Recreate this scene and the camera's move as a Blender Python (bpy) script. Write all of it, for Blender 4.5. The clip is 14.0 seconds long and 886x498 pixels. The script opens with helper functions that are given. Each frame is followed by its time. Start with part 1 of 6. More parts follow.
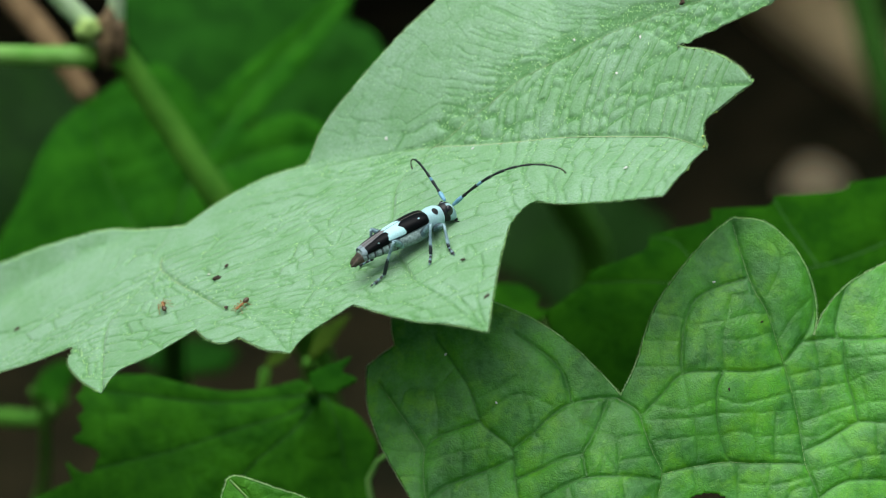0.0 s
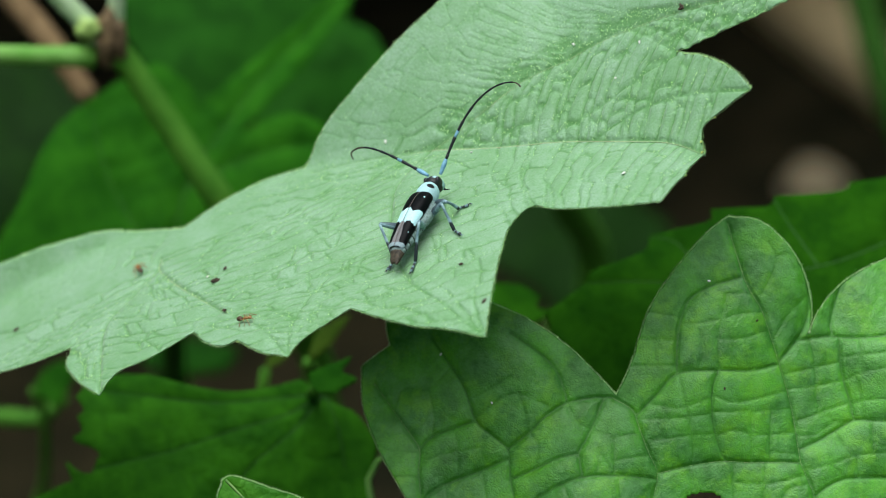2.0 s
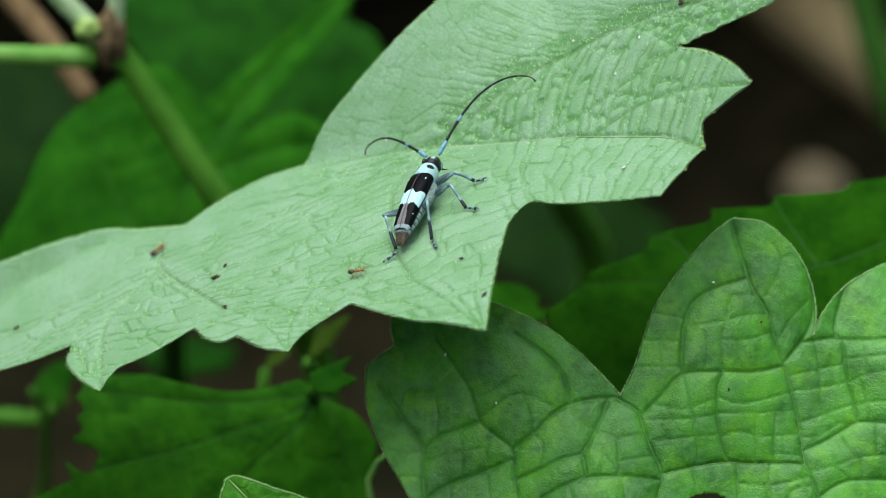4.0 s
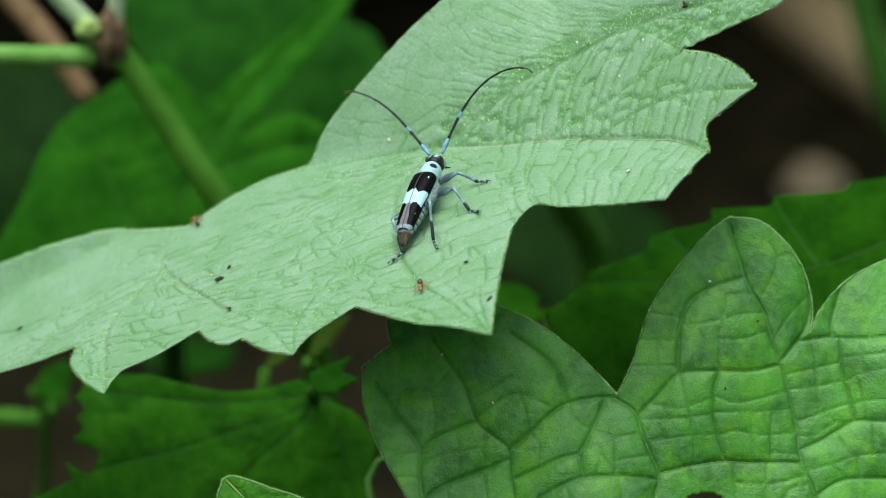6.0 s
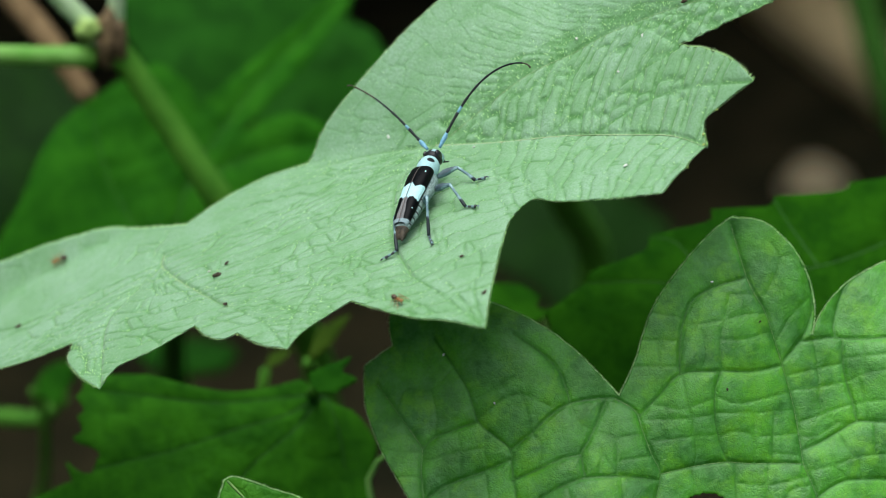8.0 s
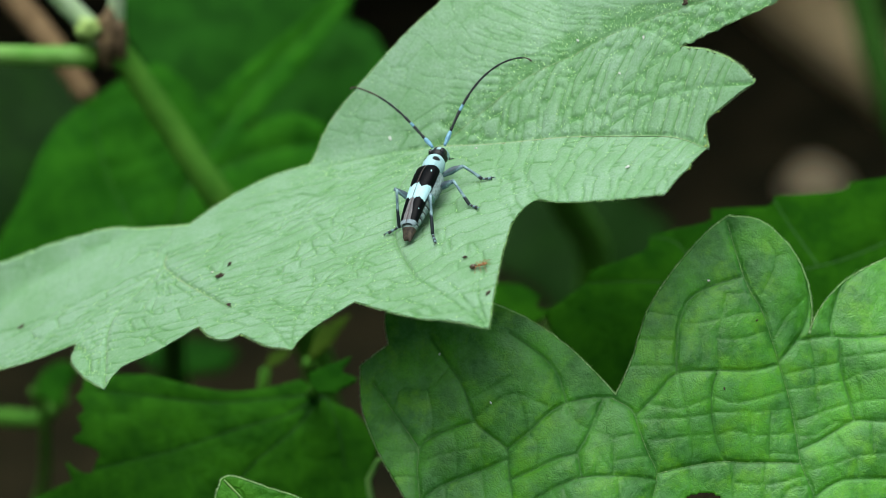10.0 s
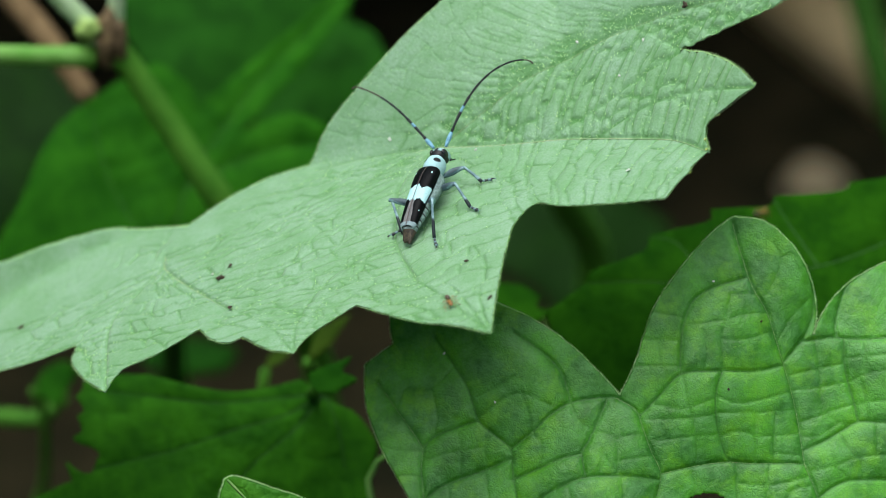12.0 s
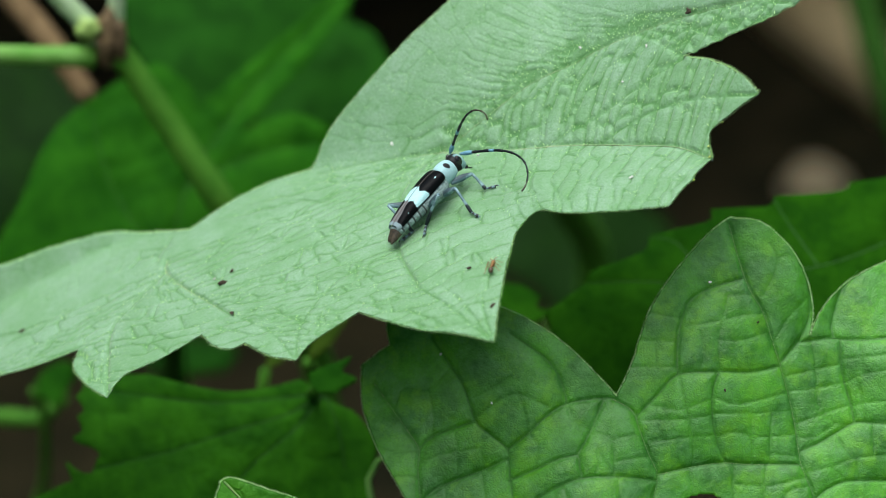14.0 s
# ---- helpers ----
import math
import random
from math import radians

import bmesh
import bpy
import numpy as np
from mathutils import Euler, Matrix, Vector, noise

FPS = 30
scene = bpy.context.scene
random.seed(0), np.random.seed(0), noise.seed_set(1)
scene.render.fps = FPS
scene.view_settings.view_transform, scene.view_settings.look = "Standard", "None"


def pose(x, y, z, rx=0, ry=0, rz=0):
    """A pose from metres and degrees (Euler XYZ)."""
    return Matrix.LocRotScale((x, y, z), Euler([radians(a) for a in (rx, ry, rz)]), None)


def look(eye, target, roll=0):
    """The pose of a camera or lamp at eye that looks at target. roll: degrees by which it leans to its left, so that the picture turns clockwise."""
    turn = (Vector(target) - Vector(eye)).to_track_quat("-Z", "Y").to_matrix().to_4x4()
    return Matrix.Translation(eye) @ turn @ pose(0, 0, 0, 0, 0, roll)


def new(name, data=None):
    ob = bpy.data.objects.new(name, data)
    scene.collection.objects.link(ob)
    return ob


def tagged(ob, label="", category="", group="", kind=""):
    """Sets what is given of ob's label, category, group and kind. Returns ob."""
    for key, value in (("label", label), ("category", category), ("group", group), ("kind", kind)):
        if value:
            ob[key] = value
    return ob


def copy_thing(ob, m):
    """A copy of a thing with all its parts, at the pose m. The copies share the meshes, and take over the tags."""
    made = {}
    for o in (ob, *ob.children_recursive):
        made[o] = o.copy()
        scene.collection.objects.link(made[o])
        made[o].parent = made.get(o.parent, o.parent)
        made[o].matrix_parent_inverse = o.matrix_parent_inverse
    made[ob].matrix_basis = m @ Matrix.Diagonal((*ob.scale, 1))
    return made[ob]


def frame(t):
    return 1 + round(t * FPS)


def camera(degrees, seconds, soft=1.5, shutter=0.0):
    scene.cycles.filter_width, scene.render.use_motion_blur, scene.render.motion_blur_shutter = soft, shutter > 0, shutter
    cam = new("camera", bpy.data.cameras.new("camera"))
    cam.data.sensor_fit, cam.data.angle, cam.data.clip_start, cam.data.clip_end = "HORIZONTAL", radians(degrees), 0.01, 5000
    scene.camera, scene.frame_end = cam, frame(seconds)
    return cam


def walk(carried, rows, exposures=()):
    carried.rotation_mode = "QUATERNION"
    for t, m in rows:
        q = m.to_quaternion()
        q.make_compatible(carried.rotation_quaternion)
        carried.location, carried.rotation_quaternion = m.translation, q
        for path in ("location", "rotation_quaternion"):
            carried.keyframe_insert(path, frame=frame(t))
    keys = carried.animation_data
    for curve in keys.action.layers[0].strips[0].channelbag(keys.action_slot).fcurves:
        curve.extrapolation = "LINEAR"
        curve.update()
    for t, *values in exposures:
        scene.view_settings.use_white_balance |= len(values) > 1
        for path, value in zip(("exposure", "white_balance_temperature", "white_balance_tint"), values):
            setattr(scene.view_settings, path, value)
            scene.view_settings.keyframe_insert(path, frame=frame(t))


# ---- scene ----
# The camera stands still; the plants, the beetle and the ants move.
cam = camera(18, 14.0, soft=0.65)
EYE = (0.0, -0.3062, 0.8768)
AIM = (0.0, 0.0, 0.70)
walk(cam, [(0.0, look(EYE, AIM)), (14.0, look(EYE, AIM))], [(0.0, 0.36, 6120, 6.0), (14.0, 0.36, 6120, 6.0)])
cam.data.dof.use_dof = True
cam.data.dof.focus_distance = 0.354
cam.data.dof.aperture_fstop = 17.5

# Overcast daylight: a wide soft sun behind cloud and the open sky.
world = bpy.data.worlds.new("overcast_sky")
scene.world = world
world.use_nodes = True
sky = world.node_tree.nodes.new("ShaderNodeTexSky")
sky.sky_type = "NISHITA"
sky.sun_disc = False
sky.sun_elevation = radians(62)
sky.sun_rotation = radians(205)
sky.dust_density = 4.0
sky.ozone_density = 1.0
cloud = world.node_tree.nodes.new("ShaderNodeHueSaturation")
cloud.inputs["Saturation"].default_value = 0.6
world.node_tree.links.new(sky.outputs[0], cloud.inputs["Color"])
world.node_tree.links.new(cloud.outputs[0], world.node_tree.nodes["Background"].inputs[0])
world.node_tree.nodes["Background"].inputs[1].default_value = 0.11
sun_data = bpy.data.lights.new("sun", "SUN")
sun_data.energy = 3.2
sun_data.angle = radians(50)
sun_data.color = (1.0, 0.96, 0.9)
sun = new("sun", sun_data)
sun.matrix_world = look((-0.10, 0.13, 2.0), (0, 0, 0.7))

MM = 0.001
from mathutils.geometry import delaunay_2d_cdt


# ---- materials ----
def tree(name):
    mat = bpy.data.materials.new(name)
    mat.use_nodes = True
    nt = mat.node_tree
    nt.nodes.remove(nt.nodes["Principled BSDF"])
    return mat, nt, nt.nodes["Material Output"]


def node(nt, kind, inputs=None, **settings):
    """A node; inputs maps a socket's name or number to a value or to another socket."""
    n = nt.nodes.new("ShaderNode" + kind)
    for key, value in settings.items():
        setattr(n, key, value)
    for key, value in (inputs or {}).items():
        if isinstance(value, bpy.types.NodeSocket):
            nt.links.new(value, n.inputs[key])
        else:
            n.inputs[key].default_value = value
    return n


def maths(nt, op, a, b=0.0, c=0.0):
    return node(nt, "Math", {0: a, 1: b, 2: c}, operation=op).outputs[0]


def mixed(nt, factor, a, b):
    n = node(nt, "Mix", {0: factor, 6: a, 7: b}, data_type="RGBA")
    return n.outputs[2]


def ramp(nt, value, lo, hi):
    return node(nt, "MapRange", {0: value, 1: lo, 2: hi}, interpolation_type="SMOOTHSTEP").outputs[0]


def rgb(r, g, b):
    return (r, g, b, 1.0)


def millimetres(nt, wobble=0.0):
    """Object coordinates in millimetres, bent a little by noise."""
    where = node(nt, "TexCoord").outputs["Object"]
    place = node(nt, "VectorMath", {0: where, 1: (1000, 1000, 1000)}, operation="MULTIPLY").outputs[0]
    if wobble:
        bend = node(nt, "TexNoise", {"Vector": place, "Scale": 0.35, "Detail": 2.0}).outputs["Color"]
        bend = node(nt, "VectorMath", {0: bend, 1: (0.5, 0.5, 0.5)}, operation="SUBTRACT").outputs[0]
        bend = node(nt, "VectorMath", {0: bend, 3: wobble}, operation="SCALE").outputs[0]
        place = node(nt, "VectorMath", {0: place, 1: bend}, operation="ADD").outputs[0]
    return place


def leaf_material(name, young, old, vein, net_size=3.0, relief=0.5, rough=0.5, gloss=0.4, sheen=0.0, through_light=0.25, vein_mix=0.4, line_mix=0.35, slant=0.0, stretch=1.0, ladder=0.12, chance=0.65, wobble=0.9, laddered=False, mottle=1.0, sky_sheen=None, furrow_shade=None, grainy=1.0, vein_relief=1.0):
    """Leaf blade: quilted between a net of veins, mottled, downy or glossy, and a little translucent."""
    mat, nt, out = tree(name)
    place = millimetres(nt, wobble)
    flat = node(nt, "Mapping", {"Vector": place, "Scale": (1.0, 1.0, 0.2)}).outputs[0]
    fine_net = node(nt, "TexVoronoi", {"Vector": flat, "Scale": 1.0 / (net_size * 0.36)}, feature="DISTANCE_TO_EDGE").outputs["Distance"]
    turned = node(nt, "Mapping", {"Vector": place, "Rotation": (0, 0, radians(-slant))}).outputs[0]
    turned = node(nt, "Mapping", {"Vector": turned, "Scale": (1.0 / stretch, 1.0, 0.1)}).outputs[0]
    rungs = node(nt, "TexVoronoi", {"Vector": turned, "Scale": 1.0 / net_size, "Randomness": chance}, feature="DISTANCE_TO_EDGE").outputs["Distance"]
    blotch = node(nt, "TexNoise", {"Vector": place, "Scale": 0.13, "Detail": 5.0, "Roughness": 0.65}).outputs[0]
    cloud = node(nt, "TexNoise", {"Vector": place, "Scale": 0.8, "Detail": 3.0}).outputs[0]
    grain = node(nt, "TexNoise", {"Vector": place, "Scale": 4.5, "Detail": 3.0}).outputs[0]
    far = node(nt, "Attribute", attribute_name="vein").outputs["Fac"]
    edge = node(nt, "Attribute", attribute_name="cell").outputs["Fac"]
    near_vein = maths(nt, "SUBTRACT", 1.0, ramp(nt, far, 0.03, 0.3))
    if laddered:
        rungs = maths(nt, "MULTIPLY", edge, 0.4)
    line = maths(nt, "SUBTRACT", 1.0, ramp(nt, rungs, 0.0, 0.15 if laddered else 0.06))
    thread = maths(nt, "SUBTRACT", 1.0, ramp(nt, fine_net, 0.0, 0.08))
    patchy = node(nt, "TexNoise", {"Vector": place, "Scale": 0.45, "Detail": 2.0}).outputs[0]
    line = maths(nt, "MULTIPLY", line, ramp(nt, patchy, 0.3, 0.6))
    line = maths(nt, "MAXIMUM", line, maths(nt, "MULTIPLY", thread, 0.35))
    colour = mixed(nt, maths(nt, "MULTIPLY_ADD", ramp(nt, blotch, 0.36, 0.66), mottle, 1.0 - mottle), rgb(*old), rgb(*young))
    colour = mixed(nt, maths(nt, "MULTIPLY", ramp(nt, cloud, 0.35, 0.75), 0.35), colour, rgb(*young))
    colour = mixed(nt, maths(nt, "MULTIPLY", ramp(nt, grain, 0.45, 0.7), 0.35 * grainy), colour, rgb(*old))
    if furrow_shade:
        # greener beside the small veins, with the grooves' soft shade put into the colour
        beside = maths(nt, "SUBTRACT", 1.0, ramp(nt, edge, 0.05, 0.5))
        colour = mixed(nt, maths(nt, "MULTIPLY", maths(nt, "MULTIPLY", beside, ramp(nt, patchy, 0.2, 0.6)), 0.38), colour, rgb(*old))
    if sky_sheen:
        # the sky's grey sheen, painted in patches on the pillows between the veins
        sheen_patch = node(nt, "TexNoise", {"Vector": place, "Scale": 0.4, "Detail": 7.0, "Roughness": 0.75}).outputs[0]
        sheen_patch = maths(nt, "MULTIPLY", ramp(nt, sheen_patch, 0.40, 0.66), ramp(nt, edge, 0.0, 0.2))
        colour = mixed(nt, maths(nt, "MULTIPLY", sheen_patch, sky_sheen[1]), colour, rgb(*sky_sheen[0]))
        # yellower flecks where the blade is thin
        fleck = node(nt, "TexNoise", {"Vector": node(nt, "VectorMath", {0: place, 1: (31.0, 7.0, 3.0)}, operation="ADD").outputs[0], "Scale": 0.22, "Detail": 7.0, "Roughness": 0.72}).outputs[0]
        colour = mixed(nt, maths(nt, "MULTIPLY", ramp(nt, fleck, 0.48, 0.66), 0.6), colour, rgb(0.13, 0.40, 0.008))
    # shade in the grooves is painted into the vein lines, over their own green
    colour = mixed(nt, maths(nt, "MULTIPLY", line, line_mix), colour, rgb(*(furrow_shade or old)))
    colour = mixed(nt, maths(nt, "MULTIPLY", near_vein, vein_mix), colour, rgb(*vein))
    sunk = maths(nt, "MULTIPLY", maths(nt, "SUBTRACT", 1.0, ramp(nt, rungs, 0.0, 0.17)), ramp(nt, patchy, 0.25, 0.65))
    height = maths(nt, "MULTIPLY", sunk, -ladder)
    height = maths(nt, "MULTIPLY_ADD", ramp(nt, edge, 0.0, 0.5), 0.05 * vein_relief, height)
    height = maths(nt, "MULTIPLY_ADD", ramp(nt, fine_net, 0.0, 0.25), 0.02, height)
    height = maths(nt, "MULTIPLY_ADD", ramp(nt, far, 0.0, 0.5), 0.12 * vein_relief, height)
    height = maths(nt, "MULTIPLY_ADD", grain, 0.035 * grainy, height)
    bump = node(nt, "Bump", {"Strength": relief, "Distance": 0.001, "Height": height}).outputs[0]
    roughness = maths(nt, "MULTIPLY_ADD", grain, 0.25, rough - 0.1)
    skin = node(nt, "BsdfPrincipled", {"Base Color": colour, "Roughness": roughness, "Specular IOR Level": gloss,
                                       "Sheen Weight": sheen, "Sheen Roughness": 0.45, "Normal": bump}).outputs[0]
    glow = node(nt, "BsdfTranslucent", {"Color": mixed(nt, 0.5, colour, rgb(*young)), "Normal": bump}).outputs[0]
    nt.links.new(node(nt, "MixShader", {0: through_light, 1: skin, 2: glow}).outputs[0], out.inputs[0])
    return mat


def plain_material(name, one, two, rough=0.6, gloss=0.4, scale=1.0, relief=0.2, metal=0.0, sheen=0.0, coat=0.0):
    """Two colours mottled at two scales, with a grain in relief; scale in patches per millimetre."""
    mat, nt, out = tree(name)
    place = millimetres(nt)
    large = node(nt, "TexNoise", {"Vector": place, "Scale": scale, "Detail": 4.0, "Roughness": 0.65}).outputs[0]
    small = node(nt, "TexNoise", {"Vector": place, "Scale": scale * 7, "Detail": 3.0}).outputs[0]
    colour = mixed(nt, ramp(nt, large, 0.3, 0.7), rgb(*one), rgb(*two))
    colour = mixed(nt, maths(nt, "MULTIPLY", ramp(nt, small, 0.45, 0.8), 0.4), colour, rgb(*one))
    bump = node(nt, "Bump", {"Strength": relief, "Distance": 0.25 * MM / scale, "Height": maths(nt, "MULTIPLY_ADD", small, 0.4, large)}).outputs[0]
    skin = node(nt, "BsdfPrincipled", {"Base Color": colour, "Roughness": maths(nt, "MULTIPLY_ADD", small, 0.2, rough - 0.1), "Specular IOR Level": gloss,
                                       "Metallic": metal, "Sheen Weight": sheen, "Coat Weight": coat, "Normal": bump})
    nt.links.new(skin.outputs[0], out.inputs[0])
    return mat


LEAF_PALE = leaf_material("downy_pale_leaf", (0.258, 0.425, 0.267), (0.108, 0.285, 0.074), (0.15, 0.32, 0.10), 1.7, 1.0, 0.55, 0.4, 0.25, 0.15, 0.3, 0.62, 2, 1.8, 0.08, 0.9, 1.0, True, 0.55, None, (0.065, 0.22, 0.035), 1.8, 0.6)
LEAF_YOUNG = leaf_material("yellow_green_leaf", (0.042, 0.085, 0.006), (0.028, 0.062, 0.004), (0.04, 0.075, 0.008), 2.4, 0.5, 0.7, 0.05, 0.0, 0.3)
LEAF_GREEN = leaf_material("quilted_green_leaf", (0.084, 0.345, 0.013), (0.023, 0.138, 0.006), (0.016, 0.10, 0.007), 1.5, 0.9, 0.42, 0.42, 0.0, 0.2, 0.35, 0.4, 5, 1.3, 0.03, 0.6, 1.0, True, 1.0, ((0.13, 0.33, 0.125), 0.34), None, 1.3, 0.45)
LEAF_TIP = leaf_material("bright_green_leaf", (0.075, 0.27, 0.014), (0.030, 0.15, 0.006), (0.02, 0.10, 0.005), 2.0, 0.8, 0.55, 0.2, 0.0, 0.2, 0.6, 0.5)
# the pale leaf's shadow is put into this dark green
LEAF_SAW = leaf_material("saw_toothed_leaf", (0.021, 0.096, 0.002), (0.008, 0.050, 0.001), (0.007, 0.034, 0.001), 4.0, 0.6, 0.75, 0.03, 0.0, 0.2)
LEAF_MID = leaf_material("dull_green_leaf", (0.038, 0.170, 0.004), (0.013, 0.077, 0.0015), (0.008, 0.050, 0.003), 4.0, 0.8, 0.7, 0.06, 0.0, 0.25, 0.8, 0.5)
# three shaded copies of the leaf: the shade is put into their greens
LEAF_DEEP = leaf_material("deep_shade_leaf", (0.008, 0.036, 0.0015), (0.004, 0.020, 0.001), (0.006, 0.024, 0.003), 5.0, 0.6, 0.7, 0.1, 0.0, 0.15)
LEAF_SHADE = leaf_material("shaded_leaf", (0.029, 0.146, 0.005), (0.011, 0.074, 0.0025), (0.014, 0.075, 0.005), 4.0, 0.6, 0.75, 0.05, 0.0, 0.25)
LEAF_DARK = leaf_material("dark_shaded_leaf", (0.018, 0.095, 0.006), (0.008, 0.048, 0.003), (0.008, 0.045, 0.004), 5.0, 0.6, 0.75, 0.05, 0.0, 0.2)
VEIN_PALE = plain_material("pale_vein", (0.38, 0.42, 0.25), (0.27, 0.41, 0.22), 0.6, 0.3, 1.0)
VEIN_GREEN = plain_material("green_vein", (0.22, 0.34, 0.11), (0.06, 0.19, 0.03), 0.6, 0.3, 1.0)
VEIN_DARK = plain_material("dark_vein", (0.020, 0.080, 0.008), (0.030, 0.11, 0.012), 0.6, 0.2, 1.0)
VEIN_MID = plain_material("sunken_vein", (0.030, 0.13, 0.010), (0.055, 0.19, 0.018), 0.6, 0.2, 1.0)
TOOTH = plain_material("yellow_tooth_tip", (0.24, 0.38, 0.05), (0.40, 0.46, 0.12), 0.5, 0.4, 2.0)


def down_material():
    """Fine clear hairs: half of the light goes through them."""
    mat, nt, out = tree("leaf_down")
    tone = node(nt, "TexNoise", {"Vector": millimetres(nt), "Scale": 0.6, "Detail": 2.0}).outputs[0]
    colour = mixed(nt, tone, rgb(0.68, 0.90, 0.48), rgb(0.50, 0.80, 0.32))
    skin = node(nt, "BsdfPrincipled", {"Base Color": colour, "Roughness": 0.4}).outputs[0]
    glow = node(nt, "BsdfTranslucent", {"Color": colour}).outputs[0]
    nt.links.new(node(nt, "MixShader", {0: 0.55, 1: skin, 2: glow}).outputs[0], out.inputs[0])
    return mat


HAIR = down_material()
STEM = plain_material("green_stem", (0.040, 0.145, 0.010), (0.070, 0.20, 0.018), 0.65, 0.12, 0.3)
STEM_PALE = plain_material("pale_stem", (0.28, 0.42, 0.20), (0.40, 0.52, 0.32), 0.6, 0.3, 0.3)
BUD = plain_material("yellow_green_bud", (0.22, 0.37, 0.07), (0.33, 0.46, 0.14), 0.6, 0.3, 0.4)
STEM_LIGHT = plain_material("light_stem", (0.09, 0.27, 0.025), (0.17, 0.36, 0.07), 0.5, 0.4, 0.3)
NODE_BROWN = plain_material("brown_node", (0.06, 0.042, 0.018), (0.17, 0.115, 0.055), 0.7, 0.3, 0.5)
STEM_DARK = plain_material("dark_stem", (0.016, 0.060, 0.006), (0.028, 0.085, 0.009), 0.75, 0.08, 0.3)
TWIG = plain_material("dry_twig", (0.12, 0.078, 0.034), (0.22, 0.150, 0.072), 0.8, 0.2, 0.2)
UNSEEN_SHRUB = plain_material("unseen_shrub_leaf", (0.03, 0.09, 0.014), (0.06, 0.14, 0.025), 0.6, 0.3, 0.02)
# shade under the plants is put into this near-black soil colour
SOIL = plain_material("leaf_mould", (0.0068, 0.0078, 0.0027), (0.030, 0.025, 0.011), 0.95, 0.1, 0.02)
STONE = plain_material("tan_stone", (0.34, 0.27, 0.16), (0.50, 0.42, 0.27), 0.9, 0.2, 0.03)
BARK = plain_material("weathered_bark", (0.48, 0.36, 0.16), (0.78, 0.62, 0.34), 0.9, 0.2, 0.02)


# ---- builders ----
def part(name, bm, material, parent=None, label="", smooth=True):
    """One mesh object from a bmesh in millimetres, under a thing or a part."""
    me = bpy.data.meshes.new(name)
    bmesh.ops.scale(bm, vec=(MM, MM, MM), verts=bm.verts)
    bm.to_mesh(me)
    bm.free()
    for p in me.polygons:
        p.use_smooth = smooth
    me.materials.append(material)
    ob = new(name, me)
    if parent is not None:
        ob.parent = parent
    if label:
        ob["label"] = label
    return ob


def curve_points(run, step):
    """Points along a smooth curve through the given ones, about step apart."""
    p = [Vector(q) for q in run]
    p = [p[0] * 2 - p[1]] + p + [p[-1] * 2 - p[-2]]
    out = []
    for i in range(1, len(p) - 2):
        a, b, c, d = p[i - 1:i + 3]
        n = max(1, round((c - b).length / step))
        for k in range(n):
            t = k / n
            out.append(0.5 * (2 * b + (c - a) * t + (2 * a - 5 * b + 4 * c - d) * t * t + (3 * b - a - 3 * c + d) * t ** 3))
    out.append(p[-2])
    return out


def tube(bm, points, radii, sides=8, closed=True):
    """A round tube along points, with a radius at each one."""
    rings = []
    side = None
    for i, p in enumerate(points):
        along = (points[min(i + 1, len(points) - 1)] - points[max(i - 1, 0)]).normalized()
        if side is None:
            side = along.cross(Vector((0, 0, 1)) if abs(along.z) < 0.9 else Vector((1, 0, 0))).normalized()
        side = (side - along * side.dot(along)).normalized()
        other = along.cross(side)
        rings.append([bm.verts.new(p + radii[i] * (math.cos(a) * side + math.sin(a) * other)) for a in (2 * math.pi * k / sides for k in range(sides))])
    for r, s in zip(rings, rings[1:]):
        for k in range(sides):
            bm.faces.new((r[k], r[(k + 1) % sides], s[(k + 1) % sides], s[k]))
    if closed:
        bm.faces.new(rings[0][::-1])
        bm.faces.new(rings[-1])
    return bm


def ball(centre, radii, seg=14):
    bm = bmesh.new()
    bmesh.ops.create_uvsphere(bm, u_segments=seg, v_segments=seg // 2 + 2, radius=1.0)
    bmesh.ops.scale(bm, vec=radii, verts=bm.verts)
    bmesh.ops.translate(bm, vec=centre, verts=bm.verts)
    return bm


def margin_line(runs, step, ragged):
    """The leaf's margin as one closed line, each run smooth, with corners where runs meet."""
    line = []
    for run in runs:
        pts = curve_points([(*p, 0.0) for p in run], step)[:-1]
        for i, q in enumerate(pts):
            w = ragged * min(1.0, i, len(pts) - i)
            line.append((q.x + w * noise.noise((q.x * 1.1, q.y * 1.1, 3.0)), q.y + w * noise.noise((q.x * 1.1, q.y * 1.1, 9.0))))
    return line


def vein_distance(xy, lines):
    best = np.full(len(xy), 99.0)
    for line in lines:
        line = line[:-1:3] + line[-1:]
        for a, b in zip(line, line[1:]):
            a, b = np.array(a[:2]), np.array(b[:2])
            ab = b - a
            t = np.clip((xy - a) @ ab / max(ab @ ab, 1e-9), 0, 1)
            best = np.minimum(best, np.hypot(*(xy - a - t[:, None] * ab).T))
    return best


def inside(xy, line):
    """Which places lie within a closed line."""
    hit = np.zeros(len(xy), bool)
    for (ax, ay), (bx, by) in zip(line, line[1:] + line[:1]):
        if ay != by:
            hit ^= ((ay > xy[:, 1]) != (by > xy[:, 1])) & (xy[:, 0] < (bx - ax) * (xy[:, 1] - ay) / (by - ay) + ax)
    return hit


def near_distance(xy, lines, reach):
    """Distance to the nearest of many short lines, as far as reach."""
    best = np.full(len(xy), reach)
    for line in lines:
        pts = np.array(line)
        lo, hi = pts.min(0) - reach, pts.max(0) + reach
        pick = np.nonzero(((xy > lo) & (xy < hi)).all(1))[0]
        if len(pick):
            best[pick] = np.minimum(best[pick], vein_distance(xy[pick], [line]))
    return best


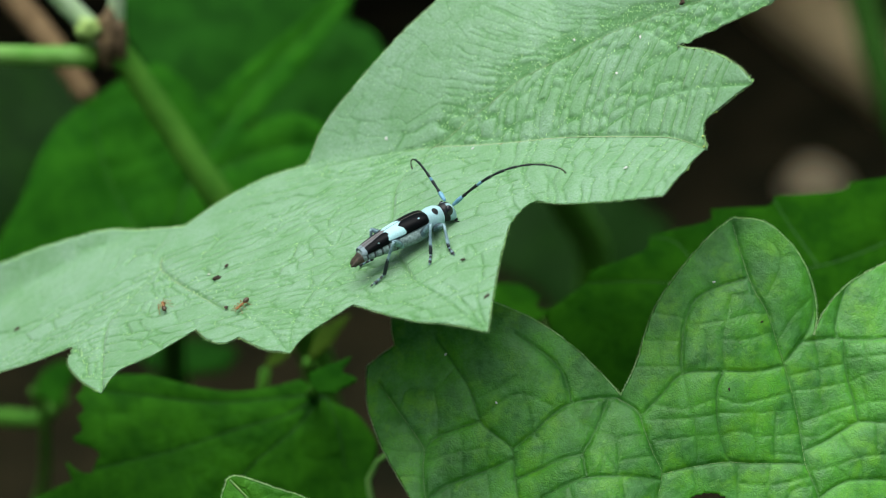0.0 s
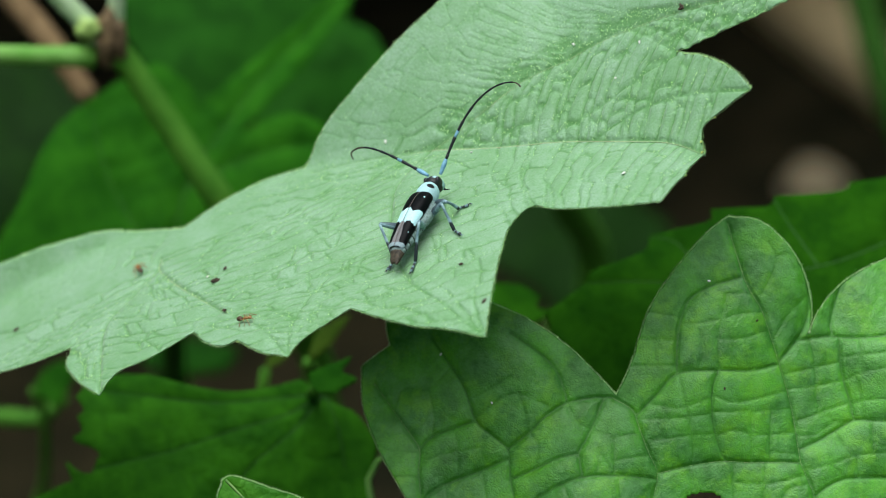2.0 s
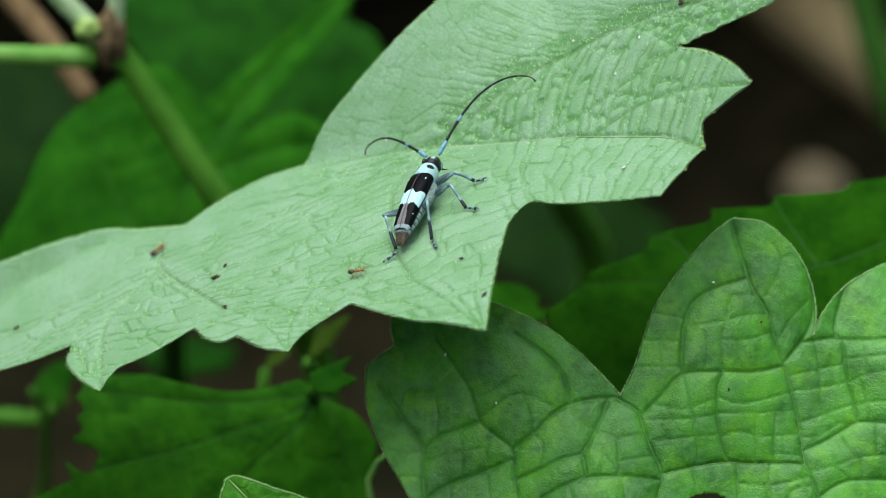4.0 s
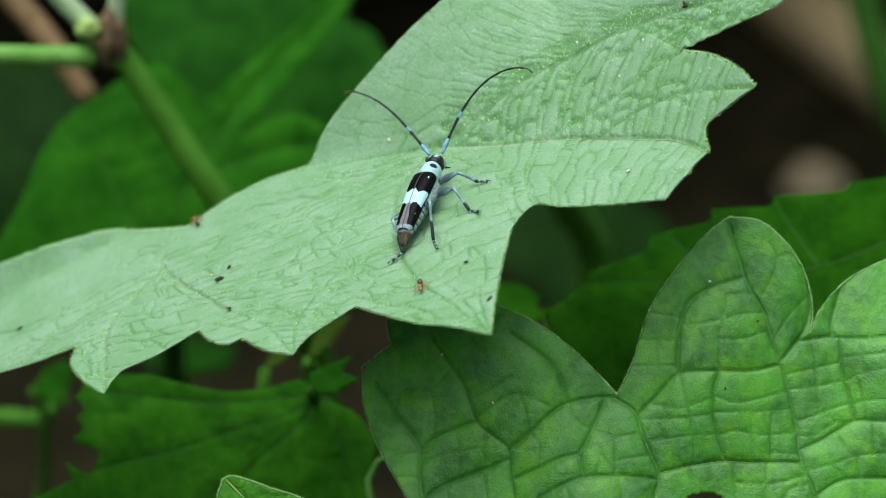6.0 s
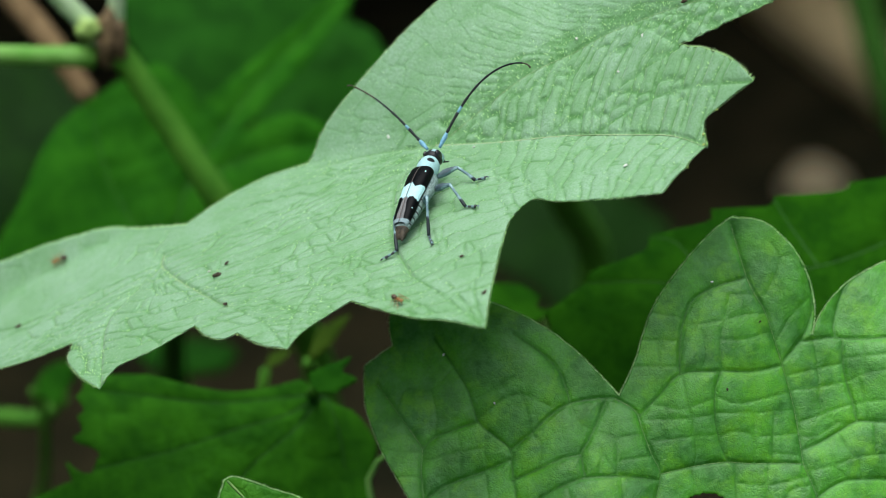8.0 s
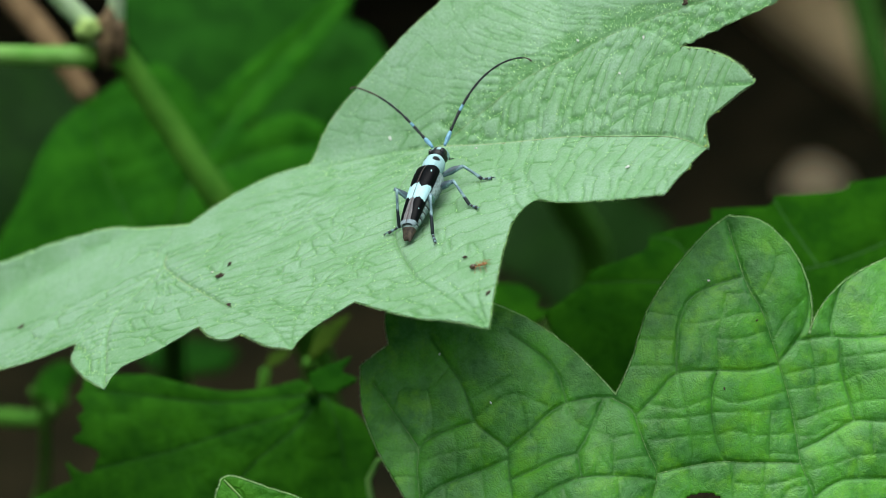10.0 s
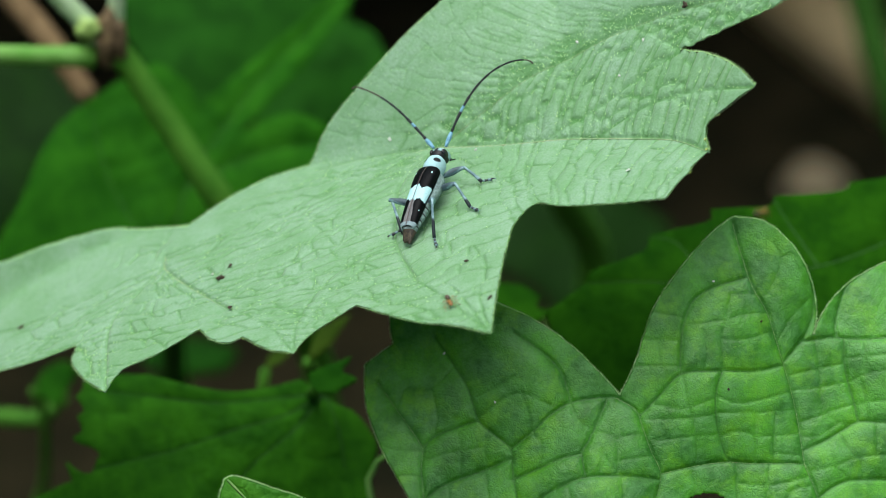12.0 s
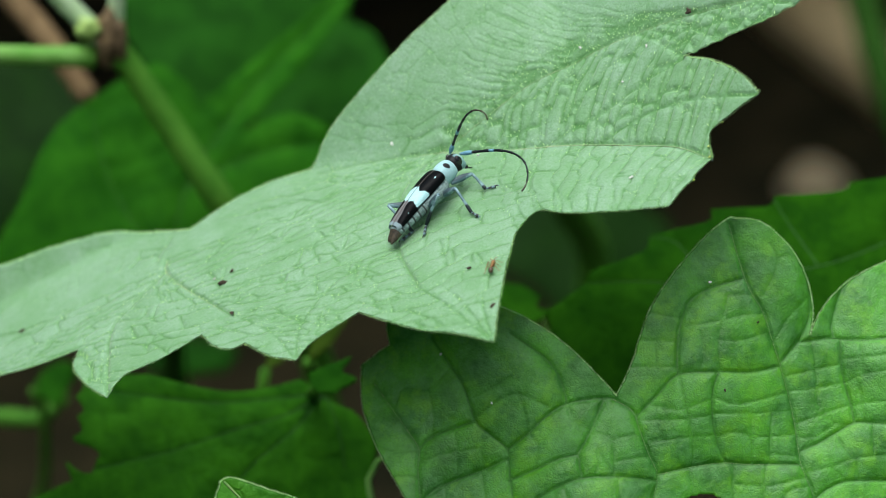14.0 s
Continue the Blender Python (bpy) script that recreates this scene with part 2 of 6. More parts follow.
def along(line, s):
    """The place at share s of a line's length."""
    p = np.array(line, float)
    run = np.concatenate([[0], np.cumsum(np.hypot(*np.diff(p, axis=0).T))])
    return Vector((float(np.interp(s * run[-1], run, p[:, 0])), float(np.interp(s * run[-1], run, p[:, 1]))))


def ladder(one, two, count, from_one, from_two, bow=0.1, links=2, seed=0, wave=1.15):
    """Small veins that run like rungs from one vein to another, with cross links between neighbours."""
    rng = random.Random(seed)
    rungs = []
    for i in range(count):
        k = (i + rng.uniform(-0.38, 0.38)) / max(count - 1, 1)
        a = along(one, min(max(from_one[0] + (from_one[1] - from_one[0]) * k, 0), 1))
        k = (i + rng.uniform(-0.38, 0.38)) / max(count - 1, 1)
        b = along(two, min(max(from_two[0] + (from_two[1] - from_two[0]) * k, 0), 1))
        d = b - a
        n = max(3, round(d.length / 1.1))
        side = Vector((-d.y, d.x))
        rung = []
        for j in range(n + 1):
            t = j / n
            p = a + d * t + side * bow * math.sin(math.pi * t)
            w = wave * math.sin(math.pi * t) ** 0.5
            rung.append((p.x + w * noise.noise((p.x * 0.5, p.y * 0.5, seed + i * 0.45)), p.y + w * noise.noise((p.x * 0.5, p.y * 0.5, seed + i * 0.45 + 40))))
        rungs.append(rung)
    out = list(rungs)
    for r, q in zip(rungs, rungs[1:]):
        for _ in range(links):
            t = rng.uniform(0.12, 0.9)
            a, b = along(r, t), along(q, min(max(t + rng.uniform(-0.06, 0.06), 0), 1))
            m = (a + b) / 2 + Vector((rng.uniform(-0.2, 0.2), rng.uniform(-0.2, 0.2)))
            out.append([tuple(a), tuple(m), tuple(b)])
    return out


def cell_edges(xy, size, slant, stretch, jitter, seed):
    """How far each place lies from the nearest edge of a net of cells, in millimetres; cells drawn out along slant."""
    a = radians(slant)
    p = np.stack([(xy[:, 0] * math.cos(a) + xy[:, 1] * math.sin(a)) / stretch, xy[:, 1] * math.cos(a) - xy[:, 0] * math.sin(a)], 1) / size
    p = p + 0.12 * np.stack([np.sin(p[:, 1] * 1.7 + seed), np.sin(p[:, 0] * 1.3 + seed * 2)], 1)
    base = np.floor(p)
    near = np.full((2, len(p)), 9.0)
    for i in range(-2, 3):
        for j in range(-2, 3):
            c = base + (i, j)
            h = np.sin(c @ np.array([[12.99, 39.35], [78.23, 11.14]]) + seed) * 43758.5453
            q = c + np.stack([0.5 * (c[:, 1] % 2), 0 * c[:, 0]], 1) + 0.5 + jitter * (h - np.floor(h) - 0.5)
            d = np.hypot(*(p - q).T)
            near[1] = np.minimum(near[1], np.maximum(near[0], d))
            near[0] = np.minimum(near[0], d)
    return (near[1] - near[0]) * size * 0.5


def leaf(label, m, runs, veins, height, material, vein_material, step=0.7, ragged=0.12, hairs=0.0, bite=None, vein_width=0.16, groove=(0.16, 0.5, 0.2), net=(3.0, 20, 1.4, 0.8, 0.12), small_veins=(), small=(0.1, 0.25, 0.2, 0.8), low=1.0, weight=None, tufts=0.0, stalk=(), teeth=(), name="leaf", group=""):
    """A leaf thing: its blade, one part for each main vein, and the down along its margin."""
    thing = tagged(new(name), label, "leaf", group)
    thing.empty_display_size = 0.01
    thing.matrix_world = m
    line = margin_line(runs, step * 0.8, ragged)
    lines = [[(p.x, p.y) for p in curve_points([(*q, 0.0) for q in v], step * 0.8)] for v in veins]
    fine_lines = [[(p.x, p.y) for p in curve_points([(*q, 0.0) for q in v], step * 1.2)] for v in small_veins]
    us, vs = [p[0] for p in line], [p[1] for p in line]
    rng = random.Random(len(line))
    inner = [(u + rng.uniform(-0.12, 0.12) * step, v + rng.uniform(-0.12, 0.12) * step)
             for u in np.arange(min(us), max(us), step) for v in np.arange(min(vs), max(vs), step)]
    inner = np.array(inner)
    inner = inner[vein_distance(inner, lines) > step * 0.5] if lines else inner
    inner = inner[inside(inner, line)]
    rungs = [p for l in fine_lines for p in l]
    if rungs:
        inner = inner[near_distance(inner, fine_lines, 1.5) > step * 0.45]
        rungs = np.array(rungs)
        rungs = rungs[inside(rungs, line)]
        rungs = rungs[(near_distance(rungs, [(line + line[:1])[k:k + 13] for k in range(0, len(line), 12)], 2.0) > step * 0.5) & (near_distance(rungs, lines, 2.0) > step * 0.4)]
    points = [Vector(p) for p in line] + [Vector(p) for p in inner] + [Vector(p) for l in lines for p in l] + [Vector(p) for p in rungs]
    n = len(line)
    found = delaunay_2d_cdt(points, [], [list(range(n))], 1, 1e-4)
    verts, faces = found[0], found[2]
    xy = np.array([(v.x, v.y) for v in verts])
    far = vein_distance(xy, lines) if lines else np.full(len(xy), 9.0)
    deep, wide, pillow = groove
    plain = height(xy[:, 0], xy[:, 1])
    fold = np.clip((plain - 0.6) / 1.0, 0, 1)
    edge = cell_edges(xy, *net[:4], len(line) % 10)
    rise = np.clip(edge / (0.22 * net[0]), 0, 1)
    patchy = np.clip(0.7 + 0.5 * np.sin(xy[:, 0] * 0.43 + 1.7 * np.sin(xy[:, 1] * 0.31)) * np.cos(xy[:, 1] * 0.37 + np.sin(xy[:, 0] * 0.23)), 0.25, 1)
    away = np.clip(far / 0.5, 0, 1) * patchy
    z = plain - deep * np.exp(-(far / wide) ** 2) + pillow * (1 - np.exp(-far / 1.5)) - pillow * 0.6
    z = z + net[4] * away * (rise * rise * (3 - 2 * rise) - 0.7)
    if fine_lines:
        # small veins sunk between pillows of the blade
        edge = np.minimum(near_distance(xy, fine_lines, 3.0), far)
        deep2, wide2, pillow2, span = small
        much = (0.45 + 0.55 * patchy) * (low + (1 - low) * fold)
        if weight:
            faint = 1.0 - weight(xy[:, 0], xy[:, 1])
            much = much * (1.0 - faint)
            edge = edge + 0.25 * np.clip(faint, 0, 1)
        z = z + much * (pillow2 * (0.6 - np.exp(-edge / span)) - deep2 * np.exp(-(edge / wide2) ** 2))
    if bite:
        bu, bv, ru, rv = bite
        faces = [f for f in faces if min(((xy[i][0] - bu) / ru) ** 2 + ((xy[i][1] - bv) / rv) ** 2 for i in f) > 1]
    me = bpy.data.meshes.new("blade")
    me.from_pydata([(a * MM, b * MM, c * MM) for (a, b), c in zip(xy, z)], [], faces)
    me.attributes.new("vein", "FLOAT", "POINT").data.foreach_set("value", far.astype(np.float32))
    me.attributes.new("cell", "FLOAT", "POINT").data.foreach_set("value", edge.astype(np.float32))
    me.attributes.new("fold", "FLOAT", "POINT").data.foreach_set("value", fold.astype(np.float32))
    for p in me.polygons:
        p.use_smooth = True
    if me.polygons[0].normal.z < 0:
        me.flip_normals()
    me.materials.append(material)
    blade = new("blade", me)
    blade.parent = thing
    thick = blade.modifiers.new("thickness", "SOLIDIFY")
    thick.thickness, thick.offset = 0.09 * MM, -1.0

    def on_blade(q, lift=0.0):
        a, b = np.array([q[0]]), np.array([q[1]])
        return Vector((q[0], q[1], float(height(a, b)[0]) + lift))
    widths = vein_width if isinstance(vein_width, list) else [vein_width] * len(lines)
    shades = vein_material if isinstance(vein_material, list) else [vein_material] * len(lines)
    for v, w, shade in zip(lines, widths, shades):
        k = len(v)
        bm = tube(bmesh.new(), [on_blade(q, -deep - 0.6 * pillow - (0.8 * (small[0] + 0.4 * small[2]) * (low + (1 - low) * float(np.clip((height(np.array([q[0]]), np.array([q[1]]))[0] - 0.6), 0, 1))) if fine_lines else 0.0) + 0.3 * w) for q in v], [w * (1.0 - 0.6 * i / k) * (1 + 0.35 * noise.noise((q[0], q[1], 0))) for i, q in enumerate(v)], 6)
        part("vein", bm, shade, thing)
    for q in teeth:
        part("tooth_tip", ball((*on_blade(q, -0.1),), (0.2, 0.2, 0.13), 8), TOOTH, thing)
    if stalk:
        way = curve_points([(m.inverted() @ Vector(p)) / MM for p in stalk], 1.5)
        part("petiole", tube(bmesh.new(), way, [0.8 + 0.5 * i / len(way) for i in range(len(way))], 10), STEM, thing)
    if hairs:
        bm = bmesh.new()
        for i, q in enumerate(line):
            p = Vector(line[(i + 1) % n])
            q = Vector(q)
            outward = Vector(((p - q).y, -(p - q).x)).normalized() if (p - q).length > 0 else Vector((1, 0))
            if sum(a[0] * b[1] - b[0] * a[1] for a, b in zip(line, line[1:] + line[:1])) < 0:
                outward = -outward
            for _ in range(max(1, round((p - q).length / 0.045))):
                s = q.lerp(p, rng.random())
                e = s + outward * hairs * rng.uniform(0.3, 1.2) + (p - q).normalized() * rng.uniform(-0.15, 0.15)
                a, b = on_blade(s, 0.0), on_blade(s, rng.uniform(0.0, 0.3))
                b.x, b.y = e.x, e.y
                w = 0.042
                ring = [bm.verts.new(a + Vector(o)) for o in ((w, 0, 0), (-w / 2, w, 0), (-w / 2, -w / 2, w))]
                top = bm.verts.new(b)
                for k in range(3):
                    bm.faces.new((ring[k], ring[(k + 1) % 3], top))
        for u, v in inner if hairs > 0.4 else ():
            k = rng.random()
            if k > 0.2:
                continue
            u, v = u + rng.uniform(-0.3, 0.3), v + rng.uniform(-0.3, 0.3)
            a = on_blade((u, v), 0.03)
            s = Vector((rng.uniform(-0.8, 0.8), rng.uniform(-0.8, 0.8), 1.0)).normalized() * hairs * (0.2 + 1.2 * k)
            w = 0.02 + 0.12 * k
            ring = [bm.verts.new(a + Vector(o)) for o in ((w, 0, 0), (-w / 2, w, 0), (-w / 2, -w, 0))]
            top = bm.verts.new(a + s)
            for k in range(3):
                bm.faces.new((ring[k], ring[(k + 1) % 3], top))
        spots = np.array([(u + rng.uniform(-0.3, 0.3), v + rng.uniform(-0.3, 0.3)) for l in fine_lines for u, v in l if rng.random() < tufts] or [(999.0, 999.0)])
        for u, v in spots[inside(spots, line)]:
            if tufts:
                a = on_blade((u, v), -0.05)
                s = Vector((rng.uniform(-0.9, 0.9), rng.uniform(-0.9, 0.9), 1.0)).normalized() * hairs * rng.uniform(0.3, 0.85)
                w = rng.uniform(0.025, 0.075)
                ring = [bm.verts.new(a + Vector(o)) for o in ((w, 0, 0), (-w / 2, w, 0), (-w / 2, -w, 0))]
                top = bm.verts.new(a + s)
                for k in range(3):
                    bm.faces.new((ring[k], ring[(k + 1) % 3], top))
        tagged(part("down", bm, HAIR, thing), kind="stuff")
    return thing


def main_height(u, v):
    w = np.clip(u, -35, None)
    t = v - (19.4 - 0.4 * w - 0.0052 * w * w)
    h = (0.50 + 0.020 * np.clip(22 - u, 0, 35)) * (np.sqrt(t * t + 0.7) + t) / 2
    h = h - 0.003 * np.clip(-u - 12, 0, None) ** 1.9
    return h - 0.004 * np.clip(-v - 8, 0, None) ** 2


def main_weight(u, v):
    """The net of small veins is clearest between the fold and the upper vein, faint beyond."""
    over = v - np.interp(u, [p[0] for p in MAIN_VEINS[1]], [p[1] for p in MAIN_VEINS[1]])
    under = np.interp(u, [p[0] for p in MAIN_VEINS[0]], [p[1] for p in MAIN_VEINS[0]]) - v
    return 1.5 - 1.3 * np.clip(over / 4.0, 0, 1) - 0.76 * np.clip(under / 1.0, 0, 1)


def quilted_height(u, v):
    lobe = np.clip((u - 15) / 6, 0, 1) * np.clip((v - 3) / 4, 0, 1)
    return -0.007 * np.clip(-u - 4, 0, None) ** 2 + 0.9 * np.sin(u * 0.22 + 0.6) * np.cos(v * 0.16) - 0.25 * lobe * (v - 3)


def domed_height(u, v):
    return -0.004 * (u * u + v * v) + 0.6 * np.sin(u * 0.25) * np.cos(v * 0.2)


# ---- leaves: margins (runs between corners) and main veins, in millimetres on the blade ----
MAIN_FAR_MARGIN = [[(-79.9, 29.7), (-74.8, 31.8), (-64.7, 30.2), (-54.7, 29.2), (-45.3, 27.5), (-35.3, 22.0)],
    [(-35.3, 22.0), (-29.5, 24.5), (-23.5, 25.3), (-16.9, 24.5)],
    [(-16.9, 24.5), (-12.8, 26.8), (-6.5, 28.6), (1.5, 30.9), (8.1, 32.9), (17.8, 36.6), (37.1, 28.4), (58.4, 5.0)],
    [(58.4, 5.0), (51.3, 6.5), (43.5, 8.9), (36.7, 10.7)],
    [(36.7, 10.7), (40.4, 7.3), (43.1, 3.6), (44.7, -0.1)],
    [(44.7, -0.1), (41.5, -0.1), (39.4, -0.1)],
    [(39.4, -0.1), (37.7, -0.1), (36.9, -1.5), (36.9, -4.1)],
    [(36.9, -4.1), (34.5, -6.4), (34.1, -7.4)],
    [(34.1, -7.4), (32.5, -8.9), (30.6, -11.4)]]
MAIN_NEAR_MARGIN = [[(30.6, -11.4), (25.0, -9.2), (17.9, -5.7), (14.2, -3.1), (11.2, -6.0), (9.9, -10.9), (8.3, -18.3), (6.9, -25.9)],
    [(6.9, -25.9), (2.2, -22.3), (-2.0, -19.7), (-6.3, -16.0), (-9.9, -12.4)],
    [(-9.9, -12.4), (-13.0, -13.7), (-16.4, -15.4), (-18.4, -17.7)],
    [(-18.4, -17.7), (-22.1, -14.9), (-25.5, -10.5)],
    [(-25.5, -10.5), (-27.7, -10.5), (-30.2, -8.0), (-31.9, -4.7)],
    [(-31.9, -4.7), (-37.7, -6.2), (-43.1, -6.3), (-45.6, -9.3)],
    [(-45.6, -9.3), (-48.7, -4.8), (-51.5, 1.0), (-51.2, 5.0)],
    [(-51.2, 5.0), (-58.0, 6.4), (-63.8, 8.7), (-72.9, 13.0), (-79.9, 29.7)]]
MAIN_VEINS = [[(1.4, 18.6), (9.7, 14.3), (18.9, 10.0), (27.7, 4.6), (33.3, 0.6), (36.8, -3.8)],
    [(1.4, 18.6), (9.4, 19.2), (18.2, 19.9), (28.2, 18.9), (39.0, 15.3), (52.8, 8.5)],
    [(1.4, 18.6), (5.7, 23.6), (10.5, 27.6), (17.2, 34.3)],
    [(1.4, 18.6), (-1.7, 16.2), (-4.1, 12.0), (-4.6, 6.7), (-4.6, -1.3), (-2.1, -11.1), (1.8, -17.2), (6.5, -25.5)],
    [(1.4, 18.6), (-8.5, 21.8), (-15.9, 23.3)],
    [(-4.6, -1.3), (-12.3, -3.5), (-17.6, -10.7), (-18.4, -17.4)],
    [(-38.6, 17.3), (-38.4, 14.0), (-34.5, 7.2), (-28.1, -2.3), (-22.2, -9.8), (-18.6, -17.3)]]
MAIN_SIDE_VEINS = [[(-38.4, 14.7), (-42.5, 10.8), (-46.3, 5.6), (-45.6, -8.9)],
    [(-38.6, 16.9), (-48.7, 21.0), (-59.8, 21.3), (-76.0, 26.2)],
    [(15.9, 11.5), (24.3, 11.0), (31.2, 11.2), (36.7, 10.5)],
    [(22.6, 7.7), (30.1, 7.2), (37.1, 4.7), (44.5, -0.1)]]
QUILTED_MARGIN = [[(-37.4, 6.8), (-37.5, 4.2), (-36.9, 1.5)],
    [(-36.9, 1.5), (-38.4, 0.3), (-40.4, -1.3)],
    [(-40.4, -1.3), (-39.9, -6.7), (-37.8, -11.9), (-35.4, -15.9), (-32.2, -20.5), (-27.6, -25.3)],
    [(-27.6, -25.3), (-13.3, -26.8), (8.4, -26.3), (33.8, -21.3), (41.4, -8.5), (43.2, 6.3), (37.8, 16.3), (31.9, 17.5), (26.5, 15.8), (21.5, 12.6), (18.4, 8.8), (17.0, 5.5)],
    [(17.0, 5.5), (17.2, 8.4), (16.3, 12.3), (14.0, 16.2), (11.1, 19.0)],
    [(11.1, 19.0), (9.2, 19.9), (5.9, 20.1)],
    [(5.9, 20.1), (3.0, 17.5), (-0.9, 12.5), (-4.0, 7.1), (-5.8, 0.4), (-7.6, -4.0)],
    [(-7.6, -4.0), (-10.8, -0.9), (-14.6, 2.3), (-19.9, 5.4), (-25.8, 7.6), (-32.4, 9.8), (-37.4, 6.8)]]
QUILTED_VEINS_A = [[(5.9, 19.3), (7.2, 15.2), (8.7, 11.2), (10.7, 8.0), (12.1, 4.4), (13.2, 1.5), (14.4, -2.0), (15.3, -5.3), (15.9, -8.5), (16.5, -11.4), (17.6, -13.9), (18.8, -16.8)],
    [(-8.0, -4.4), (-5.5, -5.8), (-4.4, -8.3), (-3.2, -11.1), (-1.9, -13.8), (-2.4, -17.6)],
    [(-4.9, -6.5), (-2.4, -3.6), (-0.0, -0.9), (4.6, -0.2), (9.5, 0.1), (13.3, 1.2)],
    [(-0.0, -0.8), (-0.2, 2.9), (0.3, 6.6), (1.5, 9.1), (4.3, 10.9), (8.2, 12.3)],
    [(-1.9, -13.8), (1.3, -12.8), (4.2, -12.1), (6.7, -11.7), (10.0, -11.7), (14.3, -11.4), (16.5, -11.4)],
    [(5.2, -0.2), (4.6, -2.7), (4.7, -5.6), (5.3, -8.4), (6.2, -10.6), (6.8, -11.7)],
    [(13.3, 1.6), (15.3, 4.3), (16.3, 6.2), (16.8, 8.7), (16.5, 12.0)]]
QUILTED_VEINS_B = [[(15.7, 4.5), (18.2, 5.0), (20.1, 5.3), (21.9, 5.2), (24.8, 5.4), (27.6, 5.9)],
    [(21.0, 5.1), (21.2, 2.1), (21.8, -0.5), (22.6, -3.0), (23.2, -5.5)],
    [(16.3, -9.6), (18.7, -8.4), (20.8, -7.0), (23.2, -5.5), (25.5, -5.4), (28.0, -5.4)],
    [(18.2, -15.7), (20.2, -14.1), (22.4, -13.1), (25.3, -12.8), (28.3, -12.6)],
    [(23.3, 14.6), (21.2, 11.9), (20.2, 8.9), (19.8, 6.4), (20.4, 5.2)],
    [(-31.6, 2.4), (-28.9, -1.3), (-27.0, -4.2), (-25.4, -8.2), (-23.4, -9.9), (-21.1, -11.7), (-20.6, -14.9), (-19.8, -18.6)],
    [(-25.4, -8.2), (-28.5, -9.4), (-30.9, -10.5), (-32.3, -12.2)],
    [(-38.6, -3.6), (-35.8, -7.3), (-33.5, -10.3), (-32.3, -12.2), (-32.3, -14.6), (-31.7, -19.1)]]
QUILTED_VEINS_C = [[(-21.1, -11.7), (-18.4, -9.3), (-16.7, -7.4), (-14.2, -5.5), (-11.0, -4.6), (-8.0, -4.3)],
    [(-9.2, -4.6), (-10.4, -7.9), (-11.5, -10.5), (-12.1, -11.8), (-11.5, -14.9)],
    [(-20.6, -15.6), (-17.4, -14.0), (-14.7, -12.6), (-12.1, -11.8)],
    [(-31.9, -19.0), (-29.8, -17.1), (-27.0, -15.7), (-24.2, -14.5), (-20.9, -12.8)],
    [(-18.6, -19.1), (-16.2, -17.2), (-13.8, -15.8), (-11.4, -14.8), (-7.0, -14.4), (-2.0, -14.5)],
    [(-13.9, -5.2), (-14.3, -3.7), (-15.5, -1.2), (-17.8, 0.9), (-21.6, 3.3)]]
QUILTED_LADDER_A = [[(10.6, 10.2), (11.7, 12.5), (12.1, 15.1), (11.2, 17.0)],
    [(12.1, 15.1), (14.0, 15.5), (15.2, 14.1)],
    [(-25.8, -5.1), (-23.7, -4.1), (-21.3, -2.4)],
    [(-25.1, -7.7), (-22.6, -5.4), (-20.1, -4.5), (-16.4, -5.8)],
    [(-37.8, -11.9), (-35.5, -12.4), (-32.5, -12.4)],
    [(-35.7, -15.9), (-33.9, -15.6), (-32.2, -15.7)],
    [(0.6, 5.4), (4.8, 6.4), (7.7, 7.3), (10.7, 7.8)],
    [(5.4, -0.1), (5.0, 3.2), (5.4, 6.5), (6.2, 9.9)],
    [(5.0, 3.9), (7.8, 4.1), (11.8, 5.5)],
    [(2.8, -0.3), (3.1, 2.3), (2.6, 4.9)],
    [(6.0, 9.8), (8.4, 10.2), (9.3, 10.0)],
    [(4.8, -5.5), (9.7, -5.2), (15.2, -4.3)],
    [(4.7, -3.4), (8.1, -4.1), (14.7, -2.0)],
    [(5.3, -8.6), (7.6, -7.7), (10.9, -8.1), (15.6, -7.5)]]
QUILTED_LADDER_B = [[(9.8, -7.9), (10.1, -10.3), (10.1, -11.6)],
    [(9.7, -5.2), (10.0, -7.9)],
    [(12.4, -4.7), (12.3, -8.0), (12.4, -11.5)],
    [(12.4, -10.1), (16.0, -10.3)],
    [(-4.3, -6.9), (0.3, -6.6), (4.7, -5.7)],
    [(0.3, -1.1), (1.0, -4.0), (1.8, -6.6), (2.5, -10.8), (2.2, -12.7)],
    [(-2.9, -9.6), (1.5, -8.8), (5.0, -8.3)],
    [(-3.4, -4.9), (0.5, -5.3), (4.7, -3.6)],
    [(14.3, -1.9), (17.8, -1.4), (21.8, -0.3)],
    [(15.5, -6.2), (18.6, -4.8), (22.5, -3.2)],
    [(17.9, 1.0), (18.2, -1.4), (18.7, -4.3), (20.7, -5.7), (22.6, -5.7)],
    [(16.1, -7.9), (18.3, -7.5), (20.7, -5.7)],
    [(21.8, -0.4), (24.6, 1.0), (27.7, 1.6)],
    [(22.6, -3.3), (25.0, -2.7), (27.9, -2.4)],
    [(23.2, 0.4), (24.0, -2.6), (24.6, -5.4)]]
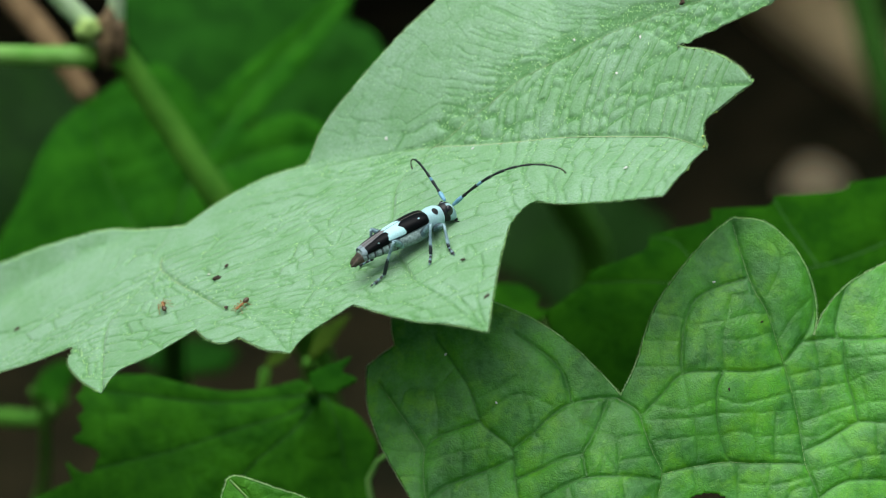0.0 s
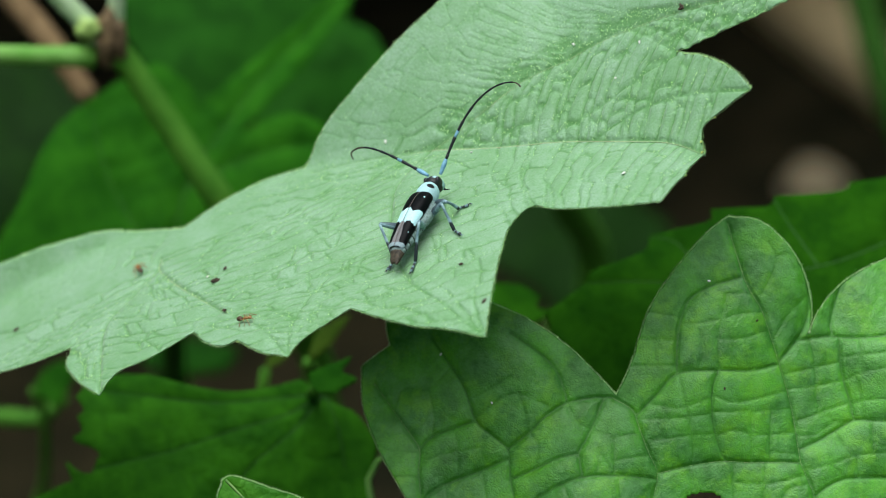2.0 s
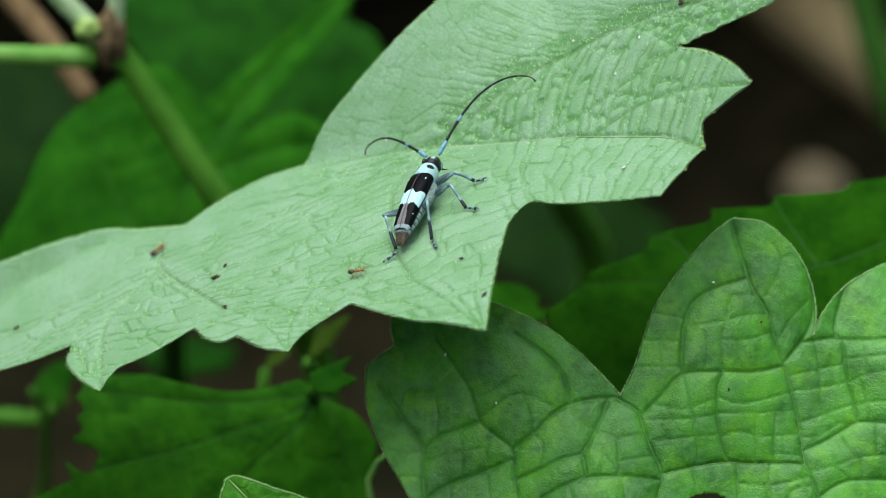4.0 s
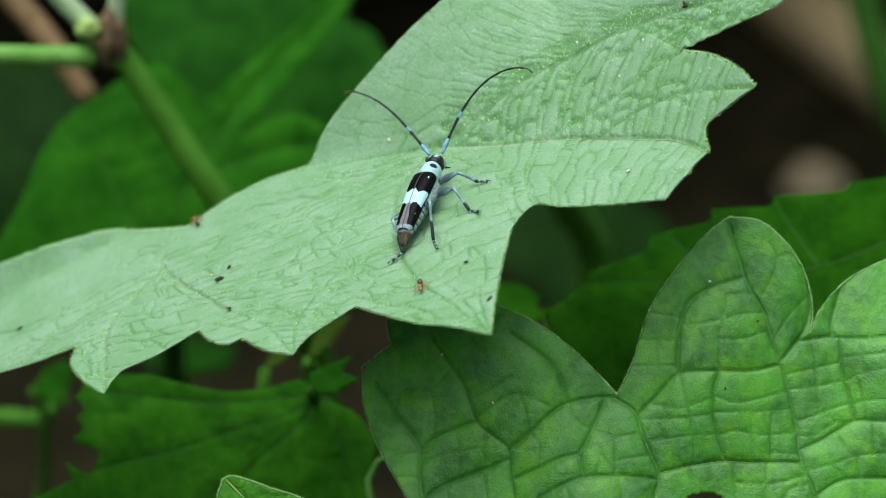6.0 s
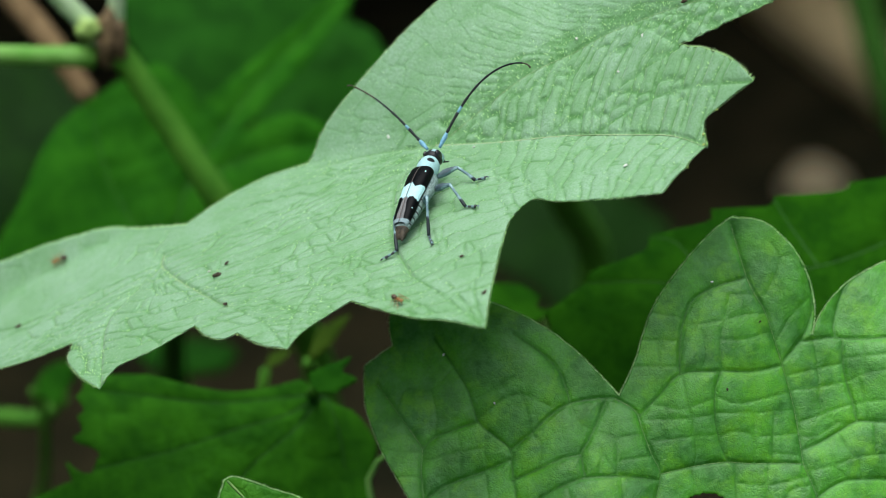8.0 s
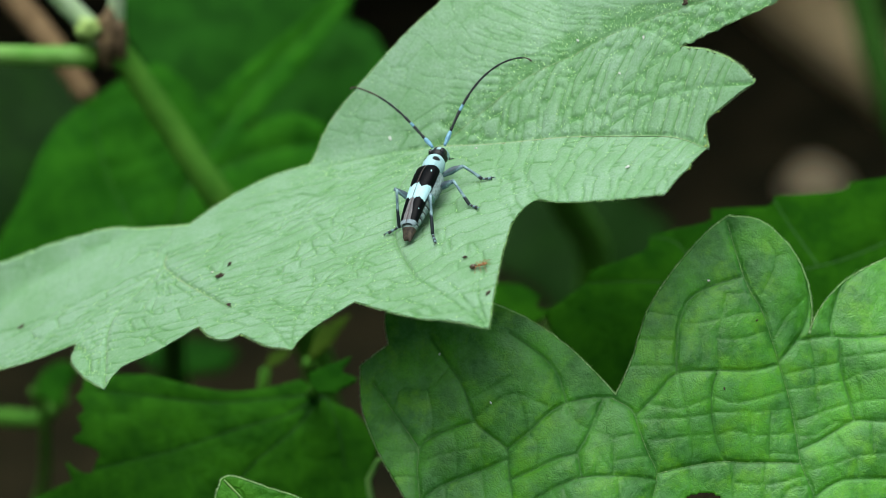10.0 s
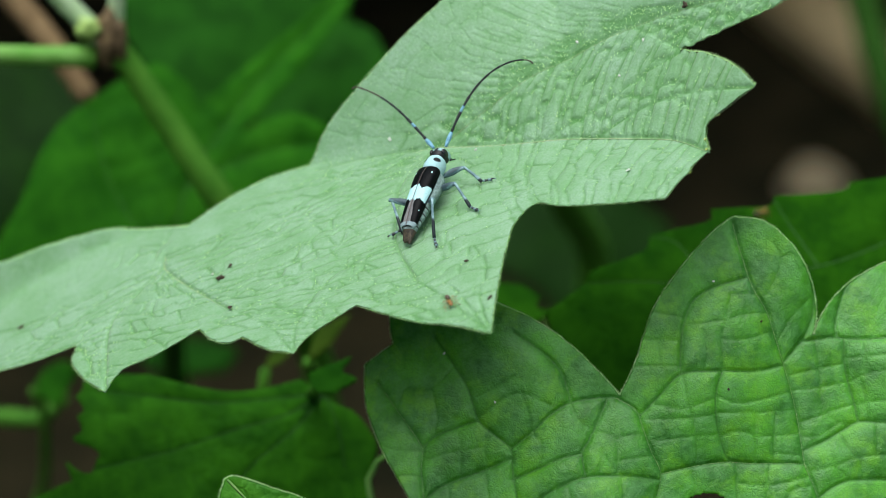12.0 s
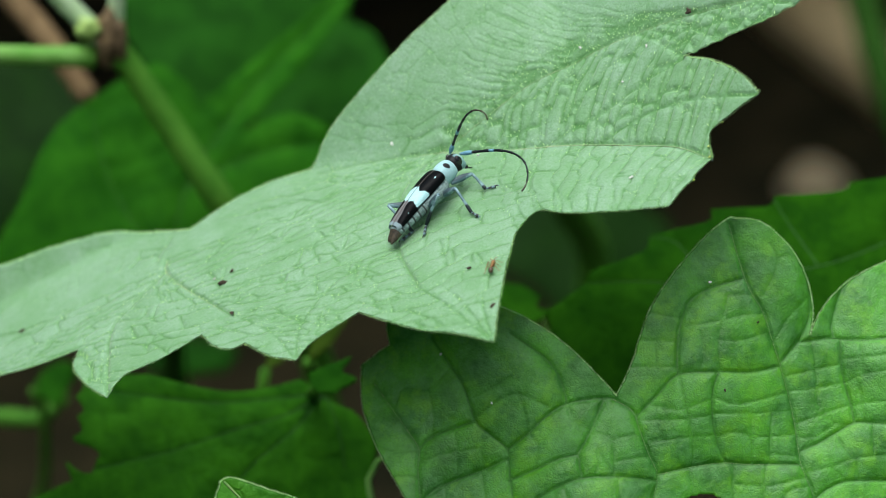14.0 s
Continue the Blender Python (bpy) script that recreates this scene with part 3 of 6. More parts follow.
QUILTED_LADDER_C = [[(20.8, -7.1), (22.3, -9.3), (23.5, -9.9), (25.6, -9.6), (28.2, -9.3)],
    [(20.2, -11.4), (21.6, -12.4), (22.5, -13.1)],
    [(23.5, -9.9), (24.0, -12.9)],
    [(16.9, -12.3), (20.2, -11.4), (23.5, -9.9)],
    [(25.5, -5.6), (25.8, -9.6)],
    [(14.0, -0.0), (17.7, 1.0), (21.2, 2.1)],
    [(17.1, 4.8), (17.6, 3.0), (17.9, 1.0)],
    [(23.7, 5.3), (24.0, 1.1)],
    [(21.2, 2.7), (24.1, 3.1), (27.7, 3.7)],
    [(2.2, -12.7), (2.6, -15.1), (2.6, -17.6)],
    [(7.8, -11.8), (8.0, -17.3)],
    [(11.9, -11.6), (11.9, -17.1)],
    [(7.8, -14.2), (12.0, -14.4), (17.1, -13.0)],
    [(14.1, -17.0), (14.8, -14.9), (17.7, -14.0)],
    [(-9.7, -11.5), (-7.8, -13.7), (-8.1, -14.5)],
    [(-10.8, -9.0), (-7.9, -9.6), (-7.6, -13.9)],
    [(-7.9, -9.6), (-4.7, -8.9), (-3.7, -10.4)]]
QUILTED_LADDER_D = [[(-7.7, -12.5), (-3.1, -11.5)],
    [(-28.0, -9.3), (-27.4, -12.2), (-27.2, -15.7)],
    [(-32.0, -13.7), (-29.7, -12.8), (-27.4, -12.2), (-24.0, -11.4)],
    [(-23.8, -14.4), (-24.4, -11.4), (-23.4, -9.9)],
    [(-18.5, -9.4), (-19.2, -6.8), (-20.1, -4.5)],
    [(-14.0, -5.4), (-12.7, -7.6), (-10.6, -8.6)],
    [(-17.4, -14.0), (-17.2, -11.1), (-18.4, -9.4)],
    [(-5.9, 3.4), (-3.1, 3.3), (-0.3, 3.5)],
    [(-6.8, -0.3), (-3.6, -0.0), (-0.1, 0.1)],
    [(-3.1, 3.3), (-2.5, -0.5)],
    [(-5.0, 7.1), (-2.5, 6.8), (0.3, 6.4)],
    [(12.3, 4.4), (14.0, 7.5), (16.6, 10.5)],
    [(-35.8, -7.3), (-34.9, -4.3), (-31.6, -4.3), (-28.9, -1.3)],
    [(-31.6, -4.3), (-30.7, -8.0), (-30.8, -10.5)],
    [(-13.8, -15.8), (-13.0, -18.5)],
    [(-7.0, -14.4), (-6.5, -18.2)],
    [(-9.9, -14.8), (-9.5, -11.5)]]
QUILTED_LADDER_E = [[(-24.2, -14.5), (-23.2, -19.0)],
    [(-28.8, -16.5), (-28.3, -19.2)]]
SMALL_TIP_MARGIN = [[(-5.4, 2.1), (-4.3, 2.6), (-2.2, 2.1), (1.4, 0.9), (5.0, -0.3), (12.1, -4.3)],
    [(12.1, -4.3), (2.1, -8.6), (-5.0, -5.7), (-6.1, -1.5), (-5.4, 2.1)]]
SMALL_TIP_VEINS = [[(-5.0, 2.1), (-1.4, -1.4), (3.6, -5.7)]]
RAGGED_MARGIN = [[(-20.0, 11.0), (-18.3, 10.2), (-12.4, 10.3), (-6.5, 9.0), (-0.7, 8.4), (4.2, 9.2), (10.0, 11.4)],
    [(10.0, 11.4), (12.4, 10.0), (14.7, 8.4), (18.8, 6.6), (21.9, 2.4), (21.2, -2.4), (23.3, -9.5)],
    [(23.3, -9.5), (9.3, -14.9), (-6.8, -15.6), (-23.3, -12.7), (-28.5, -10.1)]]
RAGGED_TEETH = [[(-28.5, -10.1), (-24.7, -7.8), (-21.7, -6.4)],
    [(-21.7, -6.4), (-22.9, -3.6), (-20.6, -5.1), (-19.0, -5.2)],
    [(-19.0, -5.2), (-18.4, -3.3), (-18.2, -2.1), (-19.5, -1.4)],
    [(-19.5, -1.4), (-21.2, -0.9), (-22.2, -0.1), (-20.9, 1.0)],
    [(-20.9, 1.0), (-21.6, 2.7), (-22.0, 3.3)],
    [(-22.0, 3.3), (-21.1, 4.2), (-21.8, 5.6)],
    [(-21.8, 5.6), (-22.5, 6.3), (-21.6, 7.5)],
    [(-21.6, 7.5), (-21.5, 9.3), (-20.0, 11.0)]]
RAGGED_VEINS = [[(13.7, 9.6), (7.8, 5.3), (-0.2, 2.1), (-8.9, -1.4), (-18.4, -4.5)],
    [(13.7, 9.6), (5.9, 7.9), (-2.2, 6.6), (-12.1, 7.1), (-19.7, 7.7)],
    [(13.7, 9.6), (9.6, 3.3), (3.5, -3.3), (0.7, -8.9)],
    [(13.7, 9.6), (16.1, 4.2), (17.4, -1.6)]]
SAW_TOOTHED_MARGIN = [[(25.7, 21.9), (19.3, 19.6), (13.5, 18.4)],
    [(13.5, 18.4), (12.5, 17.1), (2.7, 16.2)],
    [(2.7, 16.2), (1.4, 14.2), (-6.9, 13.3)],
    [(-6.9, 13.3), (-7.5, 11.4), (-15.8, 9.9)],
    [(-15.8, 9.9), (-16.8, 7.1), (-24.5, 4.4)],
    [(-24.5, 4.4), (-25.8, 2.3), (-31.0, -1.2)],
    [(-31.0, -1.2), (-28.3, -9.1), (-20.5, -17.7), (-0.8, -20.1), (19.4, -16.5), (30.3, -2.2), (25.7, 21.9)]]
SAW_TOOTHED_VEINS = [[(24.8, 12.0), (8.3, 4.4), (-7.9, 2.1), (-24.9, 2.8)],
    [(8.3, 4.4), (4.7, 11.1), (2.5, 15.8)],
    [(-7.9, 2.1), (-11.8, 8.3), (-15.8, 9.7)]]
LOBED_MARGIN = [[(-28.6, -17.3), (-24.6, -7.2), (-21.0, 6.1), (-14.6, 14.3), (-5.2, 22.0)],
    [(-5.2, 22.0), (0.6, 18.7), (2.8, 15.0)],
    [(2.8, 15.0), (13.5, 29.0), (23.9, 43.2), (29.5, 50.1)],
    [(29.5, 50.1), (21.4, 29.8), (14.8, 18.2), (10.4, 11.3)],
    [(10.4, 11.3), (16.1, 15.7), (22.9, 16.5), (31.5, 12.6)],
    [(31.5, 12.6), (30.6, 3.8), (26.0, -6.1), (12.3, -18.3), (-5.8, -24.0), (-24.6, -24.4), (-28.6, -17.3)]]
LOBED_VEINS = [[(2.4, -16.1), (2.8, 0.3), (7.8, 12.7), (14.0, 24.6), (27.7, 47.0)],
    [(2.4, -16.1), (-9.3, -1.3), (-15.3, 12.2)],
    [(2.8, 0.3), (14.2, 8.6), (27.3, 13.7)]]
SHADE_A_MARGIN = [[(-14.1, -4.4), (-13.8, 7.4), (10.8, 15.6), (28.0, 19.0)],
    [(28.0, 19.0), (25.4, 3.2), (18.3, -8.9), (10.2, -19.2)],
    [(10.2, -19.2), (-0.5, -18.0), (-7.6, -12.7), (-14.1, -4.4)]]
SHADE_B_MARGIN = [[(-13.6, -7.8), (-6.1, 1.9), (0.3, 7.8), (6.5, 10.4)],
    [(6.5, 10.4), (10.9, 7.1), (13.2, 0.9)],
    [(13.2, 0.9), (8.8, -7.1), (-0.5, -10.7), (-13.6, -7.8)]]
SHADE_C_MARGIN = [[(-14.9, 17.8), (2.4, 18.1), (12.9, 10.4)],
    [(12.9, 10.4), (6.3, 0.9), (2.1, -12.9), (-5.8, -23.8)],
    [(-5.8, -23.8), (-17.1, -6.9), (-14.9, 17.8)]]
SMALL_DARK_MARGIN = [[(-4.7, 3.8), (0.5, 3.0), (3.5, 0.8)],
    [(3.5, 0.8), (3.0, -1.2), (5.6, -1.7)],
    [(5.6, -1.7), (1.2, -4.5), (-4.8, -3.1), (-4.7, 3.8)]]
LEAFLET_MARGIN = [[(-3.7, 0.5), (-1.2, 1.4), (0.8, 2.2)],
    [(0.8, 2.2), (2.6, 2.8), (1.2, 0.5)],
    [(1.2, 0.5), (3.4, -0.8), (1.8, -1.9)],
    [(1.8, -1.9), (-0.4, -3.0), (-2.8, -2.0), (-3.7, 0.5)]]
YOUNG_MARGIN = [[(-2.4, -5.0), (-2.2, -0.1), (-0.1, 2.4), (2.3, 4.5)],
    [(2.3, 4.5), (1.2, 0.8), (-0.3, -2.5), (-2.4, -5.0)]]
SHOOT_MARGIN = [[(-1.9, -1.4), (-1.3, 1.1), (-0.1, 1.8), (2.6, 2.1)],
    [(2.6, 2.1), (0.9, -0.1), (-1.9, -1.4)]]
DIM_MARGIN = [[(-3.7, -1.5), (-2.8, 1.8), (0.3, 4.3), (3.5, 3.1)],
    [(3.5, 3.1), (2.1, -0.8), (0.7, -4.1), (-3.7, -1.5)]]
FAR_A_MARGIN = [[(-13.6, 21.5), (0.2, 19.6), (10.4, 8.9), (19.0, -3.1)],
    [(19.0, -3.1), (10.2, -15.4), (-3.5, -18.9)],
    [(-3.5, -18.9), (-12.0, -5.1), (-18.8, 5.5), (-13.6, 21.5)]]
FAR_B_MARGIN = [[(-11.6, 4.0), (-0.2, 3.7), (10.1, 1.3), (8.0, -3.7)],
    [(8.0, -3.7), (0.2, -4.3), (-7.9, -2.1), (-11.6, 4.0)]]

FOLD_VEIN, UPPER_VEIN, RIDGE_VEIN, LOWER_VEIN = MAIN_VEINS[0], MAIN_VEINS[1], MAIN_VEINS[2], MAIN_VEINS[3]
LEFT_VEIN, LEFT_LOBE_VEIN = MAIN_VEINS[6], MAIN_SIDE_VEINS[0]
MAIN_LADDER = (ladder(FOLD_VEIN, UPPER_VEIN, 28, (0.03, 0.97), (0.06, 0.97), 0.08, 3, 1, 0.55)
    + ladder(UPPER_VEIN, RIDGE_VEIN, 24, (0.05, 0.8), (0.08, 1.0), 0.05, 2, 2, 0.4)
    + ladder(RIDGE_VEIN, MAIN_FAR_MARGIN[2][:7], 12, (0.05, 0.8), (0.0, 0.75), 0.05, 2, 3)
    + ladder(UPPER_VEIN, MAIN_FAR_MARGIN[3][::-1], 9, (0.55, 1.0), (0.0, 1.0), 0.05, 2, 4)
    + ladder(FOLD_VEIN, [(11.2, -6.0), (14.2, -3.1), (17.9, -5.7), (25.0, -9.2), (30.6, -11.4), (34.1, -7.4)], 15, (0.24, 1.0), (0.0, 0.8), -0.08, 2, 5)
    + ladder(LOWER_VEIN, [(1.4, 18.6), (8.0, 11.7), (12.5, 3.1), (11.2, -6.0), (9.9, -10.9), (6.9, -25.9)], 17, (0.05, 0.97), (0.05, 0.97), 0.08, 2, 6)
    + ladder(LOWER_VEIN, LEFT_VEIN, 24, (0.0, 0.97), (0.0, 0.97), 0.05, 6, 7)
    + ladder(LOWER_VEIN, [(-16.9, 24.5), (-35.3, 22.0)], 4, (0.0, 0.1), (0.2, 0.9), 0.03, 2, 8)
    + ladder(LEFT_VEIN, LEFT_LOBE_VEIN, 12, (0.1, 0.95), (0.05, 0.95), 0.05, 4, 9)
    + ladder(LEFT_LOBE_VEIN, [(-76.0, 26.2), (-72.9, 13.0), (-58.0, 6.4), (-51.2, 5.0), (-48.7, -4.8)], 14, (0.0, 0.9), (0.1, 1.0), 0.05, 5, 10)
    + ladder(MAIN_SIDE_VEINS[1], MAIN_FAR_MARGIN[0][::-1], 12, (0.05, 0.95), (0.05, 0.95), 0.03, 2, 11)
    + [MAIN_SIDE_VEINS[2], MAIN_SIDE_VEINS[3], MAIN_VEINS[5], LOWER_VEIN[5:], LEFT_VEIN[3:]])

main_leaf = leaf("large pale green downy palmate leaf under the beetle", pose(-0.0017, 0.0018, 0.7023, 3, -21, 0),
    MAIN_FAR_MARGIN + MAIN_NEAR_MARGIN, [FOLD_VEIN, UPPER_VEIN, LOWER_VEIN[:6], MAIN_VEINS[4], LEFT_VEIN[:4], LEFT_LOBE_VEIN], main_height, LEAF_PALE, VEIN_PALE, step=0.36, ragged=0.1, hairs=0.45, vein_width=[0.09, 0.03, 0.025, 0.03, 0.09, 0.05], groove=(0.14, 0.25, 0.2), net=(1.3, 20, 1.3, 0.95, 0.05), small_veins=MAIN_LADDER, small=(0.10, 0.2, 0.28, 0.6), low=0.9, weight=main_weight, tufts=0.42, teeth=[(39.3, -0.1), (36.6, -3.5), (34.1, -7.4), (36.8, -1.7), (-25.5, -10.7), (-31.7, -5.1)], stalk=[(-0.0008, 0.0204, 0.7018), (-0.0006, 0.0327, 0.6938), (-0.0004, 0.0410, 0.6861)])
quilted_leaf = leaf("broad quilted green lobed leaf with a bitten hole", pose(0.0303, -0.0020, 0.6836, 52, 4, 0),
    QUILTED_MARGIN, QUILTED_VEINS_A + QUILTED_VEINS_B + QUILTED_VEINS_C, quilted_height, LEAF_GREEN, [VEIN_GREEN if k in (0, 1, 4, 14) else VEIN_MID for k in range(21)], step=0.31, ragged=0.08, hairs=0.28, vein_width=0.03, groove=(0.02, 0.13, 0.40), net=(1.15, 4, 1.25, 0.8, 0.06), small_veins=QUILTED_LADDER_A + QUILTED_LADDER_B + QUILTED_LADDER_C + QUILTED_LADDER_D + QUILTED_LADDER_E, small=(0.0, 0.14, 0.2, 0.75), bite=(4.4, -17.25, 2.5, 1.2), stalk=[(0.0307, -0.0169, 0.6631), (0.0329, -0.0002, 0.6508), (0.0341, 0.0065, 0.6464)])
small_tip_leaf = leaf("small bright green leaf tip beside the lower leaves", pose(-0.0223, -0.0170, 0.6738, 60, 0, 0),
    SMALL_TIP_MARGIN, SMALL_TIP_VEINS, domed_height, LEAF_TIP, VEIN_GREEN, step=0.6, hairs=0.3, stalk=[(-0.0216, -0.0194, 0.6686), (-0.0241, 0.0014, 0.6496), (-0.0296, 0.0416, 0.6232)])
RAGGED_LADDER = (ladder(RAGGED_VEINS[0], RAGGED_VEINS[1], 8, (0.15, 0.95), (0.15, 0.95), 0.08, 1, 21)
    + ladder(RAGGED_VEINS[0], RAGGED_VEINS[2], 7, (0.15, 0.8), (0.15, 0.95), 0.08, 1, 22)
    + ladder(RAGGED_VEINS[2], RAGGED_VEINS[3], 4, (0.15, 0.8), (0.15, 0.95), 0.08, 1, 23))
ragged_leaf = leaf("shaded green leaf with a ragged toothed margin", pose(-0.0314, 0.0303, 0.6496, 38, 5, 0),
    RAGGED_MARGIN + RAGGED_TEETH, RAGGED_VEINS, domed_height, LEAF_MID, VEIN_DARK, step=0.8, groove=(0.08, 0.5, 0.2), vein_width=0.1, small_veins=RAGGED_LADDER, small=(0.06, 0.4, 0.25, 1.2), stalk=[(-0.0279, 0.0216, 0.6406), (-0.0295, 0.0398, 0.6261), (-0.0300, 0.0444, 0.6220)])
saw_toothed_leaf = leaf("dark green saw-toothed leaf behind the quilted leaf", pose(0.0457, 0.0370, 0.6713, 36, 0, 0),
    SAW_TOOTHED_MARGIN, SAW_TOOTHED_VEINS, domed_height, LEAF_SAW, VEIN_DARK, step=0.9, groove=(0.2, 0.5, 0.4), stalk=[(0.0484, 0.0264, 0.6616), (0.0526, 0.0543, 0.6412), (0.0540, 0.0632, 0.6346)])
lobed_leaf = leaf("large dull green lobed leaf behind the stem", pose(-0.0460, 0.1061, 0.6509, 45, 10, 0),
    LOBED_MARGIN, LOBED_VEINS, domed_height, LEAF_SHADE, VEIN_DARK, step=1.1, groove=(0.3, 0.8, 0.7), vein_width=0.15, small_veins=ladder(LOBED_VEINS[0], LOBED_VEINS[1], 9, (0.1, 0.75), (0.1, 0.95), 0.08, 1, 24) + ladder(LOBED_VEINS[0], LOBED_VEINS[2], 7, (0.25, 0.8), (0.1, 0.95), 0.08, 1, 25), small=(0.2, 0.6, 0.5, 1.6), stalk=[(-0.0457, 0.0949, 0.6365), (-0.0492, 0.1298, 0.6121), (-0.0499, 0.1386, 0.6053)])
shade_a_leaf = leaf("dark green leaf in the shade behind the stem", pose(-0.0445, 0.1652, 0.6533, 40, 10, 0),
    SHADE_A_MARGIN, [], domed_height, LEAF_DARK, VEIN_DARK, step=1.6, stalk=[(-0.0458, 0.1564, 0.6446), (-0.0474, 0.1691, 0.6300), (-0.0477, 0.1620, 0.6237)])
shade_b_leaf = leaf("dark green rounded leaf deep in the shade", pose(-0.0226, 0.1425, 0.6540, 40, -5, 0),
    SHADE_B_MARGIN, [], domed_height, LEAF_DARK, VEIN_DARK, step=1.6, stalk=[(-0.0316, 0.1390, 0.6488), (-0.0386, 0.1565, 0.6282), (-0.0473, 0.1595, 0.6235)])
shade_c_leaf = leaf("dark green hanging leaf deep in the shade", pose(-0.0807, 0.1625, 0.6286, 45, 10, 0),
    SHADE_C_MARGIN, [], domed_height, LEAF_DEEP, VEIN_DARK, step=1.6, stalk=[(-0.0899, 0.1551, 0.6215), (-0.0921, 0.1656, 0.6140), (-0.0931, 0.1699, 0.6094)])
small_dark_leaf = leaf("small dark green leaf under the pale leaf", pose(0.0114, 0.0621, 0.6547, 30, 0, 0),
    SMALL_DARK_MARGIN, [], domed_height, LEAF_SAW, VEIN_DARK, step=0.8, stalk=[(0.0079, 0.0606, 0.6528), (0.0050, 0.0687, 0.6461), (0.0010, 0.0644, 0.6508)])
leaflet_leaf = leaf("small toothed green leaflet above the shaded leaf", pose(-0.0157, 0.0312, 0.6611, 35, 0, 0),
    LEAFLET_MARGIN, [], domed_height, LEAF_SHADE, VEIN_DARK, step=0.7, stalk=[(-0.0181, 0.0301, 0.6594), (-0.0207, 0.0457, 0.6463), (-0.0270, 0.0421, 0.6302)])
young_leaf = leaf("yellow-green young leaf under the pale leaf", pose(-0.0175, 0.0637, 0.6476, 40, 20, 0),
    YOUNG_MARGIN, [], domed_height, LEAF_YOUNG, VEIN_GREEN, step=0.8, stalk=[(-0.0210, 0.0604, 0.6449), (-0.0213, 0.0717, 0.6314), (-0.0328, 0.0623, 0.5990)])
shoot_leaf = leaf("tiny yellow-green shoot in the shade", pose(-0.0261, 0.0660, 0.6415, 30, 0, 0),
    SHOOT_MARGIN, [], domed_height, LEAF_YOUNG, VEIN_GREEN, step=0.7, stalk=[(-0.0279, 0.0651, 0.6402), (-0.0284, 0.0638, 0.6376), (-0.0337, 0.0627, 0.5998)])
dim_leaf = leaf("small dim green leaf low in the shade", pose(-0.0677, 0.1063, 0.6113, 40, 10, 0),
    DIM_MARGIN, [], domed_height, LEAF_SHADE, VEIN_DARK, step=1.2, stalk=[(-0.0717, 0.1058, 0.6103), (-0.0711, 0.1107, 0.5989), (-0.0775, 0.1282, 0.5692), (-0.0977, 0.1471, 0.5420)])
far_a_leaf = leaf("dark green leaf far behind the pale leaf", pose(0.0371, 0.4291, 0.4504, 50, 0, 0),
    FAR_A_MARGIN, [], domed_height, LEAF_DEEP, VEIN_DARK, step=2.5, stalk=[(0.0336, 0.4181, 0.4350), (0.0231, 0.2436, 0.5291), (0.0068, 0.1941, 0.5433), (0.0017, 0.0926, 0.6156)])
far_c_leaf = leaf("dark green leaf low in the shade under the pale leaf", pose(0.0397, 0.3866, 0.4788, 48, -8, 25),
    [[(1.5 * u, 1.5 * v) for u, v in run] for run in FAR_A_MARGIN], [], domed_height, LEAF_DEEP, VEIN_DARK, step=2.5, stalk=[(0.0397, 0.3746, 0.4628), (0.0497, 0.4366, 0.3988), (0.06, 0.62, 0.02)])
far_b_leaf = leaf("dim green leaf far down behind the plants", pose(-0.0514, 0.1681, 0.5783, 35, 0, 0),
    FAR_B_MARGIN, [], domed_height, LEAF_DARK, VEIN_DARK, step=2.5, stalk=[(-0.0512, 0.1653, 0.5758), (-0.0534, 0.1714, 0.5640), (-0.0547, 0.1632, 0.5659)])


# ---- ground, stems and the undergrowth behind ----
def ground():
    bm = bmesh.new()
    n = 60
    grid = []
    for i in range(n + 1):
        row = []
        for j in range(n + 1):
            a, b = (2 * i / n - 1), (2 * j / n - 1)
            x, y = math.copysign(abs(a) ** 4, a) * 150, math.copysign(abs(b) ** 4, b) * 150 + 1.5
            z = 0.03 * noise.noise((x * 3, y * 3, 0)) if abs(x) + abs(y) < 8 else 0.0
            row.append(bm.verts.new((x * 1000, y * 1000, z * 1000)))
        grid.append(row)
    for i in range(n):
        for j in range(n):
            bm.faces.new((grid[i][j], grid[i + 1][j], grid[i + 1][j + 1], grid[i][j + 1]))
    tagged(part("ground", bm, SOIL), "soil with leaf mould, shade of the plants in its colour", "ground", kind="structure")


def stem(name, label, points, radii, material, category="stem", parent=None):
    """A stalk through points in metres, radii in millimetres."""
    ends = [Vector(p) * 1000 for p in points]
    pts = [ends[0]]
    for a, b in zip(ends, ends[1:]):
        k = max(1, round((b - a).length / 30))
        pts += [a.lerp(b, (i + 1) / k) for i in range(k)]
    bm = bmesh.new()
    smooth = curve_points(pts, 2.5)
    k = len(smooth) - 1
    spots = np.cumsum([0] + [(b - a).length for a, b in zip(ends, ends[1:])])
    rad = [float(np.interp(i / k, spots / spots[-1], radii)) * (1 + 0.06 * noise.noise(q * 0.25)) for i, q in enumerate(smooth)]
    tube(bm, smooth, rad, 14)
    if parent is not None:
        return part(name, bm, material, parent, label)
    return tagged(part(name, bm, material), label, category)


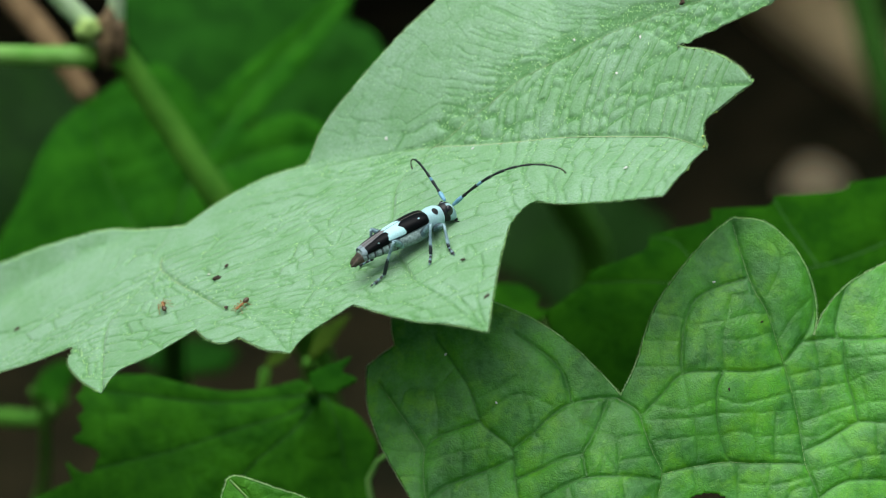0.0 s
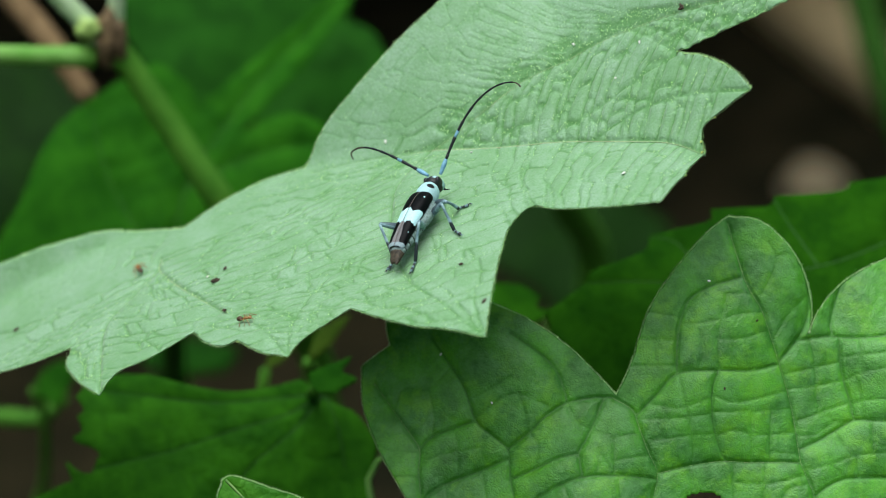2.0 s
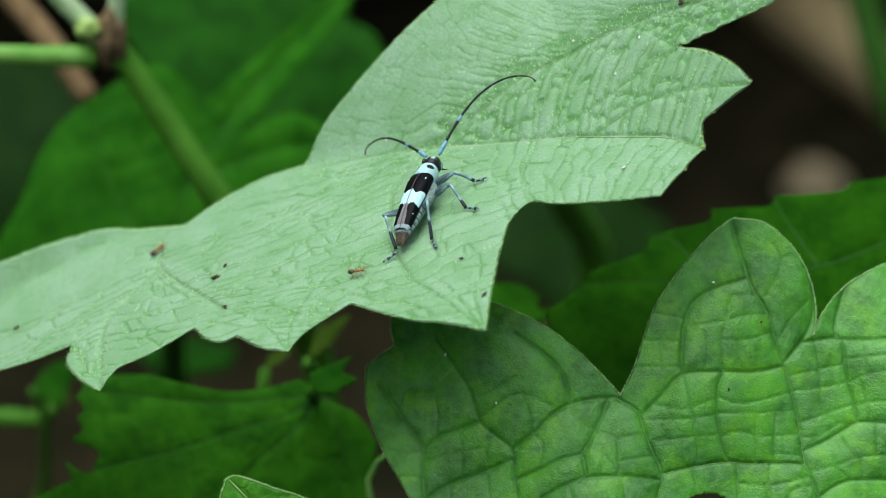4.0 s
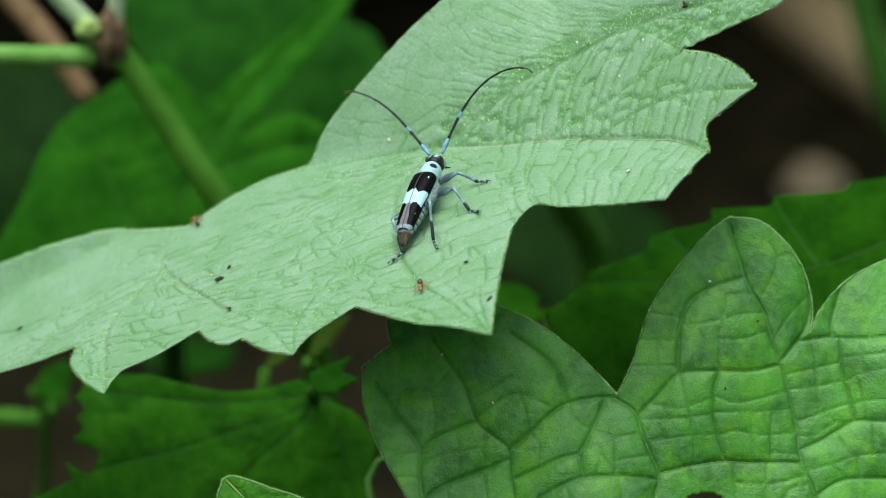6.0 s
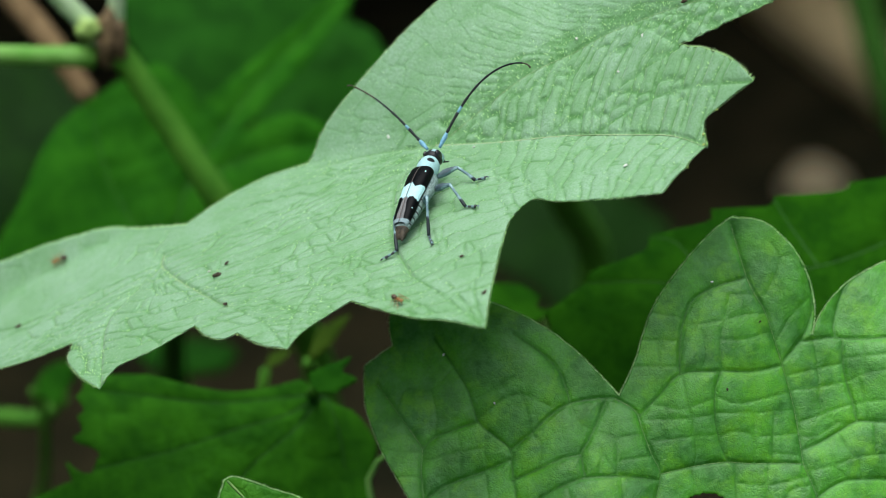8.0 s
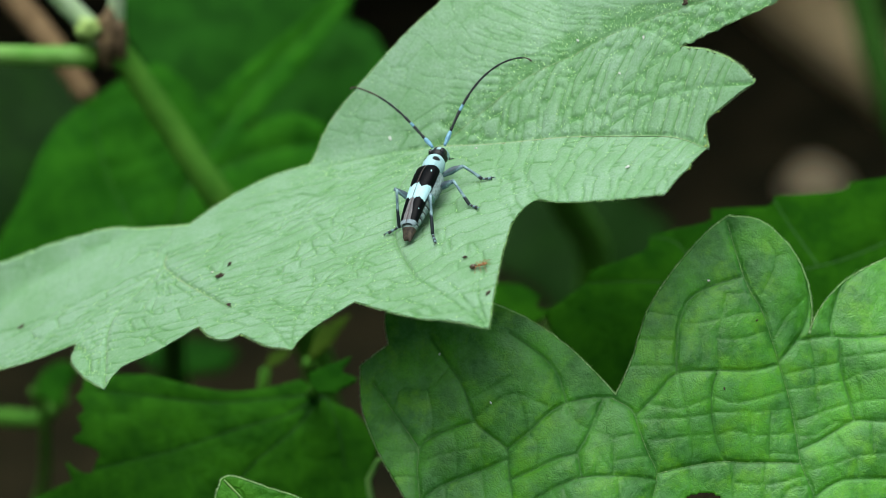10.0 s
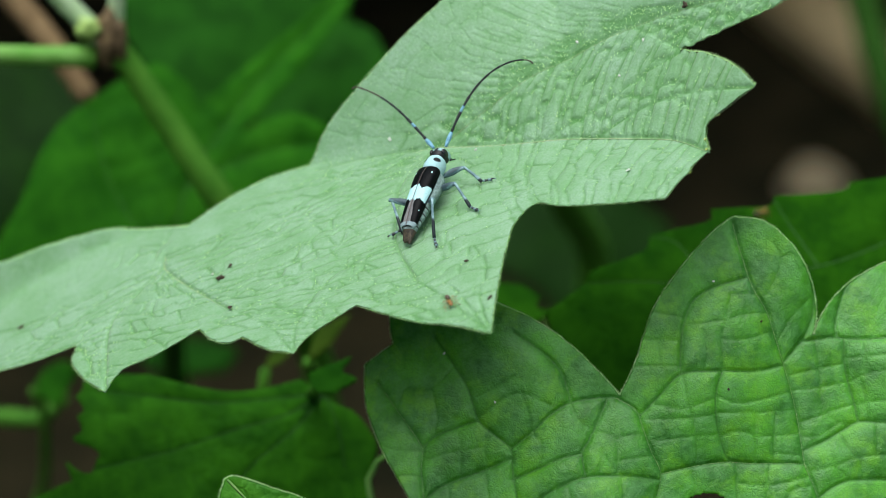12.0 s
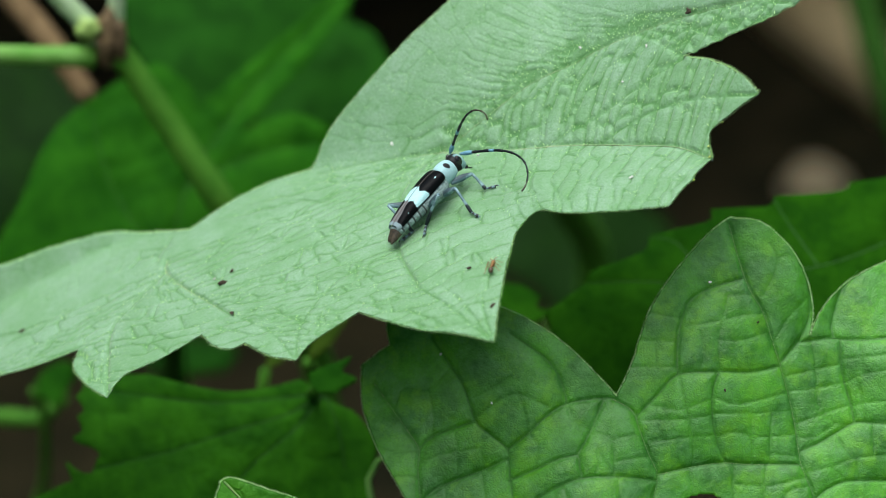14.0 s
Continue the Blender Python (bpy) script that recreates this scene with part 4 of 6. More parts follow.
ground()
main_stem = stem("plant_stem", "upright green plant stem with a brown joint", [(-0.003, 0.217, 0.0), (-0.0226, 0.1168, 0.6094), (-0.0298, 0.0994, 0.6394), (-0.0353, 0.0911, 0.6549), (-0.0440, 0.0935, 0.6690), (-0.0496, 0.0952, 0.6780), (-0.0525, 0.0952, 0.6820)], [3.4, 3.0, 2.7, 2.5, 2.25, 2.1, 2.2], STEM)
stem("petiole", "bright green leaf stalk growing from the stem joint", [(-0.0820, 0.0813, 0.6880), (-0.0727, 0.0874, 0.6846), (-0.0629, 0.0918, 0.6822), (-0.0556, 0.0945, 0.6808)], [1.6, 1.6, 1.6, 2.0], STEM_LIGHT, parent=main_stem)
stem("petiole", "pale green leaf stalk growing from the stem joint", [(-0.0679, 0.0984, 0.6977), (-0.0615, 0.0969, 0.6910), (-0.0578, 0.0968, 0.6869), (-0.0538, 0.0956, 0.6828)], [1.5, 1.5, 1.6, 1.7], STEM_PALE, parent=main_stem)
stem("petiole", "short pale upright stalk on the stem joint", [(-0.0515, 0.0984, 0.6977), (-0.0515, 0.0967, 0.6907), (-0.0521, 0.0963, 0.6859), (-0.0529, 0.0952, 0.6820)], [1.3, 1.3, 1.5, 2.0], STEM_PALE, parent=main_stem)
stem("twig", "dry brown twig behind the stem joint", [(-0.0853, 0.1536, 0.6732), (-0.0752, 0.1483, 0.6640), (-0.0691, 0.1445, 0.6575), (-0.0638, 0.1406, 0.6507), (-0.0634, 0.1401, 0.6498)], [2.2, 2.3, 2.2, 2.0, 1.2], TWIG)
stem("petiole", "dim green stalk low in the shade", [(-0.0883, 0.1116, 0.6005), (-0.0792, 0.1118, 0.6008), (-0.0721, 0.1117, 0.6006), (-0.0671, 0.1137, 0.6041)], [1.5, 1.6, 1.5, 0.8], STEM)
stem("petiole", "thin yellow-green stalk beside the shaded leaf", [(-0.0076, 0.0257, 0.6517), (-0.0094, 0.0250, 0.6504), (-0.0107, 0.0237, 0.6482), (-0.0100, 0.0217, 0.6447)], [0.35, 0.4, 0.45, 0.5], STEM_LIGHT)
stem("plant_stem", "tall blurred green stem beside the fallen log", [(0.1141, 0.4319, 0.5553), (0.1206, 0.4206, 0.5357), (0.1254, 0.4125, 0.5217), (0.1383, 0.3948, 0.4909), (0.168, 0.415, 0.0)], [4, 4.5, 5, 5, 6], STEM_DARK)


def lump(name, label, centre, radii, material, seed, category, rough=0.35, parent=None):
    """An uneven lump, centre in metres, radii in millimetres."""
    bm = bmesh.new()
    bmesh.ops.create_icosphere(bm, subdivisions=4, radius=1.0)
    for v in bm.verts:
        v.co *= 1 + rough * noise.noise(v.co * 1.6 + Vector((seed, 0, 0))) + 0.25 * rough * noise.noise(v.co * 6 + Vector((seed, 5, 0)))
        v.co = Vector((v.co.x * radii[0], v.co.y * radii[1], v.co.z * radii[2])) + Vector(centre) * 1000
    if parent is not None:
        return part(name, bm, material, parent, label)
    return tagged(part(name, bm, material), label, category)


lump("stem_joint", "brown scarred joint where the leaf stalks meet", (-0.0527, 0.0943, 0.6840), (2.5, 2.4, 4.6), NODE_BROWN, 1.0, "stem joint", parent=main_stem)
lump("bud", "yellow-green bud on the stem joint", (-0.0560, 0.0935, 0.6862), (1.8, 1.6, 1.9), BUD, 2.0, "bud", parent=main_stem)
# a fallen log with pale weathered wood, and dry leaves on the ground behind
stem("fallen_log", "pale weathered log lying on the ground in the shade", [(0.204, 1.647, 0.02), (0.258, 1.521, 0.02), (0.283, 1.464, 0.02), (0.308, 1.408, 0.02), (0.352, 1.305, 0.02)], [27, 27, 26, 24, 22], BARK, "log")
lump("stone", "pale tan stone on the shaded ground", (0.2395, 1.277, 0.008), (19, 15, 15), STONE, 4.0, "stone")
stem("plant_stem", "dim olive stem in the shade under the pale leaf", [(0.0178, 0.1358, 0.6438), (0.0231, 0.1569, 0.62), (0.03, 0.1776, 0.5963), (0.03, 0.33, 0.0)], [3.2, 3.2, 3.4, 4.0], STEM)
stem("plant_stem", "green stem that carries the pale leaf", [(-0.001, 0.166, 0.0), (0.0015, 0.0885, 0.6205), (0.0005, 0.0585, 0.6584), (-0.0005, 0.0403, 0.6870)], [4, 3, 2, 1.6], STEM)
stem("plant_stem", "green stem under the lower leaves", [(0.06, 0.10, 0.0), (0.0378, 0.0216, 0.6245), (0.0339, 0.0059, 0.6473)], [4, 2.5, 1.5], STEM)
stem("plant_stem", "green stem low behind the shaded leaf", [(-0.05, 0.16, 0.0), (-0.0338, 0.0639, 0.5978), (-0.0299, 0.0436, 0.6227)], [4, 2.5, 1.5], STEM)
stem("plant_stem", "green stem behind the saw-toothed leaf", [(0.06, 0.18, 0.0), (0.0566, 0.0790, 0.6040), (0.0539, 0.0624, 0.6353)], [4, 2.5, 1.5], STEM)
stem("plant_stem", "dark stem behind the lobed leaf", [(-0.05, 0.30, 0.0), (-0.0548, 0.1618, 0.5675), (-0.0498, 0.1379, 0.6060), (-0.0486, 0.1539, 0.6137), (-0.0475, 0.1603, 0.6249)], [4, 3, 2, 1.6, 1.2], STEM_DARK)
stem("plant_stem", "dark stem at the edge of the plants", [(-0.10, 0.28, 0.0), (-0.0989, 0.1698, 0.5812), (-0.0929, 0.1691, 0.6101)], [4, 2.5, 1.5], STEM)


def unseen_shrubs():
    """Shrubs of many leaves added all round, beyond what the camera sees, to keep light off; open sky above."""
    rng = random.Random(5)
    bm = bmesh.new()
    for i in range(94):
        a, r = rng.uniform(0, 2 * math.pi), 1.0 + 3.0 * math.sqrt(rng.random())
        mid = Vector((r * math.cos(a), r * math.sin(a) + 0.5, 0.0))
        wide, tall = rng.uniform(0.35, 0.75), rng.uniform(0.7, 1.5) + 0.25 * max(r - 1.6, 0)
        if i > 70:
            # the thickest growth is added over the ground behind the plants, to darken it
            mid = Vector((rng.uniform(-1.4, 1.4), rng.uniform(0.95, 3.4), 0.0))
            wide, tall = rng.uniform(0.4, 0.7), rng.uniform(1.0, 1.6)
        for _ in range(130):
            d = Vector((rng.gauss(0, 1), rng.gauss(0, 1), rng.gauss(0, 1))).normalized() * rng.uniform(0.6, 1.0)
            c = mid + Vector((d.x * wide, d.y * wide, tall * (0.5 + 0.5 * d.z)))
            away = c.y + 0.306
            seen = away > 0 and abs(c.x) < 0.165 * away + 0.2 and c.z < 0.877 - away * 0.45 + 0.16
            # some leaves over the log are left out to let light onto it
            over_log = 0.15 < c.x < 0.8 and 1.1 < c.y < 2.6 and int(c.z * 1000) % 3 == 0
            if seen or over_log or math.hypot(c.x, c.y + 0.1) < 0.75:
                continue
            m = Euler((rng.uniform(0.2, 1.2), rng.uniform(-0.6, 0.6), math.atan2(d.y, d.x) + math.pi / 2 + rng.uniform(-0.8, 0.8))).to_matrix()
            s = rng.uniform(60, 125)
            rim = [c * 1000 + m @ Vector((s * x, s * y, s * 0.15 * (1 - abs(x) * 2))) for x, y in ((0, -1), (0.45, -0.45), (0.55, 0.1), (0.25, 0.6), (0, 1.1), (-0.25, 0.6), (-0.55, 0.1), (-0.45, -0.45))]
            vs = [bm.verts.new(p) for p in rim]
            bm.faces.new((vs[0], vs[1], vs[2], vs[3], vs[4]))
            bm.faces.new((vs[0], vs[4], vs[5], vs[6], vs[7]))
    tagged(part("unseen_shrubs", bm, UNSEEN_SHRUB, None, "", False), "dense green leafy shrubs added out of view to shade the plants", "shrubs", kind="stuff")


unseen_shrubs()


# ---- the beetle ----
def patterned(name, build, rough=0.45, gloss=0.5, relief=0.25, coat=0.0, pits=6.0):
    """Insect shell: build(nt, place, x, y) gives the colour from the place in millimetres; pits per millimetre."""
    mat, nt, out = tree(name)
    place = millimetres(nt)
    xyz = node(nt, "SeparateXYZ", {0: place})
    colour = build(nt, place, xyz.outputs[0], xyz.outputs[1], xyz.outputs[2])
    grain = node(nt, "TexNoise", {"Vector": place, "Scale": 9.0, "Detail": 2.0}).outputs[0]
    shade = node(nt, "VectorMath", {0: colour, 3: 0.6}, operation="SCALE").outputs[0]
    colour = mixed(nt, maths(nt, "MULTIPLY", ramp(nt, grain, 0.35, 0.75), 0.6), colour, shade)
    pit = node(nt, "TexVoronoi", {"Vector": place, "Scale": pits}).outputs["Distance"]
    bump = node(nt, "Bump", {"Strength": relief, "Distance": 0.06 * MM, "Height": ramp(nt, pit, 0.0, 0.5)}).outputs[0]
    skin = node(nt, "BsdfPrincipled", {"Base Color": colour, "Roughness": maths(nt, "MULTIPLY_ADD", grain, 0.25, rough - 0.1),
                                       "Specular IOR Level": gloss, "Coat Weight": coat, "Normal": bump})
    nt.links.new(skin.outputs[0], out.inputs[0])
    return mat


POWDER_BLUE = rgb(0.36, 0.57, 0.59)
SHELL_BLACK = rgb(0.0020, 0.0026, 0.0030)


def elytron_colour(nt, place, x, y, z):
    side = maths(nt, "ABSOLUTE", y)
    jag = node(nt, "TexNoise", {"Vector": place, "Scale": 1.5, "Detail": 4.0, "Roughness": 0.6}).outputs[0]
    jag = maths(nt, "MULTIPLY_ADD", jag, 0.9, -0.45)
    xx = maths(nt, "ADD", x, jag)
    # the front block ends in two scallops; the hind block begins in one round lobe
    front = maths(nt, "MULTIPLY_ADD", maths(nt, "SINE", maths(nt, "MULTIPLY_ADD", side, 5.2, 0.5)), 0.26, -0.35)
    lobe = maths(nt, "ADD", side, -0.95)
    lobe = maths(nt, "MULTIPLY_ADD", maths(nt, "MULTIPLY", lobe, lobe), -0.9, -2.3)
    band = maths(nt, "MULTIPLY", ramp(nt, maths(nt, "SUBTRACT", xx, lobe), -0.05, 0.05), maths(nt, "SUBTRACT", 1.0, ramp(nt, maths(nt, "SUBTRACT", xx, front), -0.05, 0.05)))
    dots = None
    for cx, cy, size in ((2.1, 1.2, 0.03), (-3.9, 1.2, 0.008)):
        dx, dy = maths(nt, "ADD", maths(nt, "MULTIPLY_ADD", jag, 0.4, x), -cx), maths(nt, "ADD", side, -cy)
        dot = maths(nt, "SUBTRACT", 1.0, ramp(nt, maths(nt, "ADD", maths(nt, "MULTIPLY", dx, dx), maths(nt, "MULTIPLY", maths(nt, "MULTIPLY", dy, dy), 3.0)), size * 0.6, size))
        dots = dot if dots is None else maths(nt, "MAXIMUM", dots, dot)
    edge = maths(nt, "SUBTRACT", 1.0, ramp(nt, z, 3.08, 3.22))
    band = maths(nt, "MULTIPLY", band, maths(nt, "SUBTRACT", 1.0, maths(nt, "MULTIPLY", edge, 0.9)))
    colour = mixed(nt, maths(nt, "MAXIMUM", band, dots), SHELL_BLACK, rgb(0.46, 0.74, 0.76))
    # a grey-brown strip widens along the seam behind the band
    strip = maths(nt, "MULTIPLY_ADD", x, -0.085, maths(nt, "MULTIPLY_ADD", jag, 0.3, 0.1))
    rear = maths(nt, "MULTIPLY", maths(nt, "SUBTRACT", 1.0, ramp(nt, x, -2.6, -2.2)), maths(nt, "SUBTRACT", 1.0, ramp(nt, maths(nt, "SUBTRACT", side, strip), -0.06, 0.06)))
    colour = mixed(nt, rear, colour, rgb(0.17, 0.17, 0.17))
    tip = maths(nt, "SUBTRACT", 1.0, ramp(nt, maths(nt, "MULTIPLY_ADD", jag, 0.4, x), -5.75, -5.6))
    colour = mixed(nt, tip, colour, rgb(0.24, 0.32, 0.34))
    seam = maths(nt, "SUBTRACT", 1.0, ramp(nt, side, 0.04, 0.09))
    return mixed(nt, maths(nt, "MULTIPLY", seam, 0.7), colour, rgb(0.16, 0.13, 0.12))


def pronotum_colour(nt, place, x, y, z):
    dx = maths(nt, "ADD", x, -4.62)
    dy = maths(nt, "ADD", maths(nt, "ABSOLUTE", y), -0.85)
    spot = maths(nt, "SUBTRACT", 1.0, ramp(nt, maths(nt, "ADD", maths(nt, "MULTIPLY", dx, dx), maths(nt, "MULTIPLY", dy, dy)), 0.115, 0.165))
    spot = maths(nt, "MULTIPLY", spot, ramp(nt, z, 3.0, 3.2))
    return mixed(nt, spot, POWDER_BLUE, SHELL_BLACK)


def head_colour(nt, place, x, y, z):
    back = maths(nt, "SUBTRACT", 1.0, ramp(nt, x, 6.35, 6.5))
    front = ramp(nt, z, 3.15, 3.35)
    crown = maths(nt, "MULTIPLY", front, maths(nt, "SUBTRACT", 1.0, ramp(nt, maths(nt, "ABSOLUTE", y), 0.18, 0.3)))
    return mixed(nt, maths(nt, "MAXIMUM", back, crown), rgb(0.30, 0.48, 0.50), SHELL_BLACK)


def belly_colour(nt, place, x, y, z):
    down = node(nt, "TexNoise", {"Vector": place, "Scale": 2.5, "Detail": 4.0}).outputs[0]
    gap = maths(nt, "MULTIPLY", ramp(nt, maths(nt, "SINE", maths(nt, "MULTIPLY", x, 6.28)), 0.55, 0.9), maths(nt, "SUBTRACT", 1.0, ramp(nt, x, -1.6, -1.0)))
    colour = mixed(nt, ramp(nt, down, 0.3, 0.7), rgb(0.12, 0.18, 0.17), rgb(0.26, 0.36, 0.34))
    return mixed(nt, maths(nt, "MULTIPLY", gap, 0.85), colour, rgb(0.012, 0.014, 0.014))


def leg_colour(nt, place, x, y, z):
    patch = node(nt, "TexNoise", {"Vector": place, "Scale": 0.9, "Detail": 3.0}).outputs[0]
    colour = mixed(nt, ramp(nt, patch, 0.42, 0.6), rgb(0.23, 0.37, 0.40), rgb(0.09, 0.16, 0.19))
    dark_top = maths(nt, "MULTIPLY", ramp(nt, z, 0.18, 0.36), 0.6)
    return mixed(nt, dark_top, colour, rgb(0.018, 0.022, 0.026))


def shin_colour(nt, place, x, y, z):
    patch = node(nt, "TexNoise", {"Vector": place, "Scale": 1.1, "Detail": 2.0}).outputs[0]
    far = ramp(nt, maths(nt, "MULTIPLY_ADD", patch, 1.4, x), 3.1, 3.5)
    return mixed(nt, far, mixed(nt, ramp(nt, patch, 0.4, 0.6), rgb(0.28, 0.43, 0.46), rgb(0.13, 0.22, 0.25)), rgb(0.008, 0.016, 0.020))


def foot_colour(nt, place, x, y, z):
    ring = maths(nt, "SINE", maths(nt, "MULTIPLY", x, 7.5))
    return mixed(nt, ramp(nt, ring, -0.1, 0.3), rgb(0.03, 0.035, 0.04), rgb(0.17, 0.27, 0.30))


ELYTRON = patterned("banded_wing_case", elytron_colour, 0.4, 0.07, 0.3, 0.0, 7.0)
PRONOTUM = patterned("spotted_powder_blue_shell", pronotum_colour, 0.6, 0.3, 0.2)
HEAD = patterned("blue_and_black_head", head_colour, 0.5, 0.4, 0.2)
BELLY = patterned("downy_grey_blue_belly", belly_colour, 0.65, 0.3, 0.3)
LEG = patterned("grey_blue_leg", leg_colour, 0.55, 0.4, 0.2)
SHIN = patterned("grey_blue_shin", shin_colour, 0.55, 0.4, 0.2)
FOOT = patterned("ringed_foot", foot_colour, 0.5, 0.4, 0.2)
EYE_BLACK = plain_material("black_eye", (0.006, 0.006, 0.008), (0.012, 0.012, 0.014), 0.2, 0.6, 4.0, 0.05)
TAIL = plain_material("brown_tail", (0.022, 0.019, 0.013), (0.085, 0.066, 0.042), 0.6, 0.3, 2.5)
FEELER = plain_material("black_feeler", (0.003, 0.006, 0.007), (0.008, 0.013, 0.015), 0.45, 0.35, 2.0)
FEELER_BLUE = plain_material("blue_feeler_joint", (0.10, 0.25, 0.38), (0.20, 0.40, 0.52), 0.5, 0.4, 2.0)
FEELER_TIP = plain_material("brown_feeler_tip", (0.03, 0.018, 0.012), (0.055, 0.035, 0.024), 0.5, 0.4, 2.0)


def loft(sections, sides=20, power=2.3):
    """A closed body along x through sections (x, half width, bottom, top)."""
    bm = bmesh.new()
    rings = []
    for x, w, lo, hi in sections:
        ring = []
        for k in range(sides):
            a = 2 * math.pi * k / sides
            c, s = math.cos(a), math.sin(a)
            c, s = math.copysign(abs(c) ** (2 / power), c), math.copysign(abs(s) ** (2 / power), s)
            ring.append(bm.verts.new((x, w * c, (lo + hi) / 2 + (hi - lo) / 2 * s)))
        rings.append(ring)
    for r, s in zip(rings, rings[1:]):
        for k in range(sides):
            bm.faces.new((r[k], r[(k + 1) % sides], s[(k + 1) % sides], s[k]))
    bm.faces.new(rings[0][::-1])
    bm.faces.new(rings[-1])
    bmesh.ops.recalc_face_normals(bm, faces=bm.faces)
    return bm


def fine(sections, n):
    """More sections in between, smoothly."""
    rows = np.array(sections, float)
    t = np.linspace(0, 1, len(rows))
    s = np.linspace(0, 1, n)
    out = []
    for c in range(rows.shape[1]):
        p = rows[:, c]
        m = np.gradient(p, t)
        i = np.clip(np.searchsorted(t, s, side="right") - 1, 0, len(t) - 2)
        h = t[i + 1] - t[i]
        q = (s - t[i]) / h
        out.append((2 * q**3 - 3 * q**2 + 1) * p[i] + (q**3 - 2 * q**2 + q) * h * m[i] + (-2 * q**3 + 3 * q**2) * p[i + 1] + (q**3 - q**2) * h * m[i + 1])
    return [tuple(r) for r in np.array(out).T]


def elytron(side):
    bm = bmesh.new()
    rows = fine([(3.55, 0.95, 3.7, 4.1), (3.1, 1.72, 3.4, 4.45), (1.8, 1.80, 3.3, 4.62), (-0.5, 1.66, 3.12, 4.5), (-2.8, 1.52, 2.92, 4.15), (-4.6, 1.42, 2.76, 3.75), (-5.7, 1.24, 2.65, 3.42), (-6.15, 0.95, 2.7, 3.25)], 46)
    grid = []
    for x, w, lo, hi in rows:
        row = []
        for k in range(13):
            a = k / 12 * radians(97)
            y = 0.03 + (max(w, 0.1) - 0.03) * math.sin(a) ** 0.85
            z = lo + (hi - lo) * max(math.cos(a), -0.12) ** 0.72 if math.cos(a) > 0 else lo + 0.6 * math.cos(a)
            row.append(bm.verts.new((x - 0.2 * (k / 12) ** 2 * (x < -5), y * side, z)))
        grid.append(row)
    for r, s in zip(grid, grid[1:]):
        for k in range(12):
            bm.faces.new((r[k], r[k + 1], s[k + 1], s[k]))
    bmesh.ops.recalc_face_normals(bm, faces=bm.faces)
    if sum(f.normal.z for f in bm.faces) < 0:
        bmesh.ops.reverse_faces(bm, faces=bm.faces)
    return bm


def feeler_line(length, bend, power, hook):
    s = [i / 60 for i in range(61)]
    pts = [Vector((0, 0, 0))]
    for q in s[:-1]:
        a = -bend * q ** power - hook * max(0.0, (q - 0.92) / 0.08)
        pts.append(pts[-1] + Vector((math.cos(a), 0, math.sin(a))) * length / 60)
    return pts


def antenna(parent, length, bend, power, tip, hook):
    """The scape, with the joints of the feeler on it, each blue at its foot and black beyond."""
    pts = feeler_line(length, bend, power, hook)
    scape = part("antenna", tube(bmesh.new(), pts[0:8], [0.19, 0.22, 0.25, 0.29, 0.31, 0.30, 0.27, 0.19], 10), FEELER_BLUE, parent, "slender black feeler with blue joints")
    cuts = [7, 9, 17, 25, 32, 38, 44, 50, 55, 60]
    for j, (a, b) in enumerate(zip(cuts, cuts[1:])):
        thick = 0.195 - 0.013 * j
        run = pts[a:b + 1]
        rad = [thick * (0.85 + 0.35 * i / (len(run) - 1)) for i in range(len(run))]
        seg = part("antenna_segment", tube(bmesh.new(), run, rad, 8), FEELER if j < tip else FEELER_TIP, scape)
        if j == 2:
            cuff = run[:4]
            part("blue_cuff", tube(bmesh.new(), cuff, [thick * 1.02 + 0.02] * len(cuff), 8), FEELER_BLUE, scape)
    return scape


def spindle(length, radii, bend=0.0, sides=10):
    n = 12
    pts = [Vector((length * i / n, 0, bend * math.sin(math.pi * i / n))) for i in range(n + 1)]
    rad = [float(np.interp(i / n, np.linspace(0, 1, len(radii)), radii)) for i in range(n + 1)]
    return tube(bmesh.new(), pts, rad, sides)


def tarsus_mesh(length):
    bm = bmesh.new()
    for a, b, w in ((0.0, 0.36, 0.17), (0.34, 0.6, 0.21), (0.57, 0.80, 0.25)):
        pts = [Vector((length * (a + (b - a) * i / 4), 0, 0.05 * math.sin(math.pi * i / 4))) for i in range(5)]
        tube(bm, pts, [w * 0.45, w * 0.7, w * 0.9, w, w * 0.7], 8)
    tube(bm, [Vector((length * 0.72, 0, 0.1)), Vector((length * 0.88, 0, 0.2)), Vector((length, 0, 0.12))], [0.07, 0.08, 0.10], 6)
    for s in (-1, 1):
        tube(bm, [Vector((length * 0.98, 0, 0.12)), Vector((length * 1.05, 0.13 * s, 0.12)), Vector((length * 1.08, 0.2 * s, -0.05))], [0.05, 0.04, 0.012], 5)
    return bm


def slim(bm):
    """The body's own proportions: a little narrower and flatter than its sections."""
    for v in bm.verts:
        v.co.y *= 0.93
        v.co.z = 2.3 + (v.co.z - 2.3) * 0.92
    return bm


